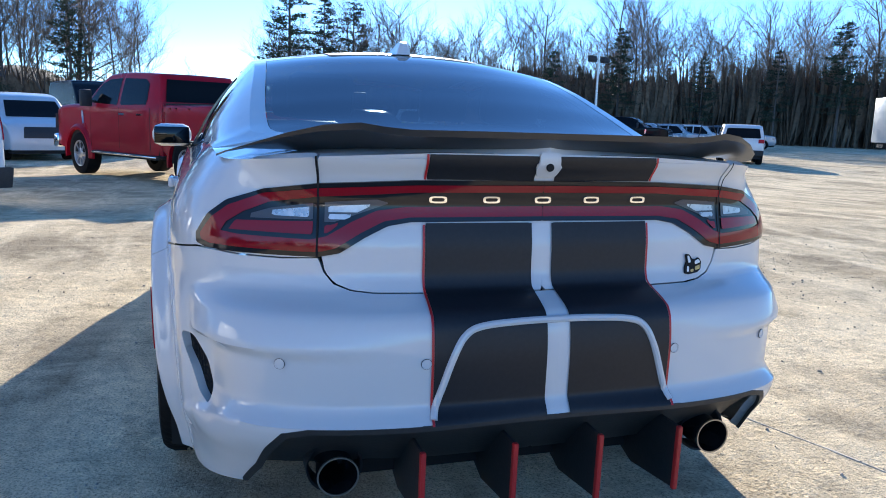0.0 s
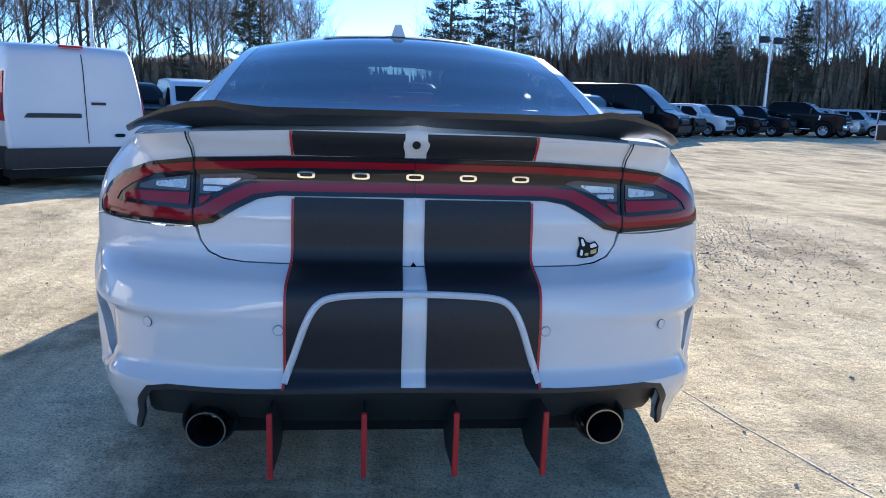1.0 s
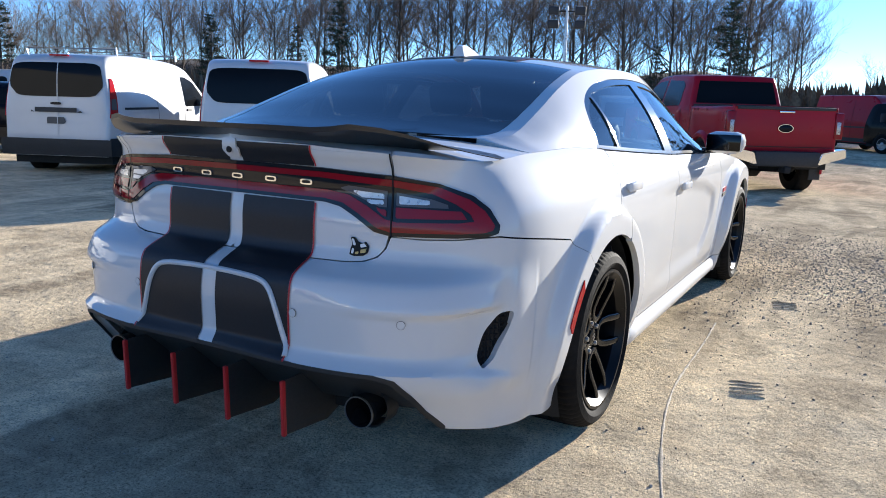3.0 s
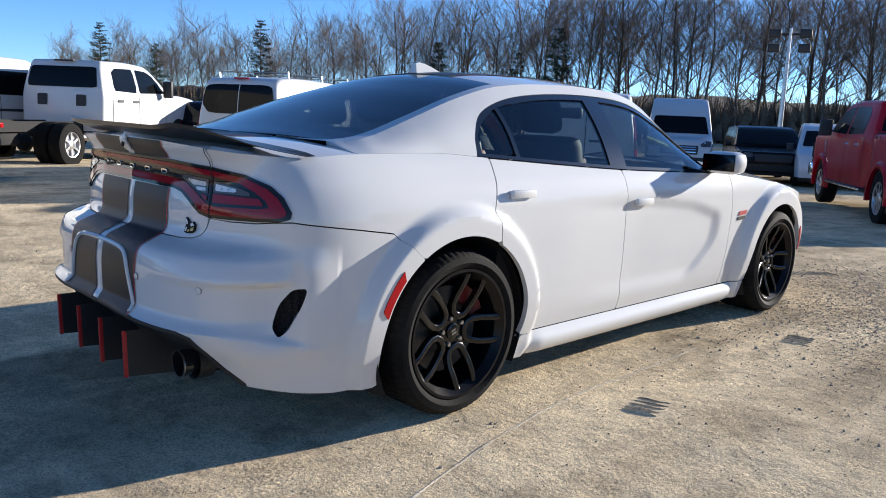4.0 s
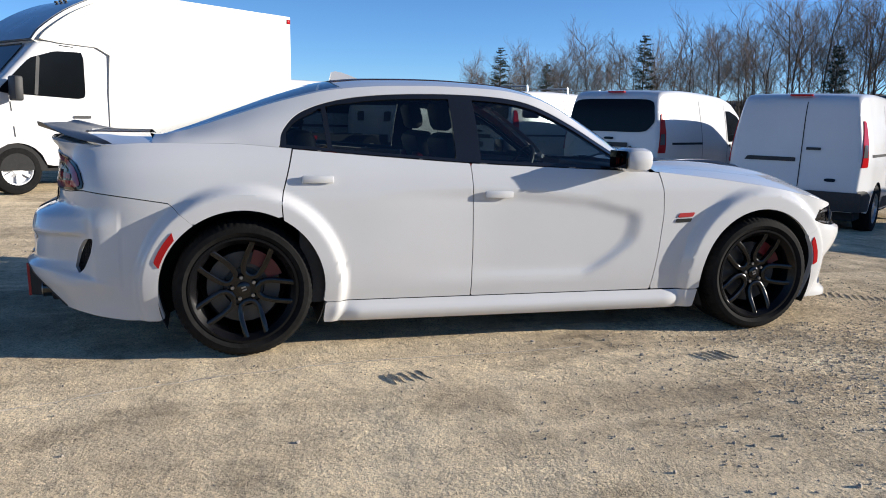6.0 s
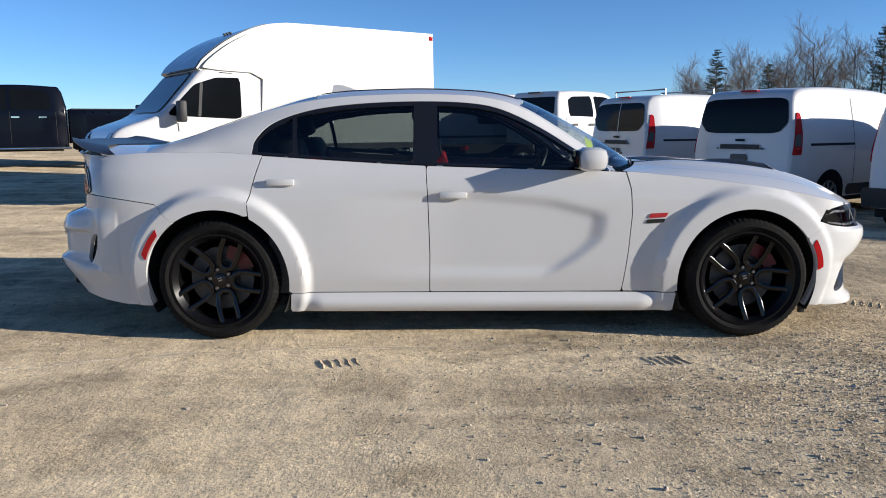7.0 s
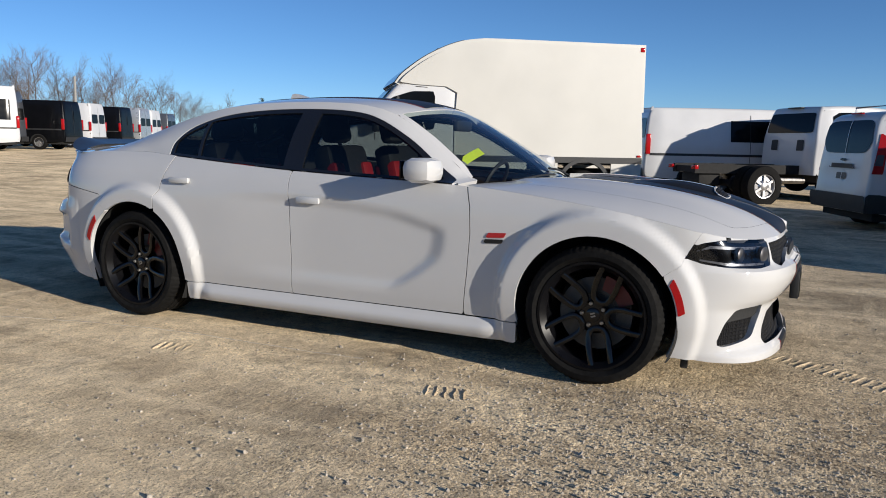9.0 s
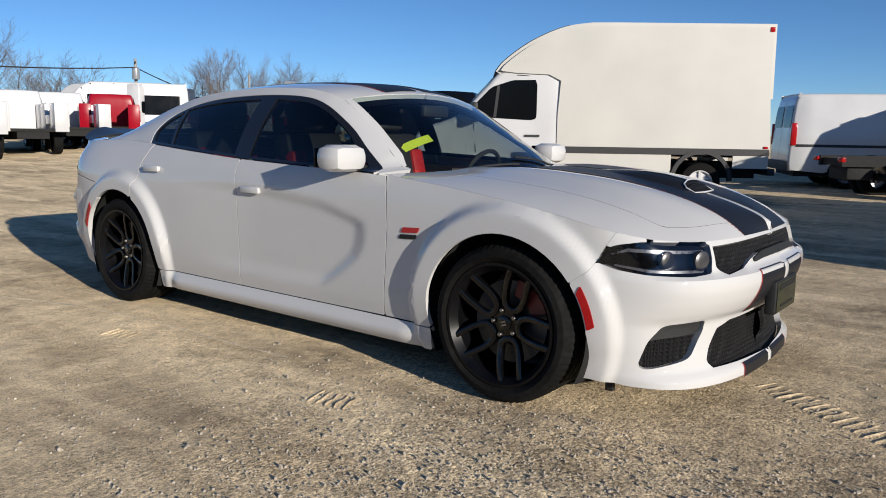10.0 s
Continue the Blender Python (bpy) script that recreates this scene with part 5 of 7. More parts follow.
class Coach:
    """A vehicle hull from its side outline (front at +y), its width and its wheel arches."""

    def __init__(self, root, outline, half, belt, tuck, wheels, wheel_r, paint, sill=0.32, rnd=0.07, smooth=True):
        self.root, self.half, self.belt, self.tuck, self.paint, self.rnd = root, half, belt, tuck, paint, rnd
        top = spline(outline, 5) if smooth else dense(outline, 0.15)
        self.top = top
        self.zmax = max(p[1] for p in top)
        self.y0, self.y1 = min(p[0] for p in top), max(p[0] for p in top)
        self.ymid = (self.y0 + self.y1) / 2
        low = []
        ra = wheel_r * 1.18
        for wy in sorted(wheels):
            low += [(wy - ra, sill)] + [(wy - ra * math.cos(math.pi * k / 10), max(sill, wheel_r + ra * math.sin(math.pi * k / 10) - 0.02)) for k in range(1, 10)] + [(wy + ra, sill)]
        inner = []
        n = len(top)
        for i, p in enumerate(top):
            a, b = top[max(i - 1, 0)], top[min(i + 1, n - 1)]
            t = Vector((b[0] - a[0], b[1] - a[1]))
            t.normalize()
            inner.append((p[0] + t.y * rnd, p[1] - t.x * rnd))
        # outline runs from the nose over the roof to the tail; inward is to its left
        cy, cz = self.ymid, 0.8
        if (Vector(inner[n // 2]) - Vector((cy, cz))).length > (Vector(top[n // 2]) - Vector((cy, cz))).length:
            inner = [(2 * p[0] - q[0], 2 * p[1] - q[1]) for p, q in zip(top, inner)]
        side_poly = inner + low
        bm = skin_bm([side_poly], lambda y, z: (self.x(z, y), y, z), 0.07, mirror=False)
        tw = mirrored(bm)
        me = bpy.data.meshes.new("tmp")
        tw.to_mesh(me)
        tw.free()
        bm.from_mesh(me)
        bpy.data.meshes.remove(me)
        rows = []
        for (py, pz), (iy, iz) in zip(top, inner):
            s = self.x(iz, iy)
            pts = []
            for k in range(5):
                a = math.pi / 2 * k / 4
                pts.append((-(s - rnd + rnd * math.cos(a)), iy + (py - iy) * math.sin(a), iz + (pz - iz) * math.sin(a)))
            mid = [(-(s - rnd) * (1 - 2 * k / 6), py + self.bow(py, -(1 - 2 * k / 6)), pz + 0.012 * (1 - (1 - 2 * k / 6) ** 2) * (pz > self.belt)) for k in range(1, 6)]
            pts = pts + mid + [(-x, y, z) for x, y, z in pts[::-1]]
            rows.append([bm.verts.new(p) for p in pts])
        for a, b in zip(rows, rows[1:]):
            for k in range(len(a) - 1):
                bm.faces.new((a[k], a[k + 1], b[k + 1], b[k]))
        bmesh.ops.remove_doubles(bm, verts=bm.verts, dist=0.003)
        bmesh.ops.recalc_face_normals(bm, faces=bm.faces)
        self.body = part("body", bm, paint, root, angle=40)
        part("chassis", box_bm(-half * 0.86, half * 0.86, self.y0 + 0.15, self.y1 - 0.15, sill - 0.08, sill + 0.25), V_SHADOW, root)
        for wy in wheels:
            for s in (-1, 1):
                part("arch_liner", box_bm(min(s * half * 0.55, s * (half - 0.03)), max(s * half * 0.55, s * (half - 0.03)), wy - ra, wy + ra, wheel_r, wheel_r + ra), V_SHADOW, root)

    def bow(self, y, f):
        return 0.0

    def x(self, z, y=0.0):
        t = min(1.0, max(0.0, (z - self.belt) / max(0.05, self.zmax - self.belt)))
        e = min(abs(y - self.y0), abs(self.y1 - y))
        return self.half - self.tuck * t ** 1.3 - 0.10 * max(0.0, 1 - e / 0.5) ** 2 - 0.03 * max(0, (0.55 - z) / 0.3)

    def side(self, name, poly, material, off=0.006, both=True, label="", thick=0.0, res=0.07):
        bm = skin_bm([poly], lambda y, z: (self.x(z, y), y, z), res, offset=off, thick=thick)
        if both:
            return pair(name, bm, material, self.root, label)
        return part(name, bm, material, self.root, label)

    def end_y(self, z, front):
        best = None
        for (a, b) in zip(self.top, self.top[1:]):
            if min(a[1], b[1]) <= z <= max(a[1], b[1]) and abs(a[1] - b[1]) > 1e-6:
                y = a[0] + (b[0] - a[0]) * (z - a[1]) / (b[1] - a[1])
                if best is None or (y > best if front else y < best):
                    best = y
        if best is None:
            best = self.y1 if front else self.y0
        return best

    def end(self, name, poly, material, front=False, off=0.006, label="", thick=0.0, mirror=False, res=0.06):
        sgn = 1 if front else -1

        def surf(x, z):
            return (x, self.end_y(z, front), z)
        if mirror:
            bm = skin_bm([poly], surf, res, offset=0)
            bmesh.ops.translate(bm, vec=(0, sgn * off, 0), verts=bm.verts)
            bmesh.ops.recalc_face_normals(bm, faces=bm.faces)
            return pair(name, bm, material, self.root, label)
        bm = skin_bm([poly], surf, res, offset=0)
        bmesh.ops.translate(bm, vec=(0, sgn * off, 0), verts=bm.verts)
        for f in bm.faces:
            f.normal_update()
        bad = sum(f.normal.y * sgn * f.calc_area() for f in bm.faces) < 0
        if bad:
            bmesh.ops.reverse_faces(bm, faces=bm.faces)
        return part(name, bm, material, self.root, label)


_wheel_cache = {}


def road_wheel(root, x, y, r, width, rim=None, spokes=8, flip=False, rim_r=0.62):
    """Tyre and rim; axis along x, face outward."""
    key = (round(r, 3), round(width, 3), rim.name if rim else "", spokes, rim_r)
    if key not in _wheel_cache:
        h = r * rim_r
        tb = lathe_bm([(h, -0.01), (h + 0.02, 0.01), (r * 0.86, 0.012), (r * 0.96, 0.0), (r, -0.03), (r, -width + 0.03), (r * 0.95, -width), (h, -width)], 36)
        rb = lathe_bm([(h + 0.004, -0.01), (h, 0.004), (h - 0.015, 0.0), (h - 0.03, -0.05), (h * 0.55, -0.045), (h * 0.4, -0.02), (h * 0.3, -0.005), (0, 0.0)], 36)
        for k in range(spokes):
            m = pose(0, 0, 0, 360 / spokes * k)
            box_into(rb, -0.045, -0.012, -0.022, 0.022, h * 0.28, h * 0.96, 0.0, m)
        a = part("tyre", tb, M_TYRE, root, angle=30)
        b = part("rim", rb, rim or V_RIM, root, angle=30)
        _wheel_cache[key] = (a.data, b.data)
        obs = (a, b)
    else:
        obs = tuple(new(n, d) for n, d in zip(("tyre", "rim"), _wheel_cache[key]))
    hub = new("wheel")
    hub.parent = root
    hub.matrix_basis = pose(x, y, r, 0, 0, 180 if x < 0 else 0)
    for o in obs:
        o.parent = hub
    return hub


def wheels_for(root, half, ys, r, width, rim=None, spokes=8, rim_r=0.62):
    for y in ys:
        for s in (-1, 1):
            road_wheel(root, s * (half - 0.02), y, r, width, rim, spokes, rim_r=rim_r)


def stand(x, y, heading, z=None):
    """A place on the lot; heading in degrees, counter-clockwise from +y."""
    return pose(x, y, ground_z(x, y) if z is None else z, 0, 0, heading)


def mirrors_for(c, y, z, size=(0.20, 0.10, 0.24), material=None):
    for s in (-1, 1):
        x0 = c.x(z, y)
        a, b = sorted((s * (x0 + 0.08), s * (x0 + 0.08 + size[0])))
        m = part("door_mirror", box_bm(a, b, y - size[1] / 2, y + size[1] / 2, z - size[2] / 2, z + size[2] / 2, 0.03), material or V_TRIM, c.root)
        a, b = sorted((s * (x0 - 0.02), s * (x0 + 0.12)))
        part("mirror_arm", box_bm(a, b, y - 0.03, y + 0.03, z - 0.08, z - 0.04), V_TRIM, m)


def line(points, w):
    """A thin band along points in a plane, as a polygon."""
    up, dn = [], []
    n = len(points)
    for i, p in enumerate(points):
        a, b = points[max(i - 1, 0)], points[min(i + 1, n - 1)]
        d = math.hypot(b[0] - a[0], b[1] - a[1]) or 1
        nx, nz = -(b[1] - a[1]) / d * w / 2, (b[0] - a[0]) / d * w / 2
        up.append((p[0] + nx, p[1] + nz))
        dn.append((p[0] - nx, p[1] - nz))
    return up + dn[::-1]


def small_van(label, m, windows=True, rack=False, paint=None, group="vans in the angled row"):
    root = thing("small_van", label, "van", group)
    out = [(2.16, 0.30), (2.21, 0.55), (2.15, 0.80), (1.98, 0.98), (1.50, 1.13), (1.15, 1.36), (0.78, 1.63), (0.52, 1.75), (0.0, 1.82), (-1.0, 1.85), (-1.75, 1.83), (-2.02, 1.77), (-2.12, 1.60), (-2.17, 1.2), (-2.20, 0.85), (-2.23, 0.55), (-2.20, 0.32)]
    c = Coach(root, out, 0.90, 0.95, 0.17, (-1.33, 1.33), 0.325, paint or V_WHITE, 0.28)
    c.side("side_window", [(1.32, 1.08), (0.80, 1.50), (0.50, 1.58), (0.32, 1.58), (0.32, 1.06)], V_WINDOW)
    c.side("sill_strip", [(0.9, 0.30), (0.9, 0.46), (-0.9, 0.46), (-0.9, 0.30)], V_TRIM)
    c.side("door_gap", line([(0.27, 0.34), (0.27, 1.70)], 0.012), V_SEAM, res=0.02)
    c.side("door_gap", line([(-0.75, 0.36), (-0.75, 1.72)], 0.012), V_SEAM, res=0.02)
    c.side("door_rail", line([(-0.75, 1.04), (-1.85, 1.04)], 0.035), V_SEAM, res=0.03)
    c.side("door_handle", [(0.36, 0.98), (0.55, 0.98), (0.55, 1.02), (0.36, 1.02)], V_TRIM, off=0.02, thick=0.02, res=0.03)
    c.end("windscreen", [(-0.66, 1.62), (0.66, 1.62), (0.74, 1.18), (-0.74, 1.18)], V_WINDOW, front=True, off=0.036)
    c.end("grille", [(-0.5, 0.62), (0.5, 0.62), (0.46, 0.92), (-0.46, 0.92)], V_TRIM, front=True, off=0.012)
    c.end("rear_bumper", [(-0.86, 0.30), (0.86, 0.30), (0.88, 0.58), (-0.88, 0.58)], V_TRIM, off=0.05)
    c.side("bumper_end", [(-2.22, 0.32), (-1.78, 0.32), (-1.80, 0.52), (-2.0, 0.60), (-2.22, 0.60)], V_TRIM, off=0.010)
    # tall tail lamps wrapped round the corners
    c.side("tail_lamp", [(-2.175, 0.90), (-2.035, 0.90), (-1.995, 1.20), (-2.00, 1.46), (-2.06, 1.50), (-2.12, 1.20)], M_REFLECT, off=0.014, thick=0.03, res=0.03, label="tall red tail lamp")
    c.side("lamp_clear", [(-2.150, 1.02), (-2.045, 1.02), (-2.025, 1.18), (-2.115, 1.18)], M_TAILCLEAR, off=0.019, res=0.03)
    part("stop_lamp", box_bm(-0.14, 0.14, -2.07, -2.0, 1.795, 1.822, 0.008), M_REFLECT, root)
    if windows:
        c.end("rear_window", round_poly([(-0.68, 1.70), (0.68, 1.70), (0.74, 1.36), (0.60, 1.20), (-0.60, 1.20), (-0.74, 1.36)], 3, 0.2), V_WINDOW, off=0.012)
        c.end("tailgate_grip", [(-0.42, 0.97), (0.42, 0.97), (0.34, 1.04), (-0.34, 1.04)], V_TRIM, off=0.03)
        c.end("plate", [(-0.15, 0.80), (0.15, 0.80), (0.15, 0.90), (-0.15, 0.90)], V_PLATE, off=0.014)
    else:
        c.end("door_gap", line([(0.10, 0.62), (0.10, 1.74)], 0.012), V_SEAM, off=0.008, res=0.02)
        c.end("door_handle", [(0.16, 1.10), (0.34, 1.10), (0.34, 1.135), (0.16, 1.135)], V_TRIM, off=0.03, res=0.03)
        c.end("tailgate_grip", [(-0.62, 0.94), (0.04, 0.94), (0.04, 0.995), (-0.58, 0.995)], V_TRIM, off=0.014, res=0.03)
    if rack:
        c.end("door_gap", line([(0.02, 0.62), (0.02, 1.74)], 0.014), V_WHITE, off=0.02, res=0.02)
        for y in (-1.7, -0.6, 0.35):
            part("roof_bar", tube_bm([(-0.72, y, 1.84), (-0.72, y, 1.93), (0.72, y, 1.93), (0.72, y, 1.84)], 0.018, 6), V_RIM, root)
    mirrors_for(c, 1.05, 1.12)
    c.end("badge", round_poly([(-0.09, 1.08), (0.09, 1.08), (0.09, 1.12), (-0.09, 1.12)], 3, 0.4) if windows else round_poly([(0.42, 0.70), (0.56, 0.70), (0.56, 0.745), (0.42, 0.745)], 3, 0.4), V_NAVY, off=0.022, res=0.02)
    wheels_for(root, 0.91, (-1.33, 1.33), 0.325, 0.21)
    root.matrix_basis = m
    return root


def big_van(label, m, paint, length=5.6, high=2.5, half=1.01, glazed=False, group="", windows_back=True, rear_glass=0.3):
    root = thing("van", label, "van", group)
    L = length / 2
    out = [(L - 0.05, 0.35), (L, 0.60), (L - 0.03, 0.95), (L - 0.18, 1.15), (L - 0.75, 1.32), (L - 1.25, 1.75), (L - 1.70, high - 0.30), (L - 2.1, high - 0.06), (L - 2.6, high), (-L + 0.4, high), (-L + 0.12, high - 0.06), (-L + 0.04, high - 0.4), (-L, 1.2), (-L - 0.03, 0.6), (-L, 0.38)]
    c = Coach(root, out, half, 1.1, 0.16, (-L + 1.2, L - 0.95), 0.35, paint, 0.34)
    c.side("side_window", [(L - 0.95, 1.28), (L - 1.45, 1.72), (L - 1.95, 1.78), (L - 1.95, 1.24)], V_WINDOW)
    if glazed:
        c.side("side_glass", [(L - 2.05, 1.28), (L - 2.05, 1.80 if high < 2.3 else 2.12), (-L + rear_glass, 1.80 if high < 2.3 else 2.12), (-L + rear_glass, 1.28)], V_WINDOW)
    c.side("sill_strip", [(L - 1.4, 0.36), (L - 1.4, 0.52), (-L + 1.65, 0.52), (-L + 1.65, 0.36)], V_TRIM)
    c.side("rub_strip", line([(L - 2.3, 0.95), (-L + 0.1, 0.95)], 0.06), V_TRIM, res=0.05)
    for y in (L - 2.0, L - 3.1):
        c.side("door_gap", line([(y, 0.40), (y, min(2.0, high - 0.15))], 0.014), V_SEAM, res=0.03)
    c.end("windscreen", [(-0.78, min(high - 0.38, 1.92)), (0.78, min(high - 0.38, 1.92)), (0.88, 1.38), (-0.88, 1.38)], V_WINDOW, front=True, off=0.036)
    c.end("grille", [(-0.55, 0.75), (0.55, 0.75), (0.58, 1.02), (-0.58, 1.02)], V_TRIM, front=True, off=0.014)
    for z in (0.82, 0.90, 0.97):
        c.end("grille_bar", [(-0.5, z - 0.012), (0.5, z - 0.012), (0.5, z + 0.012), (-0.5, z + 0.012)], M_CHROME, front=True, off=0.02, res=0.03)
    c.end("bumper", [(-0.96, 0.38), (0.96, 0.38), (0.96, 0.66), (-0.96, 0.66)], V_TRIM, front=True, off=0.02)
    c.end("headlamp", [(0.62, 0.98), (0.92, 1.0), (0.95, 1.16), (0.80, 1.18), (0.64, 1.08)], M_TAILCLEAR, front=True, off=0.014, mirror=True)
    c.end("rear_bumper", [(-0.96, 0.38), (0.96, 0.38), (0.96, 0.60), (-0.96, 0.60)], V_TRIM, off=0.05)
    c.end("door_gap", line([(0.0, 0.62), (0.0, high - 0.15)], 0.016), V_SEAM, off=0.01, res=0.03)
    if windows_back:
        for s in (0.08, -0.78):
            c.end("rear_window", round_poly([(s, 1.35), (s + 0.70, 1.35), (s + 0.68, 1.85), (s + 0.02, 1.85)], 3, 0.15), V_WINDOW, off=0.014)
    for s in (-1, 1):
        part("tail_lamp", box_bm(min(s * 0.90, s * 1.0), max(s * 0.90, s * 1.0), -L - 0.02, -L + 0.10, 0.95, 1.45, 0.02), M_REFLECT, root)
    mirrors_for(c, L - 1.15, 1.35, (0.22, 0.12, 0.34))
    wheels_for(root, half, (-L + 1.2, L - 0.95), 0.35, 0.24)
    root.matrix_basis = m
    return root


def pickup(label, m, paint, crew=True, group="", grille_mat=None):
    root = thing("pickup_truck", label, "pickup truck", group)
    out = [(3.10, 0.55), (3.16, 0.80), (3.12, 1.20), (2.98, 1.34), (2.3, 1.40), (1.72, 1.43), (1.30, 1.72), (0.98, 1.93), (0.70, 1.99), (0.0, 2.01), (-0.75, 1.98), (-0.98, 1.93), (-1.10, 1.55), (-1.13, 1.38)]
    cab_poly = out + [(-1.14, 0.52)]
    c = Coach(root, cab_poly, 1.0, 1.30, 0.20, (2.02,), 0.42, paint, 0.50)
    bed = Coach(root, [(-1.17, 0.60), (-1.17, 0.9), (-1.175, 1.36), (-1.25, 1.42), (-2.2, 1.425), (-3.05, 1.43), (-3.13, 1.38), (-3.15, 0.9), (-3.12, 0.58)], 1.0, 1.30, 0.02, (-2.05,), 0.42, paint, 0.52, rnd=0.05)
    part("bed_floor", box_bm(-0.88, 0.88, -3.02, -1.25, 1.38, 1.452), V_SHADOW, root)
    c.side("side_window", [(1.50, 1.44), (1.08, 1.80), (0.82, 1.88), (0.34, 1.90), (0.34, 1.40)], V_WINDOW)
    if crew:
        c.side("side_window", [(0.24, 1.40), (0.24, 1.90), (-0.55, 1.88), (-0.72, 1.80), (-0.76, 1.42)], V_WINDOW)
    for y in (1.45, 0.28, -0.85):
        c.side("door_gap", line([(y, 0.60), (y, 1.38)], 0.012), V_SEAM, res=0.03)
    for y in (0.05, -0.62) if crew else (0.42,):
        c.side("door_handle", [(y, 1.22), (y + 0.2, 1.22), (y + 0.2, 1.255), (y, 1.255)], M_CHROME, off=0.02, thick=0.02, res=0.03)
    c.side("wing_vent", [(1.72, 1.02), (1.80, 1.02), (1.84, 1.28), (1.74, 1.28)], M_CHROME, off=0.012, res=0.03)
    c.end("windscreen", [(-0.74, 1.90), (0.74, 1.90), (0.86, 1.47), (-0.86, 1.47)], V_WINDOW, front=True, off=0.036)
    c.end("rear_window", [(-0.80, 1.48), (0.80, 1.48), (0.72, 1.88), (-0.72, 1.88)], V_WINDOW, off=0.014)
    c.end("grille", [(-0.72, 0.86), (0.72, 0.86), (0.70, 1.22), (-0.70, 1.22)], V_TRIM, front=True, off=0.014)
    for z in (0.94, 1.04, 1.14):
        c.end("grille_bar", [(-0.68, z - 0.022), (0.68, z - 0.022), (0.68, z + 0.022), (-0.68, z + 0.022)], grille_mat or M_CHROME, front=True, off=0.024, res=0.03)
    c.end("headlamp", [(0.74, 0.86), (0.96, 0.88), (0.96, 1.20), (0.74, 1.22)], M_TAILCLEAR, front=True, off=0.018, mirror=True)
    part("front_bumper", box_bm(-1.0, 1.0, 3.02, 3.26, 0.50, 0.78, 0.05), M_CHROME, root, "chrome front bumper")
    bumper = part("rear_bumper", box_bm(-0.56, 0.56, -3.36, -3.14, 0.50, 0.74, 0.03), V_TRIM, root, "black step bumper with chrome ends")
    for s in (-1, 1):
        end = prism_bm([(0.50, 0.52), (0.58, 0.72), (0.98, 0.80), (1.0, 0.66)], 0.20, lambda u, v, w: (s * u, -3.36 + w, v), 0.012)
        part("bumper_end", end, M_CHROME, bumper)
    part("tailgate_seam", box_bm(-0.84, 0.84, -3.168, -3.160, 0.80, 0.812), V_SEAM, root)
    part("tailgate_cap", box_bm(-0.84, 0.84, -3.175, -3.06, 1.39, 1.440, 0.012), V_TRIM, root)
    part("tailgate_grip", box_bm(-0.13, 0.13, -3.182, -3.16, 1.345, 1.375, 0.006), M_CHROME, root)
    emblem = part("badge", lathe_bm([(0.0, -3.180), (0.085, -3.180), (0.098, -3.176), (0.100, -3.160)], 24, axis='Y'), V_NAVY, root)
    emblem.matrix_basis = pose(0, 0, 1.10) @ Matrix.Diagonal((1.25, 1, 0.62, 1))
    part("badge_rim", lathe_bm([(0.097, -3.182), (0.108, -3.182), (0.108, -3.160), (0.097, -3.160)], 24, closed=True, axis='Y'), M_CHROME, emblem)
    for s in (-1, 1):
        tl = part("tail_lamp", box_bm(min(s * 0.855, s * 1.005), max(s * 0.855, s * 1.005), -3.165, -3.05, 0.94, 1.36, 0.02), M_TAILRED, root, "dark red tail lamp")
        part("lamp_clear", box_bm(min(s * 0.885, s * 0.955), max(s * 0.885, s * 0.955), -3.172, -3.15, 1.02, 1.22, 0.01), M_LAMPSILVER, tl)
        a, b = sorted((s * 0.86, s * 1.06))
        board = part("running_board", box_bm(a, b, -1.2, 1.35, 0.46, 0.52, 0.02), V_TRIM, root)
        part("board_edge", box_bm(min(s * 1.055, s * 1.07), max(s * 1.055, s * 1.07), -1.18, 1.33, 0.475, 0.505, 0.004), M_CHROME, board)
        for wy in (-2.05, 2.02):
            fl = lathe_bm([(0.495, 0.95), (0.485, 1.045), (0.535, 1.050), (0.590, 1.005), (0.600, 0.96)], 24, arc=(-8, 188))
            part("wheel_flare", fl if s > 0 else mirrored(fl), paint, root).matrix_basis = pose(0, wy, 0.42)
        part("mud_flap", box_bm(min(s * 0.80, s * 1.0), max(s * 0.80, s * 1.0), -2.60, -2.58, 0.24, 0.60), V_TRIM, root)
    part("rear_axle", lathe_bm([(0.0, -0.9), (0.07, -0.9), (0.07, -0.2), (0.19, -0.08), (0.19, 0.08), (0.07, 0.2), (0.07, 0.9), (0, 0.9)], 16), V_SHADOW, root).matrix_basis = pose(0, -2.05, 0.42)
    spare = part("spare_wheel", lathe_bm([(0.16, -0.10), (0.36, -0.12), (0.40, -0.06), (0.40, 0.06), (0.36, 0.12), (0.16, 0.10)], 28, closed=True, axis='Z'), M_TYRE, root)
    spare.matrix_basis = pose(0, -2.78, 0.52)
    part("tow_hitch", box_bm(-0.05, 0.05, -3.40, -3.0, 0.40, 0.50, 0.008), V_SHADOW, root)
    mirrors_for(c, 1.30, 1.52, (0.24, 0.10, 0.32))
    wheels_for(root, 1.01, (-2.05, 2.02), 0.42, 0.28)
    root.matrix_basis = m
    return root


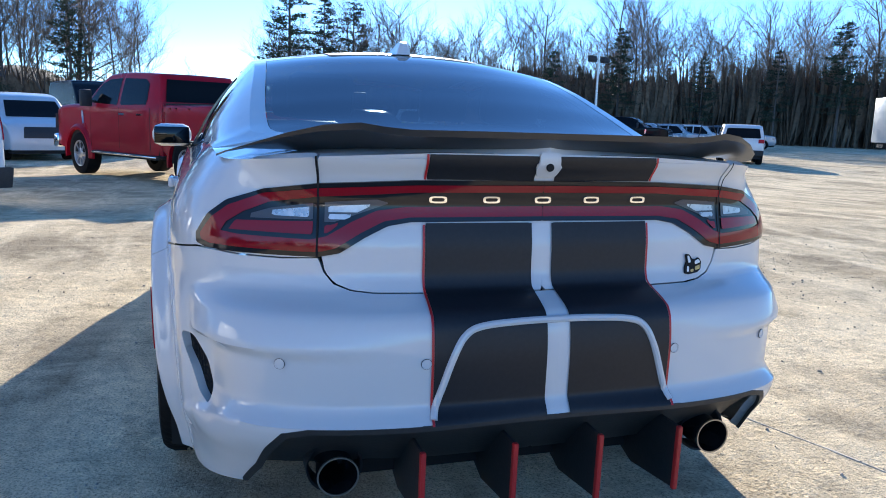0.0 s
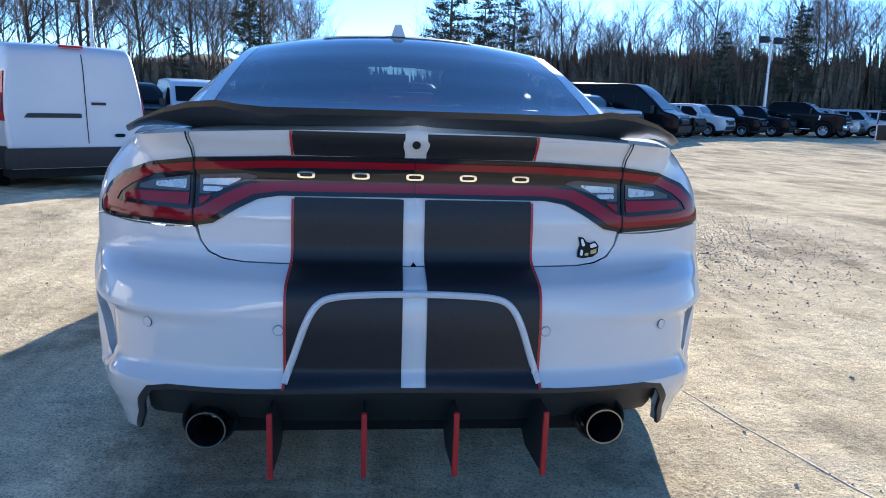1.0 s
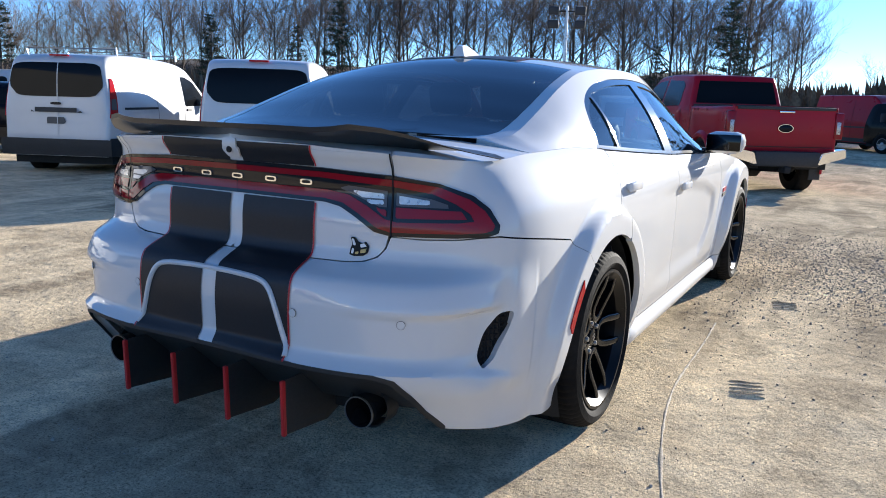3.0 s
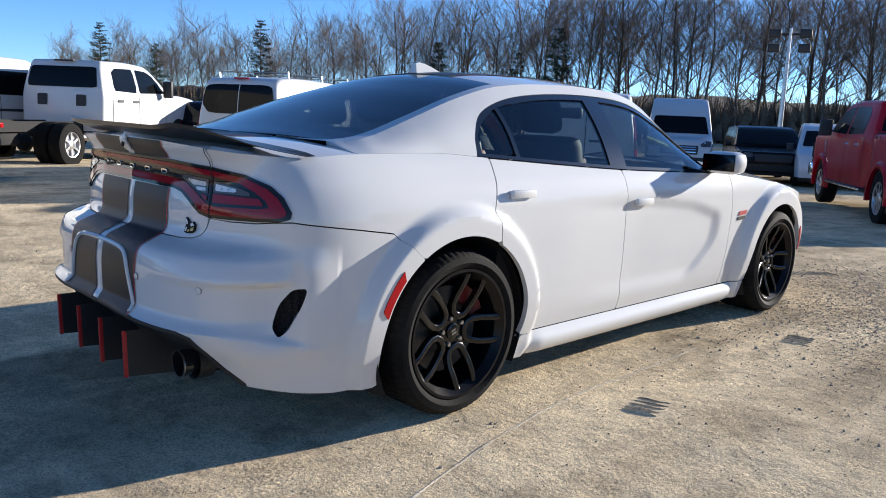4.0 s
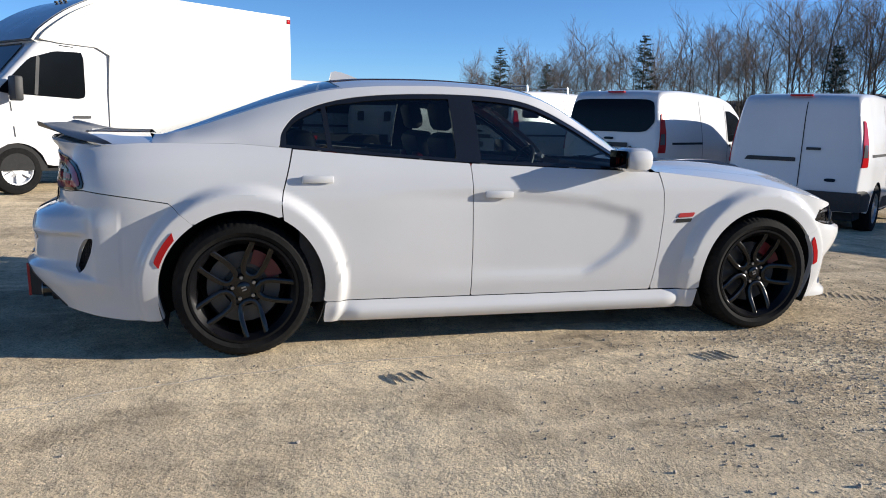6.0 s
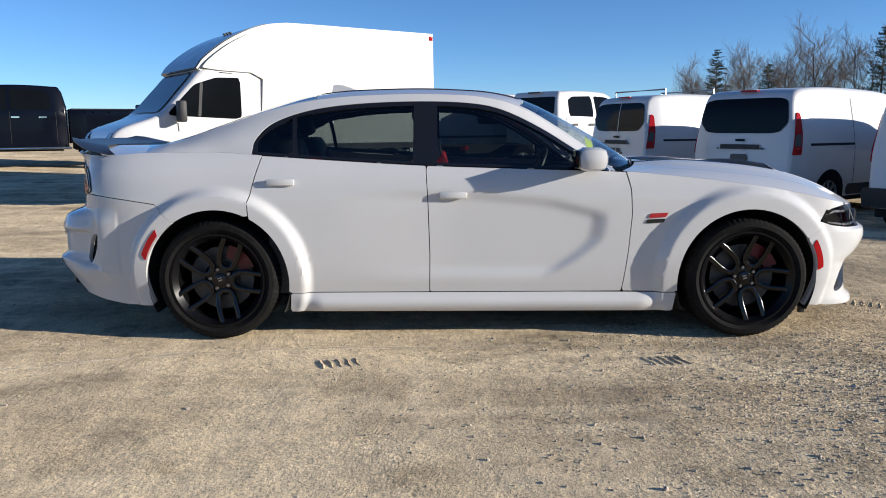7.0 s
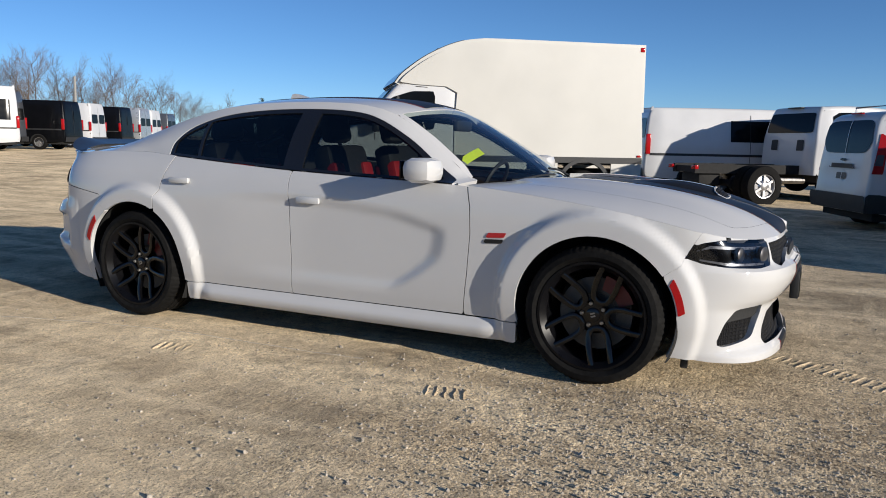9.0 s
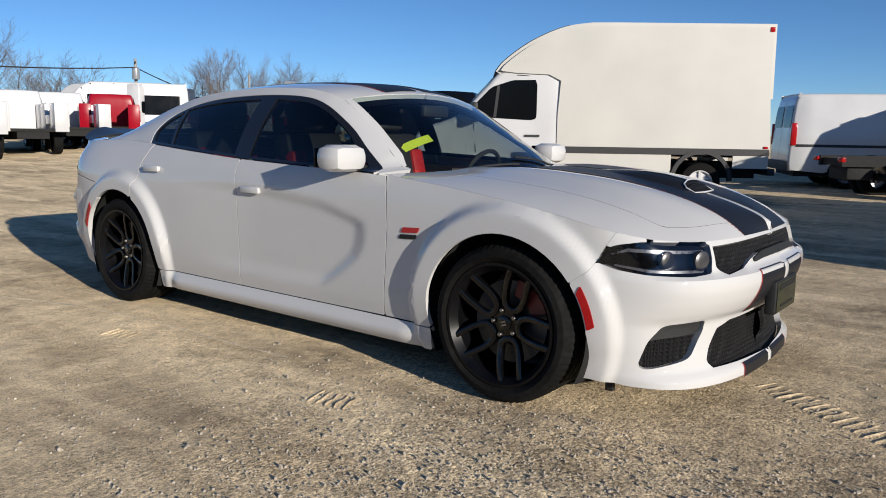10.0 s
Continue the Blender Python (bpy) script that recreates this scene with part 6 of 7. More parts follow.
def suv(label, m, paint, length=4.7, high=1.75, half=0.94, name="suv", category="car", group="", boxy=False):
    root = thing(name, label, category, group)
    L = length / 2
    hood = 1.08 if boxy else 1.02
    out = [(L - 0.06, 0.36), (L, 0.60), (L - 0.05, 0.90), (L - 0.2, hood - 0.06), (L - 1.05, hood + 0.04), (L - 1.25 if boxy else L - 1.15, hood + 0.12), (L - (1.6 if boxy else 1.85), high - 0.12), (L - (1.85 if boxy else 2.2), high - 0.02),
           (0, high), (-L + 0.75, high - 0.03), (-L + 0.30, high - 0.10), (-L + 0.12, high - 0.45), (-L + 0.02, 1.0), (-L, 0.65), (-L + 0.05, 0.40)]
    c = Coach(root, out, half, 1.0, 0.17, (-L + 0.95, L - 0.92), 0.36, paint, 0.33)
    y1, y2 = L - 1.5, -L + 0.55
    c.side("side_window", [(y1 + 0.1, 1.08), (y1 - 0.40, high - 0.14), (y1 - 0.95, high - 0.12), (y1 - 0.95, 1.05)], V_WINDOW)
    c.side("side_window", [(y1 - 1.03, 1.05), (y1 - 1.03, high - 0.12), (y1 - 1.85, high - 0.14), (y1 - 1.9, 1.05)], V_WINDOW)
    c.side("side_window", [(y1 - 1.97, 1.06), (y1 - 1.93, high - 0.15), (y2 - 0.02, high - 0.20), (y2 - 0.15, 1.10)], V_WINDOW)
    c.side("sill_strip", [(L - 1.35, 0.34), (L - 1.35, 0.46), (-L + 1.4, 0.46), (-L + 1.4, 0.34)], V_TRIM)
    c.end("windscreen", [(-0.62, high - 0.14), (0.62, high - 0.14), (0.76, hood + 0.14), (-0.76, hood + 0.14)], V_WINDOW, front=True, off=0.036)
    c.end("rear_window", [(-0.64, high - 0.16), (0.64, high - 0.16), (0.72, 1.12), (-0.72, 1.12)], V_WINDOW, off=0.012)
    c.end("grille", [(-0.5, 0.66), (0.5, 0.66), (0.55, 0.88), (-0.55, 0.88)], V_TRIM, front=True, off=0.014)
    c.end("bumper", [(-0.85, 0.38), (0.85, 0.38), (0.86, 0.58), (-0.86, 0.58)], V_TRIM, front=True, off=0.016)
    c.end("headlamp", [(0.56, 0.76), (0.86, 0.78), (0.86, 0.92), (0.58, 0.90)], M_TAILCLEAR, front=True, off=0.018, mirror=True)
    c.end("tail_lamp", [(0.62, 0.92), (0.86, 0.92), (0.86, 1.08), (0.62, 1.08)], M_REFLECT, off=0.016, mirror=True)
    c.end("rear_bumper", [(-0.85, 0.40), (0.85, 0.40), (0.86, 0.62), (-0.86, 0.62)], V_TRIM, off=0.03)
    mirrors_for(c, y1 + 0.05, 1.12, (0.18, 0.10, 0.15), paint)
    wheels_for(root, half, (-L + 0.95, L - 0.92), 0.36, 0.23)
    root.matrix_basis = m
    return root


def box_truck(m):
    """Cutaway van cab with a white moulded box over and behind it."""
    root = thing("box_truck", "white box truck with moulded body over a van cab", "truck")
    cab = [(3.07, 0.38), (3.13, 0.60), (3.10, 0.98), (2.95, 1.22), (2.34, 1.46), (1.90, 1.90), (1.60, 2.20), (1.2, 2.29), (0.6, 2.32), (0.3, 2.32), (0.28, 1.4), (0.27, 0.42)]
    c = Coach(root, cab, 1.068, 1.15, 0.03, (2.0,), 0.35, V_WHITE, 0.40)
    c.side("side_window", round_poly([(2.24, 1.44), (1.76, 1.94), (1.40, 2.06), (0.98, 2.07), (0.98, 1.38)], 3, 0.1), V_WINDOW)
    c.side("window_post", line([(1.70, 1.42), (1.64, 1.98)], 0.05), V_TRIM, off=0.012, res=0.03)
    c.side("door_gap", line([(0.84, 0.55), (0.84, 2.12), (1.40, 2.15)], 0.014), V_SEAM, res=0.03)
    c.side("door_gap", line([(2.0, 0.60), (2.06, 1.32)], 0.012), V_SEAM, res=0.03)
    c.side("door_handle", [(0.92, 1.10), (1.18, 1.10), (1.18, 1.14), (0.92, 1.14)], V_TRIM, off=0.02, res=0.03)
    c.side("rub_strip", [(1.4, 0.72), (1.4, 0.84), (0.3, 0.84), (0.3, 0.72)], V_TRIM, off=0.012)
    c.end("windscreen", [(-0.78, 2.16), (0.78, 2.16), (0.86, 1.50), (-0.86, 1.50)], V_WINDOW, front=True, off=0.036)
    c.end("grille", [(-0.52, 0.75), (0.52, 0.75), (0.56, 1.04), (-0.56, 1.04)], V_TRIM, front=True, off=0.014)
    c.end("headlamp", [(0.60, 0.95), (0.92, 1.0), (0.95, 1.16), (0.78, 1.18), (0.64, 1.08)], M_TAILCLEAR, front=True, off=0.014, mirror=True)
    c.end("bumper", [(-0.95, 0.40), (0.95, 0.40), (0.95, 0.66), (-0.95, 0.66)], V_TRIM, front=True, off=0.02)
    mirrors_for(c, 2.05, 1.50, (0.24, 0.12, 0.34))
    # box with a raked, rounded brow
    H = 3.04
    curve = spline([(1.70, 2.205), (1.56, 2.38), (1.20, 2.655), (0.80, 2.865), (0.44, 2.985), (0.08, 3.035)], 5)
    hull = [(0.80, 2.10), (1.35, 2.12), (1.60, 2.15)] + curve + [(-0.3, H), (-1.5, H), (-3.0, H), (-3.02, 1.8), (-3.02, 0.92), (0.62, 0.92), (0.62, 1.5), (0.64, 2.02)]
    bm = prism_bm(hull, 2.16, lambda u, v, w: (-1.08 + w, u, v))
    es = [e for e in bm.edges if abs(abs(e.verts[0].co.x) - 1.08) < 1e-4 and abs(abs(e.verts[1].co.x) - 1.08) < 1e-4 and (e.verts[0].co - e.verts[1].co).length > 1e-4 and e.verts[0].co.x * e.verts[1].co.x > 0 and e.verts[0].co.z > 1.0 and e.verts[1].co.z > 1.0]
    bmesh.ops.bevel(bm, geom=es, offset=0.060, segments=4, affect='EDGES')
    bmesh.ops.triangulate(bm, faces=[f for f in bm.faces if len(f.verts) > 4])
    part("box_body", bm, V_BOX, root, "white moulded cargo box", angle=25)
    crest = [(u + 0.010, v + 0.012) for u, v in curve[:-5]]
    brow = prism_bm(crest + [(u - 0.03, v - 0.03) for u, v in crest[::-1]], 1.96, lambda u, v, w: (-0.98 + w, u, v))
    part("brow_panel", brow, V_GREY, root, "dark tinted brow panel", angle=30)
    for x in (-0.15, 0.0, 0.15):
        part("marker_lamp", box_bm(x - 0.03, x + 0.03, 0.76, 0.80, 2.895, 2.925, 0.006), V_TRIM, root)
    for s in (-1, 1):
        a, b = sorted((s * 1.083, s * 1.095))
        part("lower_rail", box_bm(a, b, -3.0, 0.60, 0.84, 0.95), V_TRIM, root, "grey rub rail")
        part("side_skirt", box_bm(min(s * 1.05, s * 1.075), max(s * 1.05, s * 1.075), -1.35, 0.60, 0.52, 0.85), V_BOX, root)
        part("side_skirt", box_bm(min(s * 1.05, s * 1.075), max(s * 1.05, s * 1.075), -3.0, -2.40, 0.62, 0.85), V_BOX, root)
        fl = lathe_bm([(0.46, 1.02), (0.53, 1.02), (0.53, 1.11), (0.46, 1.11)], 20, closed=True, arc=(0, 180))
        f = part("wheel_flare", fl if s > 0 else mirrored(fl), V_TRIM, root)
        f.matrix_basis = pose(0, -1.87, 0.40)
        part("clearance_lamp", box_bm(min(s * 1.078, s * 1.092), max(s * 1.078, s * 1.092), -2.95, -2.87, 2.90, 2.98, 0.008), M_REFLECT, root)
        part("clearance_lamp", box_bm(min(s * 1.078, s * 1.10), max(s * 1.078, s * 1.10), -2.98, -2.90, 0.96, 1.0, 0.006), M_REFLECT, root)
        for k in (0, 1):
            road_wheel(root, s * (1.06 - 0.28 * k), -1.87, 0.355, 0.22, V_WHITE, 6)
        road_wheel(root, s * 1.03, 2.0, 0.355, 0.22, V_WHITE, 6)
    part("frame", box_bm(-0.45, 0.45, -3.0, 0.4, 0.42, 0.70), V_SHADOW, root)
    part("rear_bumper", box_bm(-1.0, 1.0, -3.16, -3.02, 0.50, 0.62, 0.02), V_TRIM, root)
    part("underfloor", box_bm(-1.0, 1.0, -3.0, 0.2, 0.80, 0.915), V_SHADOW, root)
    root.matrix_basis = m
    return root


def chassis_cab(m):
    root = thing("chassis_cab", "white crew-cab chassis truck with bare frame and twin rear wheels", "truck")
    out = [(3.05, 0.55), (3.10, 0.80), (3.05, 1.18), (2.90, 1.32), (2.2, 1.40), (1.70, 1.43), (1.28, 1.72), (0.96, 1.92), (0.68, 1.98), (0.0, 2.0), (-0.55, 1.98), (-0.74, 1.93), (-0.86, 1.5), (-0.90, 1.0), (-0.90, 0.62)]
    c = Coach(root, out, 0.98, 1.25, 0.20, (2.05,), 0.42, V_WHITE, 0.55)
    c.side("side_window", [(1.45, 1.43), (1.05, 1.78), (0.82, 1.86), (0.40, 1.88), (0.40, 1.40)], V_WINDOW)
    c.side("side_window", [(0.30, 1.40), (0.30, 1.88), (-0.35, 1.86), (-0.50, 1.78), (-0.54, 1.42)], V_WINDOW)
    for y in (1.45, 0.34, -0.62):
        c.side("door_gap", line([(y, 0.62), (y, 1.38)], 0.012), V_SEAM, res=0.03)
    for y in (0.10, -0.48):
        c.side("door_handle", [(y, 1.20), (y + 0.2, 1.20), (y + 0.2, 1.25), (y, 1.25)], V_TRIM, off=0.02, res=0.03)
    c.end("rear_window", round_poly([(-0.78, 1.46), (0.78, 1.46), (0.72, 1.86), (-0.72, 1.86)], 3, 0.08), V_WINDOW, off=0.014)
    c.end("cab_vent", [(0.32, 1.10), (0.54, 1.10), (0.54, 1.32), (0.32, 1.32)], V_TRIM, off=0.016, mirror=True)
    c.end("windscreen", [(-0.74, 1.88), (0.74, 1.88), (0.86, 1.47), (-0.86, 1.47)], V_WINDOW, front=True, off=0.036)
    c.end("grille", [(-0.7, 0.84), (0.7, 0.84), (0.68, 1.2), (-0.68, 1.2)], V_TRIM, front=True, off=0.014)
    part("stop_lamp", box_bm(-0.22, 0.22, -0.80, -0.70, 1.955, 1.985, 0.008), V_TRIM, root)
    for s in (-1, 1):
        part("frame_rail", box_bm(min(s * 0.38, s * 0.46), max(s * 0.38, s * 0.46), -3.3, 0.5, 0.62, 0.80), V_SHADOW, root)
        for k in (0, 1):
            road_wheel(root, s * (1.0 - 0.30 * k), -2.05, 0.40, 0.24, V_RIM, 6, rim_r=0.58)
        road_wheel(root, s * 0.96, 2.05, 0.40, 0.24, V_RIM, 6, rim_r=0.58)
        part("tail_lamp", box_bm(min(s * 0.40, s * 0.56), max(s * 0.40, s * 0.56), -3.36, -3.28, 0.70, 0.78, 0.01), M_REFLECT, root)
    for y in (-3.2, -2.6, -1.5, -1.0):
        part("crossmember", box_bm(-0.38, 0.38, y - 0.05, y + 0.05, 0.64, 0.76), V_SHADOW, root)
    part("rear_axle", lathe_bm([(0.0, -0.9), (0.07, -0.9), (0.07, -0.15), (0.17, -0.05), (0.17, 0.05), (0.07, 0.15), (0.07, 0.9), (0, 0.9)], 16), V_SHADOW, root).matrix_basis = pose(0, -2.05, 0.40)
    part("fuel_tank", box_bm(-0.36, 0.36, -3.15, -2.65, 0.38, 0.64, 0.05), V_SHADOW, root)
    part("exhaust", tube_bm([(0.62, -0.9, 0.50), (0.62, -1.5, 0.50), (0.85, -1.62, 0.48)], 0.06, 8), M_STEEL, root)
    mirrors_for(c, 1.32, 1.52, (0.22, 0.10, 0.36))
    root.matrix_basis = m
    return root


def step_van(m):
    root = thing("step_van", "dark walk-in delivery van with pale aluminium side", "van")
    out = [(2.95, 0.45), (3.0, 0.7), (2.98, 1.1), (2.75, 1.30), (2.52, 1.45), (2.40, 2.10), (2.42, 2.38), (2.3, 2.44), (-3.0, 2.44), (-3.05, 2.35), (-3.05, 0.6)]
    c = Coach(root, out, 1.05, 1.4, 0.02, (-1.7, 2.0), 0.40, V_NAVY, 0.45, rnd=0.05, smooth=False)
    c.side("side_panel", [(2.2, 1.45), (2.2, 2.34), (-2.9, 2.34), (-2.9, 0.75), (2.2, 0.75)], V_SILVER, off=0.012)
    c.side("door_opening", [(2.0, 0.70), (2.0, 2.2), (1.2, 2.2), (1.2, 0.70)], V_WINDOW, off=0.02)
    for k in (-1, 1):
        c.end("windscreen", [(0.04 * k, 2.06), (0.90 * k, 2.06), (0.93 * k, 1.54), (0.04 * k, 1.54)], V_WINDOW, front=True, off=0.036)
    c.end("headlamp", [(0.66, 0.95), (0.92, 0.95), (0.92, 1.12), (0.66, 1.12)], M_TAILCLEAR, front=True, off=0.03, mirror=True)
    c.end("grille", [(-0.5, 0.85), (0.5, 0.85), (0.5, 1.12), (-0.5, 1.12)], V_RIM, front=True, off=0.02)
    part("front_bumper", box_bm(-1.0, 1.0, 2.95, 3.15, 0.45, 0.68, 0.03), V_TRIM, root)
    mirrors_for(c, 2.45, 1.85, (0.14, 0.08, 0.42))
    wheels_for(root, 1.04, (-1.7, 2.0), 0.40, 0.26, V_RIM, 6)
    root.matrix_basis = m
    return root


# -- the angled row beyond the sedan
box_truck(stand(-9.32, -3.48, 215.5))
chassis_cab(stand(-15.3, 2.75, 37.0) @ Matrix.Diagonal((1.06, 1.06, 1.10, 1)))
small_van("white small cargo van with blank rear doors", stand(-5.04, 7.41, 36.0), windows=False)
small_van("white small van with dark tailgate window", stand(-7.24, 5.96, 33.0), windows=True)
small_van("white small cargo van with roof rack", stand(-9.85, 4.95, 24.0), windows=True, rack=True)
big_van("white full-size passenger van", stand(-17.0, 0.9, 27.0), V_WHITE, 5.7, 2.10, 1.0, group="vans in the angled row", glazed=True, rear_glass=2.1)
pickup("red heavy-duty crew-cab pickup truck", stand(-1.37, 12.85, 32.5) @ Matrix.Diagonal((1.02, 1.02, 1.07, 1)), V_RED)
pickup("dark blue crew-cab pickup truck", stand(-16.05, -11.85, 208.0) @ Matrix.Diagonal((1.08, 0.96, 1.10, 1)), V_NAVY)
step_van(stand(-12.3, 17.5, 208.0))
big_van("white high-roof van facing the lot", stand(-10.45, 20.4, 211.0), V_WHITE, 5.6, 2.5)
suv("dark minivan parked facing the lot", stand(-7.9, 21.3, 212.0), V_BLACK, 5.1, 1.70, 0.99, "minivan", "minivan")
small_van("white small van facing the lot beside the red truck", stand(-5.7, 20.9, 203.0))
big_van("dark high-roof camper van", stand(-4.2, 24.5, 200.0), V_NAVY, 5.9, 2.35)

# -- far row ahead, noses towards the lot
FAR = "vehicles in the far row"
suv("black full-size sport utility vehicle", stand(3.8, 29.2, 230), V_BLACK, 5.4, 1.92, 1.02, "suv", "car", FAR, True)
suv("dark blue minivan in the far row", stand(6.2, 29.2, 228), V_NAVY, 5.1, 1.77, 0.99, "minivan", "minivan", FAR)
pickup("white regular pickup truck", stand(8.9, 29.6, 224) @ Matrix.Scale(0.95, 4), V_WHITE, True, FAR)
big_van("black full-size van in the far row", stand(11.7, 31.0, 230), V_BLACK, 5.9, 2.45, 1.02, group=FAR)
for k, (kind, x, y, col) in enumerate((("s", 14.6, 34.0, V_BLACK), ("s", 17.2, 36.2, V_WHITE), ("s", 19.6, 37.3, V_BLACK), ("s", 22.0, 38.6, V_NAVY), ("p", 24.9, 39.8, V_BLACK), ("s", 27.6, 40.8, V_SILVER),
                                       ("s", 30.3, 41.8, V_SILVER), ("s", 33.0, 42.8, V_WHITE), ("s", 35.8, 43.8, V_GREY), ("s", 38.6, 44.8, V_SILVER))):
    word = {V_BLACK: "black", V_WHITE: "white", V_NAVY: "dark blue", V_SILVER: "silver", V_GREY: "dark grey"}[col]
    if kind == "s":
        suv(word + " compact sport utility vehicle in a row", stand(x, y, 228), col, 4.35, 1.68, 0.91, "suv", "car", FAR, True)
    else:
        pickup(word + " crew-cab pickup truck in a row", stand(x, y, 228), col, True, FAR)
ajar = suv("white compact sport utility vehicle with door ajar", stand(22.3, 24.9, -35), V_WHITE, 4.25, 1.69, 0.91, "suv", "car", "", True)
hung = part("open_door", box_bm(-0.03, 0.03, -1.0, 0.0, 0.36, 1.05, 0.02), V_WHITE, ajar, "white front door standing open")
hung.matrix_basis = pose(-0.90, 0.55, 0, 0, 0, -62)
part("door_card", box_bm(0.03, 0.045, -0.96, -0.04, 0.40, 1.02, 0.01), V_TRIM, hung)
part("door_window_frame", tube_bm([(0, -0.98, 1.04), (0, -0.88, 1.58), (0, -0.30, 1.60), (0, -0.02, 1.06)], 0.025, 6), V_TRIM, hung)
suv("dark blue sport utility vehicle between the white trucks", stand(-16.3, 7.6, 25), V_NAVY, 4.7, 1.62, 0.93, "suv", "car", "")
big_van("white cargo van beyond the white trucks", stand(-22.5, 10.5, 60), V_WHITE, 5.6, 2.05, 1.0, group="vans in the angled row")
big_van("red van behind the far row", stand(1.6, 31.5, 220), V_RED, 5.6, 2.2, 1.0, group=FAR)

# -- rows behind, over the sedan's tail
BACK = "vans in the back row"
for x, y, col, word, h in ((-14.5, -30.7, V_WHITE, "white", 2.6), (-17.2, -32.0, V_GREY, "dark grey", 2.6), (-20.4, -32.2, V_BLACK, "black", 2.3), (-25.4, -36.3, V_WHITE, "white", 2.45), (-28.6, -37.6, V_BLACK, "black", 2.4), (-32.0, -39.6, V_SILVER, "silver", 2.5), (-35.5, -42.2, V_WHITE, "white", 2.5), (-38.8, -44.0, V_GREY, "dark grey", 2.4)):
    big_van(word + " high-roof cargo van in a row", stand(x, y, 205), col, 5.6, h, 1.0, group=BACK)
big_van("white passenger van with dark window band", stand(-14.6, -29.4, 241), V_WHITE, 6.2, 2.65, 1.02, glazed=True)


def service_body(label, m, paint):
    root = thing("service_truck", label, "truck", "service trucks")
    c = Coach(root, [(3.0, 0.5), (3.05, 0.8), (3.0, 1.2), (2.2, 1.4), (1.7, 1.45), (1.0, 1.95), (0.6, 2.0), (0.3, 1.98), (0.28, 0.6)], 0.98, 1.3, 0.15, (2.0,), 0.40, paint, 0.5)
    c.side("side_window", [(1.45, 1.45), (1.0, 1.82), (0.45, 1.88), (0.45, 1.42)], V_WINDOW)
    c.end("windscreen", [(-0.74, 1.88), (0.74, 1.88), (0.86, 1.47), (-0.86, 1.47)], V_WINDOW, front=True, off=0.036)
    for s in (-1, 1):
        for k in range(4):
            y0 = 0.15 - 0.78 * k
            hi = 1.62 if k != 2 else 1.25
            part("locker", box_bm(min(s * 0.62, s * 1.03), max(s * 0.62, s * 1.03), y0 - 0.74, y0, 0.72 if k != 2 else 0.95, hi, 0.015), paint, root)
            part("latch", box_bm(min(s * 1.03, s * 1.04), max(s * 1.03, s * 1.04), y0 - 0.40, y0 - 0.34, 1.1, 1.16), V_TRIM, root)
    part("bed_floor", box_bm(-0.62, 0.62, -2.95, 0.15, 0.72, 0.80), V_SHADOW, root)
    part("frame", box_bm(-0.45, 0.45, -2.9, 0.4, 0.5, 0.72), V_SHADOW, root)
    wheels_for(root, 0.99, (-1.8, 2.0), 0.40, 0.26)
    root.matrix_basis = m


service_body("white service body truck with lockers", stand(-5.6, -22.4, 165), V_WHITE)
service_body("white service body truck with side lockers", stand(-8.2, -24.2, 165), V_WHITE)
service_body("white service body truck behind the lockers", stand(-10.6, -26.0, 165), V_WHITE)
service_body("red service body truck with lockers", stand(-12.9, -26.6, 150), V_RED)

# trailer at the far side of the lot
def trailer(m):
    root = thing("trailer", "white corrugated box trailer by the trees", "trailer")
    part("box_body", box_bm(-1.25, 1.25, -4.5, 4.5, 1.0, 3.4, 0.03), V_BOX, root)
    for k in range(18):
        for s in (-1, 1):
            part("rib", box_bm(min(s * 1.25, s * 1.275), max(s * 1.25, s * 1.275), -4.4 + 0.5 * k, -4.32 + 0.5 * k, 1.02, 3.36), V_BOX, root)
    part("frame", box_bm(-0.5, 0.5, -4.4, 4.4, 0.75, 1.0), V_SHADOW, root)
    wheels_for(root, 1.2, (-3.4, -2.3), 0.48, 0.28)
    part("landing_leg", box_bm(-0.6, -0.5, 3.0, 3.1, 0.0, 0.8), V_SHADOW, root)
    part("landing_leg", box_bm(0.5, 0.6, 3.0, 3.1, 0.0, 0.8), V_SHADOW, root)
    root.matrix_basis = m


trailer(stand(38.0, 26.3, 60))


# flood light masts and power pole
def mast(x, y, h, n=2):
    root = thing("light_mast", "tall galvanised mast with flood lights", "light pole", "light masts")
    part("pole", lathe_bm([(0.16, 0.0), (0.11, h * 0.5), (0.07, h)], 12, axis='Z'), V_RIM, root)
    part("crossbar", tube_bm([(-0.9, 0, h - 0.3), (0.9, 0, h - 0.3)], 0.05, 6), V_TRIM, root)
    for k in (-0.75, 0.75):
        for z in (0.0, 0.75)[:n]:
            part("flood_lamp", box_bm(k - 0.3, k + 0.3, -0.2, 0.2, h - 0.5 - z, h - 0.05 - z, 0.04, pose(0, 0, 0, 0)), V_TRIM, root)
    root.matrix_basis = pose(x, y, ground_z(x, y), 0, 0, 25)


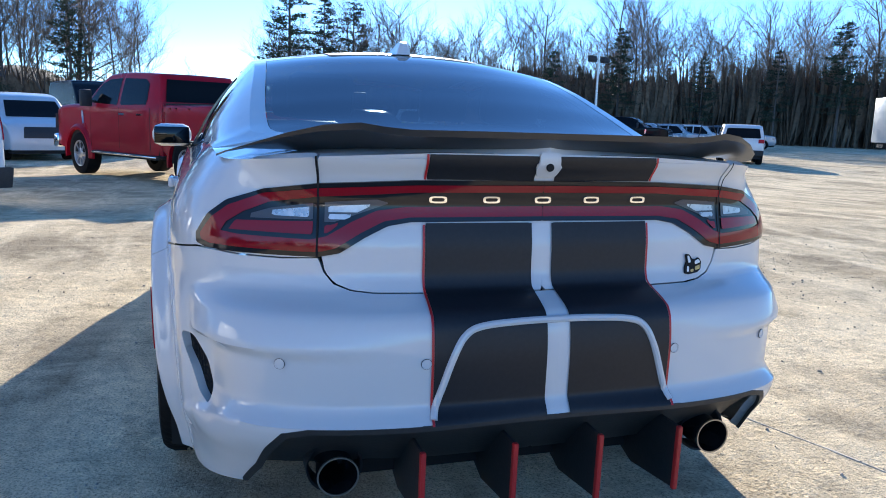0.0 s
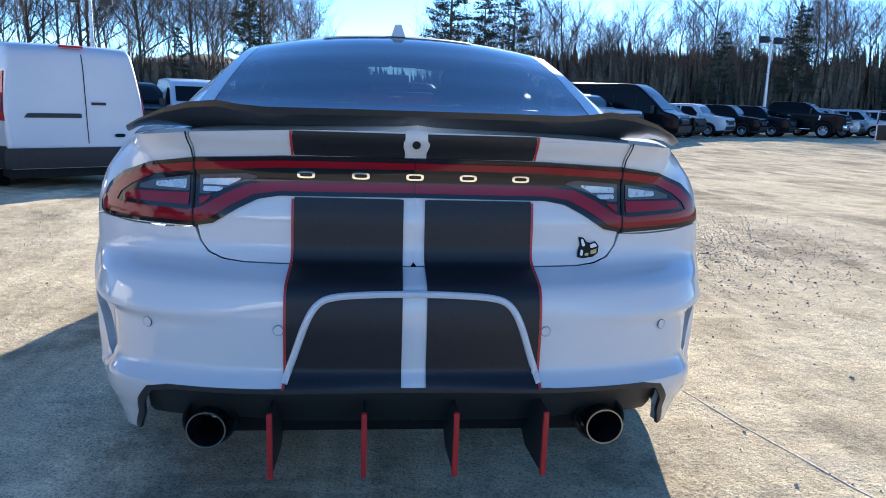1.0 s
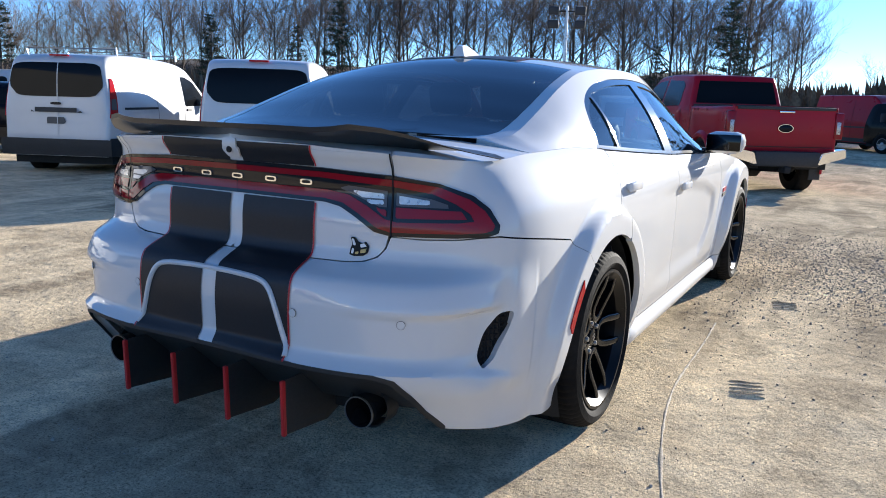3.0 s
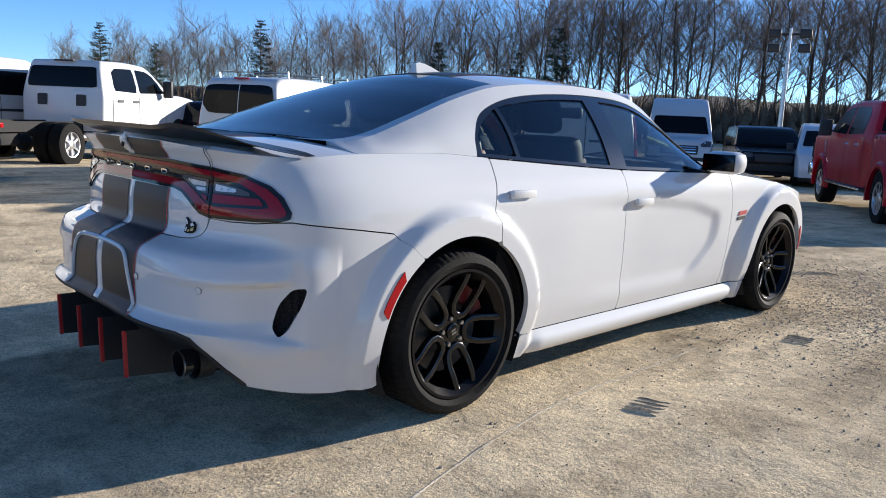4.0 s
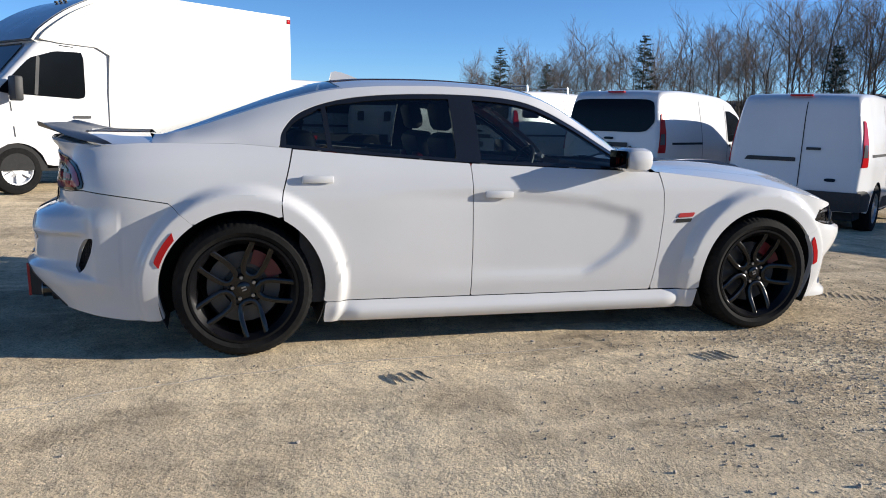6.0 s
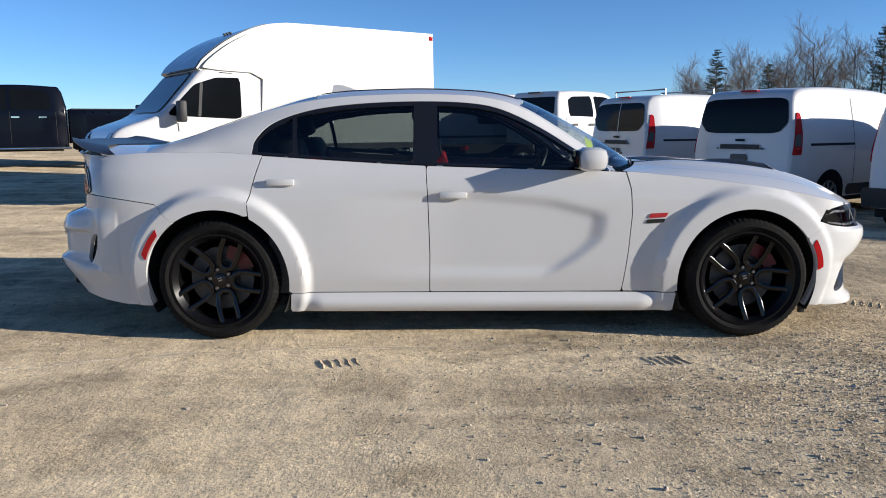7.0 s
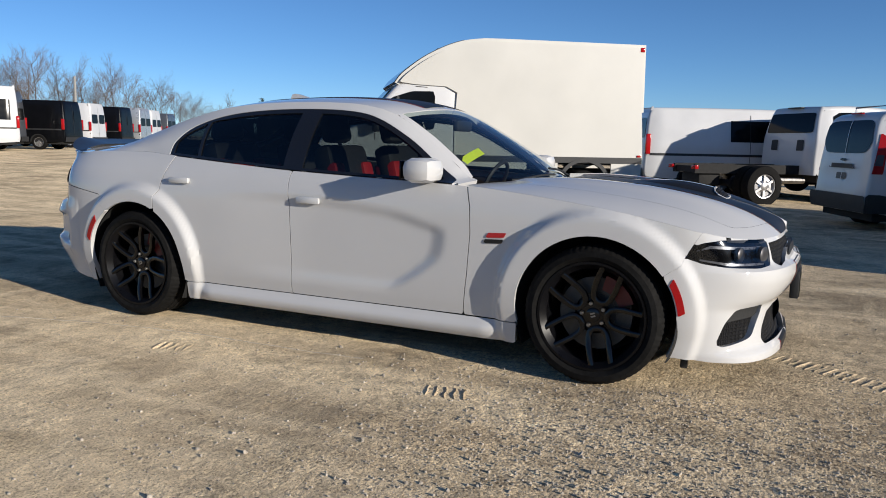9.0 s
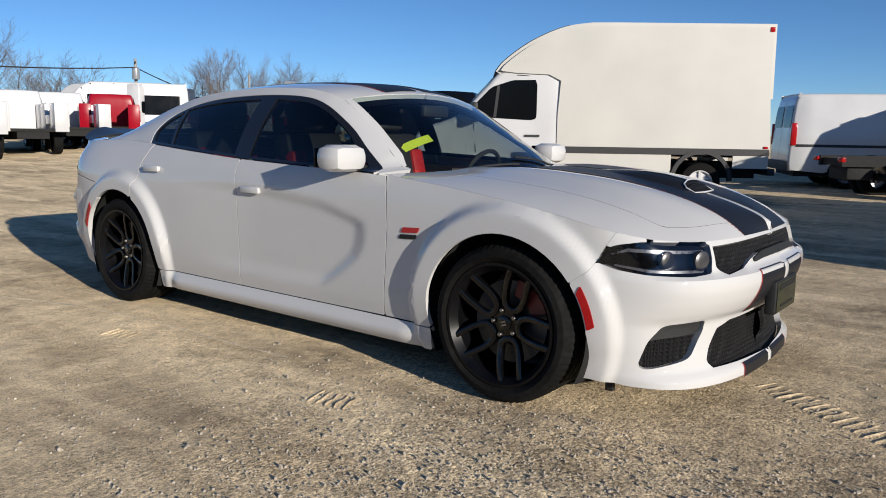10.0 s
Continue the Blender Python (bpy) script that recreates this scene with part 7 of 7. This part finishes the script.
mast(-14.6, 38.5, 7.0)
mast(27.5, 48.0, 6.5, 1)
pole = thing("power_pole", "weathered wooden power pole with transformer", "utility pole")
part("pole", lathe_bm([(0.15, 0.0), (0.10, 5.5), (0.0, 5.5)], 10, axis='Z'), mat("weathered_pole_wood", (0.34, 0.32, 0.29), 0.9, grain=0.3, grain_scale=20), pole)
part("crossarm", box_bm(-0.5, 0.5, -0.05, 0.05, 5.2, 5.3), V_TRIM, pole)
part("transformer", lathe_bm([(0.0, 0.0), (0.24, 0.0), (0.26, 0.08), (0.26, 0.75), (0.18, 0.85), (0.0, 0.86)], 16, axis='Z'), V_SILVER, pole).matrix_basis = pose(0.35, 0, 4.05)
pole.matrix_basis = pose(-26.9, -48.3, ground_z(-26.9, -48.3), 0, 0, 60)
for z, o in ((5.32, 0.0), (5.25, 0.6)):
    a, b = Vector((-26.9 + o * 0.5, -48.3 + o * 0.8, z)), Vector((8.0, -47.0, z + 1.5))
    c = Vector((-66.0, -82.0, z + 0.2))
    for e in (b, c):
        pts = [a.lerp(e, k / 14) - Vector((0, 0, 1.3 * 4 * (k / 14) * (1 - k / 14))) for k in range(15)]
        w = thing("power_cable", "thin black overhead power cable", "cable", "power cables")
        part("wire", tube_bm(pts, 0.022, 4), V_TRIM, w)

for x, y, h in ((-31.5, -41.5, 4.5),):
    p = thing("wooden_post", "tall weathered wooden post behind the vans", "pole", "wooden posts")
    part("pole", lathe_bm([(0.10, 0.0), (0.07, h), (0.0, h)], 10, axis='Z'), bpy.data.materials["weathered_pole_wood"], p)
    p.matrix_basis = pose(x, y, ground_z(x, y))

# ---- trees and woods ----
M_BARK = mat("grey_brown_bark", (0.115, 0.092, 0.074), 0.9, grain=0.35, grain_scale=12, stain=0.35, stain_scale=1.2, bump=0.4, bump_scale=18, vary=0.3)
M_TWIG = mat("thin_twigs", (0.15, 0.108, 0.079), 0.9, stain=0.3, stain_scale=0.6, vary=0.35)
M_NEEDLE = mat("pine_needles", (0.040, 0.055, 0.028), 0.8, grain=0.4, grain_scale=6, stain=0.4, stain_scale=1.0, vary=0.2)
M_BRUSH = mat("dry_undergrowth", (0.16, 0.112, 0.072), 0.95, grain=0.4, grain_scale=3, stain=0.5, stain_scale=0.25)


def bare_tree_meshes(seed, height, spread, forks):
    """Trunk with limbs, and a crown of twigs, as two meshes."""
    rng = random.Random(seed)
    trunk, crown = bmesh.new(), bmesh.new()

    def grow(p, d, length, r, level):
        n = (6, 5, 3, 2, 1)[level]
        pts, rad = [p], [r]
        q, dd = Vector(p), Vector(d)
        taper = (0.30, 0.25, 0.3, 0.4, 0.5)[level]
        for k in range(n):
            sway = (0.07, 0.14, 0.15, 0.14, 0.1)[level]
            dd = (dd + Vector((rng.gauss(0, sway), rng.gauss(0, sway), rng.gauss(0.05 if level else 0.02, sway * 0.6)))).normalized()
            q = q + dd * (length / n)
            pts.append(q.copy())
            rad.append(r * (1 - (1 - taper) * (k + 1) / n))
        tube_into(trunk if level < 2 else crown, pts, rad, (6, 4, 3, 3, 3)[level], cap=False)
        if level >= 4:
            return
        count = (forks + 3, 6, 5, 3)[level]
        for k in range(count):
            t = (0.24 + 0.76 * (k + rng.random() * 0.7) / count) if level == 0 else (0.15 + 0.85 * (k + rng.random()) / count)
            t = min(t, 0.999)
            i = int(t * n)
            base = pts[i].lerp(pts[i + 1], t * n - i)
            a = rng.random() * 2 * math.pi
            axis = Vector((math.cos(a), math.sin(a), 0))
            tilt = rng.uniform(0.40, 0.85) if level else rng.uniform(0.50, 1.0)
            nd = (dd * math.cos(tilt) + (axis - dd * axis.dot(dd)).normalized() * math.sin(tilt) + Vector((0, 0, (0.12, 0.22, 0.20, 0.12)[level]))).normalized()
            reach = (0.62 - 0.30 * t, 0.50, 0.50, 0.55)[level] * rng.uniform(0.75, 1.25)
            grow(base, nd, length * reach * (spread if level == 0 else 1.0), max((0.055, 0.030, 0.015, 0.009)[level], rad[i] * 0.52), level + 1)

    grow(Vector((0, 0, -0.3)), Vector((rng.gauss(0, 0.05), rng.gauss(0, 0.05), 1)), height * 0.86, height * 0.0090, 0)
    out = []
    for nm, bm, m in (("trunk", trunk, M_BARK), ("crown", crown, M_TWIG)):
        me = bpy.data.meshes.new(nm)
        bm.to_mesh(me)
        bm.free()
        me.materials.append(m)
        me.shade_smooth()
        out.append(me)
    return out


def pine_meshes(seed, height):
    rng = random.Random(seed)
    trunk = tube_bm([(0, 0, -0.3), (0.05, 0, height * 0.5), (0, 0.05, height)], [height * 0.013, height * 0.009, 0.02], 7)
    crown = bmesh.new()
    z = height * 0.28
    while z < height * 0.99:
        f = (z - height * 0.28) / (height * 0.72)
        reach = height * 0.20 * (1 - f) ** 0.7 * rng.uniform(0.6, 1.15) + 0.3
        for _ in range(rng.randint(3, 5)):
            a = rng.random() * 6.283
            d = Vector((math.cos(a), math.sin(a), rng.uniform(-0.1, 0.25)))
            tube_into(trunk, [Vector((0, 0, z)), Vector((0, 0, z)) + d * reach], [0.04, 0.012], 3, cap=False)
            n = int(10 + reach * 14)
            for k in range(n):
                t = rng.uniform(0.25, 1.05)
                c = Vector((0, 0, z)) + d * reach * t + Vector((rng.gauss(0, 0.18), rng.gauss(0, 0.18), rng.gauss(0.08, 0.10)))
                for _ in range(2):
                    u = Vector((rng.gauss(0, 1), rng.gauss(0, 1), rng.gauss(0.2, 0.5))).normalized() * rng.uniform(0.16, 0.34)
                    w = Vector((rng.gauss(0, 1), rng.gauss(0, 1), rng.gauss(0, 0.6))).normalized() * rng.uniform(0.05, 0.12)
                    v = [crown.verts.new(c + q) for q in (-w, w, u)]
                    crown.faces.new(v)
        z += rng.uniform(0.35, 0.75)
    out = []
    for nm, bm, m in (("trunk", trunk, M_BARK), ("crown", crown, M_NEEDLE)):
        me = bpy.data.meshes.new(nm)
        bm.to_mesh(me)
        bm.free()
        me.materials.append(m)
        out.append(me)
    return out


TREES = [bare_tree_meshes(11, 17, 1.0, 9), bare_tree_meshes(12, 19, 0.8, 10), bare_tree_meshes(13, 15, 1.15, 9), bare_tree_meshes(14, 20, 0.7, 11), bare_tree_meshes(15, 13, 1.1, 8), bare_tree_meshes(16, 18, 0.9, 10)]
PINES = [pine_meshes(21, 17), pine_meshes(22, 20), pine_meshes(23, 13)]


def plant(meshes, name, label, group, x, y, scale, turn):
    t = thing(name, label, "tree", group)
    t.matrix_basis = Matrix.Translation((x, y, ground_z(x, y) - 0.1)) @ pose(0, 0, 0, 0, 0, turn) @ Matrix.Diagonal((scale, scale, scale, 1))
    for nm, me in zip(("trunk", "crown"), meshes):
        o = new(nm, me)
        o.parent = t
    return t


wood = random.Random(5)
# edge of the woods, by bearing (degrees clockwise from +y) and distance
EDGE = [(-84, 300), (-76, 250), (-68, 195), (-60, 155), (-52, 125), (-44, 106), (-36, 96), (-28, 90), (-20, 86), (-10, 84), (0, 90), (10, 86), (20, 86), (30, 84), (40, 82), (50, 82), (62, 84)]


def edge_of(b):
    return interp(EDGE, b)


def in_gap(b):
    return -3.5 < b < 4.5


for ring in range(6):
    b = -84.0
    while b < 62:
        d = edge_of(b) + ring * 7 + wood.uniform(-2.5, 2.5)
        step = math.degrees(3.3 / d) * (1.0 + 0.28 * ring) * wood.uniform(0.7, 1.35)
        far = d > 150
        if in_gap(b):
            if ring == 3 and wood.random() < 0.6:
                plant(TREES[wood.randrange(6)], "bare_tree", "distant bare winter tree", "bare trees of the woods", d * 1.7 * math.sin(radians(b)), d * 1.7 * math.cos(radians(b)), wood.uniform(0.5, 0.7), wood.uniform(0, 360))
        else:
            if b < -73 and wood.random() < 0.55:
                b += step * 1.6
                continue
            s = (0.5 if b < -73 else 1.0) * wood.uniform(0.62, 0.92) * (0.9 if ring == 0 else 1.0) * (1.30 * (1.12 if -54 < b < -15 else 1.0) if b < -6 else (1.12 if b > 30 else 1.0))
            plant(TREES[wood.randrange(6)], "bare_tree", "leafless winter tree at the edge of the lot", "bare trees of the woods", d * math.sin(radians(b)), d * math.cos(radians(b)), s, wood.uniform(0, 360))
        b += step * (1.6 if far else 1.22 if -58 < b < -12 else 1.0)
for b, d, s, k in ((6.0, 80, 0.92, 1), (8.6, 83, 0.85, 0), (10.8, 88, 0.8, 1), (-9, 82, 0.8, 0), (-14, 80, 0.6, 2), (-38, 94, 0.8, 0), (-41, 98, 0.8, 2), (-47, 110, 0.75, 0), (-60, 150, 0.9, 1), (-67, 185, 0.9, 0), (-70.5, 200, 1.0, 1), (-72, 215, 0.8, 2),
                   (14, 92, 0.5, 2), (17, 90, 0.42, 0), (19.5, 94, 0.5, 2), (22, 90, 0.46, 0), (24, 93, 0.5, 2), (28, 90, 0.5, 0), (29.5, 88, 0.45, 2), (33, 88, 0.55, 2), (34.5, 90, 0.5, 0), (38.5, 86, 0.55, 2), (40, 88, 0.5, 0), (44, 86, 0.55, 2), (48, 85, 0.55, 0), (52, 84, 0.5, 2), (26, 80, 0.7, 2), (31, 80, 0.7, 0), (37, 78, 0.65, 2), (42, 78, 0.7, 2), (46, 78, 0.7, 0), (50, 76, 0.6, 2), (54, 77, 0.6, 1)):
    plant(PINES[k], "pine_tree", "dark green pine at the edge of the woods", "pines of the woods", d * math.sin(radians(b)), d * math.cos(radians(b)), s, wood.uniform(0, 360))
# bare trees beyond the van rows: stretches of bearing, count and size
for b0, b1, count, small, large in ((-160.0, -153.0, 10, 0.50, 0.62), (-147.0, -138.5, 15, 0.46, 0.60), (-138.5, -134.0, 8, 0.34, 0.48), (-134.0, -131.5, 5, 0.26, 0.36), (-131.5, -125.0, 8, 0.18, 0.28)):
    for k in range(count):
        b, d = b0 + (b1 - b0) * (k + wood.random()) / count, wood.uniform(98, 126)
        plant(TREES[wood.randrange(6)], "bare_tree", "leafless tree beyond the van rows", "bare trees behind the vans", d * math.sin(radians(b)), d * math.cos(radians(b)), wood.uniform(small, large), wood.uniform(0, 360))
for b, d, s in ((-129.0, 100, 0.36), (-128.2, 104, 0.30), (-131.4, 110, 0.28)):
    plant(PINES[0], "pine_tree", "dark green pine beyond the parked trucks", "pines of the woods", d * math.sin(radians(b)), d * math.cos(radians(b)), s, wood.uniform(0, 360))

# undergrowth at the foot of the woods: countless dry stems
bm_v, bm_f = [], []
for k in range(34000):
    b = wood.uniform(-84, 62)
    if in_gap(b) and wood.random() < 0.6:
        continue
    d = edge_of(b) + wood.uniform(-2, 30)
    x, y = d * math.sin(radians(b)), d * math.cos(radians(b))
    z = ground_z(x, y)
    big = d / 60
    h = wood.uniform(0.8, 4.2) * (0.7 + 0.5 * noise.noise((x * 0.06, y * 0.06, 0.0)) + 0.35) * (1.9 if b > 7 else 1.0)
    w = wood.uniform(0.015, 0.06) * big
    a = wood.random() * 3.14
    lx, ly = wood.gauss(0, 0.5), wood.gauss(0, 0.5)
    i = len(bm_v)
    bm_v += [(x - w * math.cos(a), y - w * math.sin(a), z - 0.2), (x + w * math.cos(a), y + w * math.sin(a), z - 0.2), (x + lx, y + ly, z + h), (x + lx * 1.4 + w * 6, y + ly, z + h * 0.7)]
    bm_f += [(i, i + 1, i + 2), (i + 1, i + 3, i + 2)]
me = bpy.data.meshes.new("undergrowth")
me.from_pydata(bm_v, [], bm_f)
me.materials.append(M_BRUSH)
tagged(new("undergrowth", me), "dry brown undergrowth along the foot of the woods", "undergrowth", kind="stuff")

# saplings: a dense screen of thin upright stems within the woods
sv, sf = [], []
for k in range(15000):
    b = wood.uniform(-70, 62)
    if -5 < b < 6:
        continue
    if b < 8 and wood.random() < 0.35:
        continue
    d = edge_of(b) + wood.uniform(1, 34)
    x, y = d * math.sin(radians(b)), d * math.cos(radians(b))
    z = ground_z(x, y)
    h = wood.uniform(2.2, 7.0) * (0.85 if 6 < b < 26 else 1.0)
    w = wood.uniform(0.014, 0.036) * d / 85
    lx, ly = wood.gauss(0, 0.5), wood.gauss(0, 0.5)
    i = len(sv)
    a = radians(b)
    cx, cy = math.cos(a) * w, -math.sin(a) * w
    sv += [(x - cx, y - cy, z - 0.2), (x + cx, y + cy, z - 0.2), (x + lx * 0.4, y + ly * 0.4, z + h * 0.6), (x + lx, y + ly, z + h)]
    sf += [(i, i + 1, i + 2), (i, i + 2, i + 3)]
    for _ in range(5):
        t = wood.uniform(0.2, 0.95)
        bx, by, bz = x + lx * t * 0.7, y + ly * t * 0.7, z + h * t
        ex, ez = wood.gauss(0, 1.0), wood.uniform(0.4, 1.5)
        j = len(sv)
        sv += [(bx, by, bz), (bx, by, bz + w * 1.3), (bx + math.cos(a) * ex, by - math.sin(a) * ex, bz + ez)]
        sf += [(j, j + 1, j + 2)]
me = bpy.data.meshes.new("saplings")
me.from_pydata(sv, [], sf)
me.materials.append(M_BRUSH)
tagged(new("saplings", me), "dense thin bare saplings within the woods", "saplings", kind="stuff")

# added brown rise that fills sky gaps between trunks, as dense far woods would
M_BACKDROP = mat("brown_woods_backdrop", (0.060, 0.045, 0.031), 0.95, grain=0.5, grain_scale=1.6, stain=0.5, stain_scale=0.12, bump=0.6, bump_scale=2.0)
rv, rf = [], []
_bs = np.linspace(-84, 62, 440)
for i, b in enumerate(_bs):
    low = sstep(-3.0, -12.0, b)
    for k, (out, up) in enumerate(((26, -0.3), (36, 0.45), (46, 0.8), (60, 1.0), (90, 0.9))):
        d = edge_of(b) + out
        x, y = d * math.sin(radians(b)), d * math.cos(radians(b))
        h = (7.6 + 2.2 * noise.noise((x * 0.03, y * 0.03, 2.0)) + 0.6 * noise.noise((x * 0.3, y * 0.3, 6.0))) * up * low * (1.25 if b > 12 else 1.0)
        rv.append((x, y, ground_z(x, y) + max(h, -0.3)))
for i in range(len(_bs) - 1):
    for k in range(4):
        rf.append((i * 5 + k, (i + 1) * 5 + k, (i + 1) * 5 + k + 1, i * 5 + k + 1))
me = bpy.data.meshes.new("wooded_bank")
me.from_pydata(rv, [], rf)
me.materials.append(M_BACKDROP)
me.shade_smooth()
tagged(new("wooded_bank", me), "added brown rise standing in for undergrowth and far woods", "bank", kind="structure")

# ---- loose stones, tyre prints and scrapes on the lot ----
M_STONE = mat("loose_gravel_stones", (0.42, 0.37, 0.30), 0.95, grain=0.4, grain_scale=60, stain=0.3, stain_scale=8)
stones = random.Random(9)
_ico = bmesh.new()
bmesh.ops.create_icosphere(_ico, subdivisions=1, radius=1.0)
_iv = [v.co.copy() for v in _ico.verts]
_if = [[v.index for v in f.verts] for f in _ico.faces]
_ico.free()
gv, gf = [], []


def stone(x, y, r):
    m = Euler((stones.random() * 6, stones.random() * 6, stones.random() * 6)).to_matrix()
    sx, sy, sz = r * stones.uniform(0.7, 1.3), r * stones.uniform(0.6, 1.1), r * stones.uniform(0.4, 0.8)
    i = len(gv)
    z = ground_top(x, y)
    for v in _iv:
        q = m @ Vector((v.x * sx, v.y * sy, v.z * sz))
        gv.append((x + q.x, y + q.y, z + q.z + r * 0.12))
    gf.extend([[i + k for k in f] for f in _if])


for k in range(22000):
    # thick ahead of and beside the front wheel, thin elsewhere
    if k < 14000:
        x, y = stones.gauss(2.0, 1.0), stones.gauss(2.5, 1.1)
    else:
        x, y = stones.uniform(-4.5, 5.5), stones.uniform(-5.5, 5.5)
    if abs(x) < 0.9 and abs(y) < 2.6:
        continue
    stone(x, y, abs(stones.gauss(0.0, 0.0036 if k < 14000 else 0.0022)) + 0.0016 + (0.006 if stones.random() < 0.014 else 0))
me = bpy.data.meshes.new("gravel")
me.from_pydata(gv, [], gf)
me.materials.append(M_STONE)
tagged(new("gravel", me), "loose grey and tan gravel stones on the lot", "gravel", kind="stuff")

M_DUST = mat("pale_dust", (0.60, 0.51, 0.385), 0.95, grain=0.35, grain_scale=90, stain=0.4, stain_scale=6, bump=0.5, bump_scale=100)


def tyre_print(x, y, turn, n=5, w=0.15, gap=0.046):
    root = thing("tyre_print", "patch of lugged tyre print pressed in dirt", "tyre mark", "tyre prints")
    for k in range(n):
        bm = bmesh.new()
        g = []
        for i in range(9):
            t = i / 8 - 0.5
            ww = 0.011 * (1 - (2 * t) ** 4 * 0.7)
            yy = (k - (n - 1) / 2) * gap + 0.02 * t + 0.003 * math.sin(9 * t + k)
            h = (0.0022 + 0.0028 * (0.5 + 0.5 * math.sin(7 * t + 2.3 * k))) * (1 - (2 * t) ** 6)
            g.append([bm.verts.new((t * w, yy - ww, -0.006)), bm.verts.new((t * w, yy - ww * 0.2, h)), bm.verts.new((t * w, yy + ww, -0.006))])
        for a, b in zip(g, g[1:]):
            for i in range(2):
                bm.faces.new((a[i], b[i], b[i + 1], a[i + 1]))
        part("ridge", bm, M_GROUND, root, angle=60)
    root.matrix_basis = pose(x, y, ground_top(x, y) + 0.0022, 0, 0, turn)


tyre_print(1.43, -0.77, 100 - 90)
tyre_print(1.41, 0.95, 100 - 90)
for k in range(9):
    tyre_print(-0.05 + 0.088 * k, 2.42 + 0.133 * k, -33.5, 3, 0.17, 0.053)


def scrape(points, width, label):
    M_DUST.node_tree.nodes["Principled BSDF"].inputs["Diffuse Roughness"].default_value = 0.3
    root = thing("scrape_line", label, "ground mark", "scrape lines")
    bm = bmesh.new()
    g = []
    pts = spline(points, 12)
    for i, (x, y) in enumerate(pts):
        a, b = pts[max(i - 1, 0)], pts[min(i + 1, len(pts) - 1)]
        d = math.hypot(b[0] - a[0], b[1] - a[1])
        nx, ny = -(b[1] - a[1]) / d, (b[0] - a[0]) / d
        w = width * (0.3 + 1.2 * abs(noise.noise((x * 9, y * 9, 1.0))))
        z = ground_top(x, y)
        g.append([bm.verts.new((x + nx * w * k, y + ny * w * k, z + h)) for k, h in ((-1, -0.008), (-0.4, 0.0016), (0.3, 0.0022), (1, -0.008))])
    for a, b in zip(g, g[1:]):
        for k in range(3):
            bm.faces.new((a[k], b[k], b[k + 1], a[k + 1]))
    part("ridge", bm, M_DUST, root, angle=70)


scrape([(1.90, -3.6), (1.60, -2.75), (1.37, -2.05), (1.22, -1.45), (1.14, -0.9), (1.12, -0.2), (1.10, 0.3)], 0.020, "pale scrape line in the dirt beside the car")
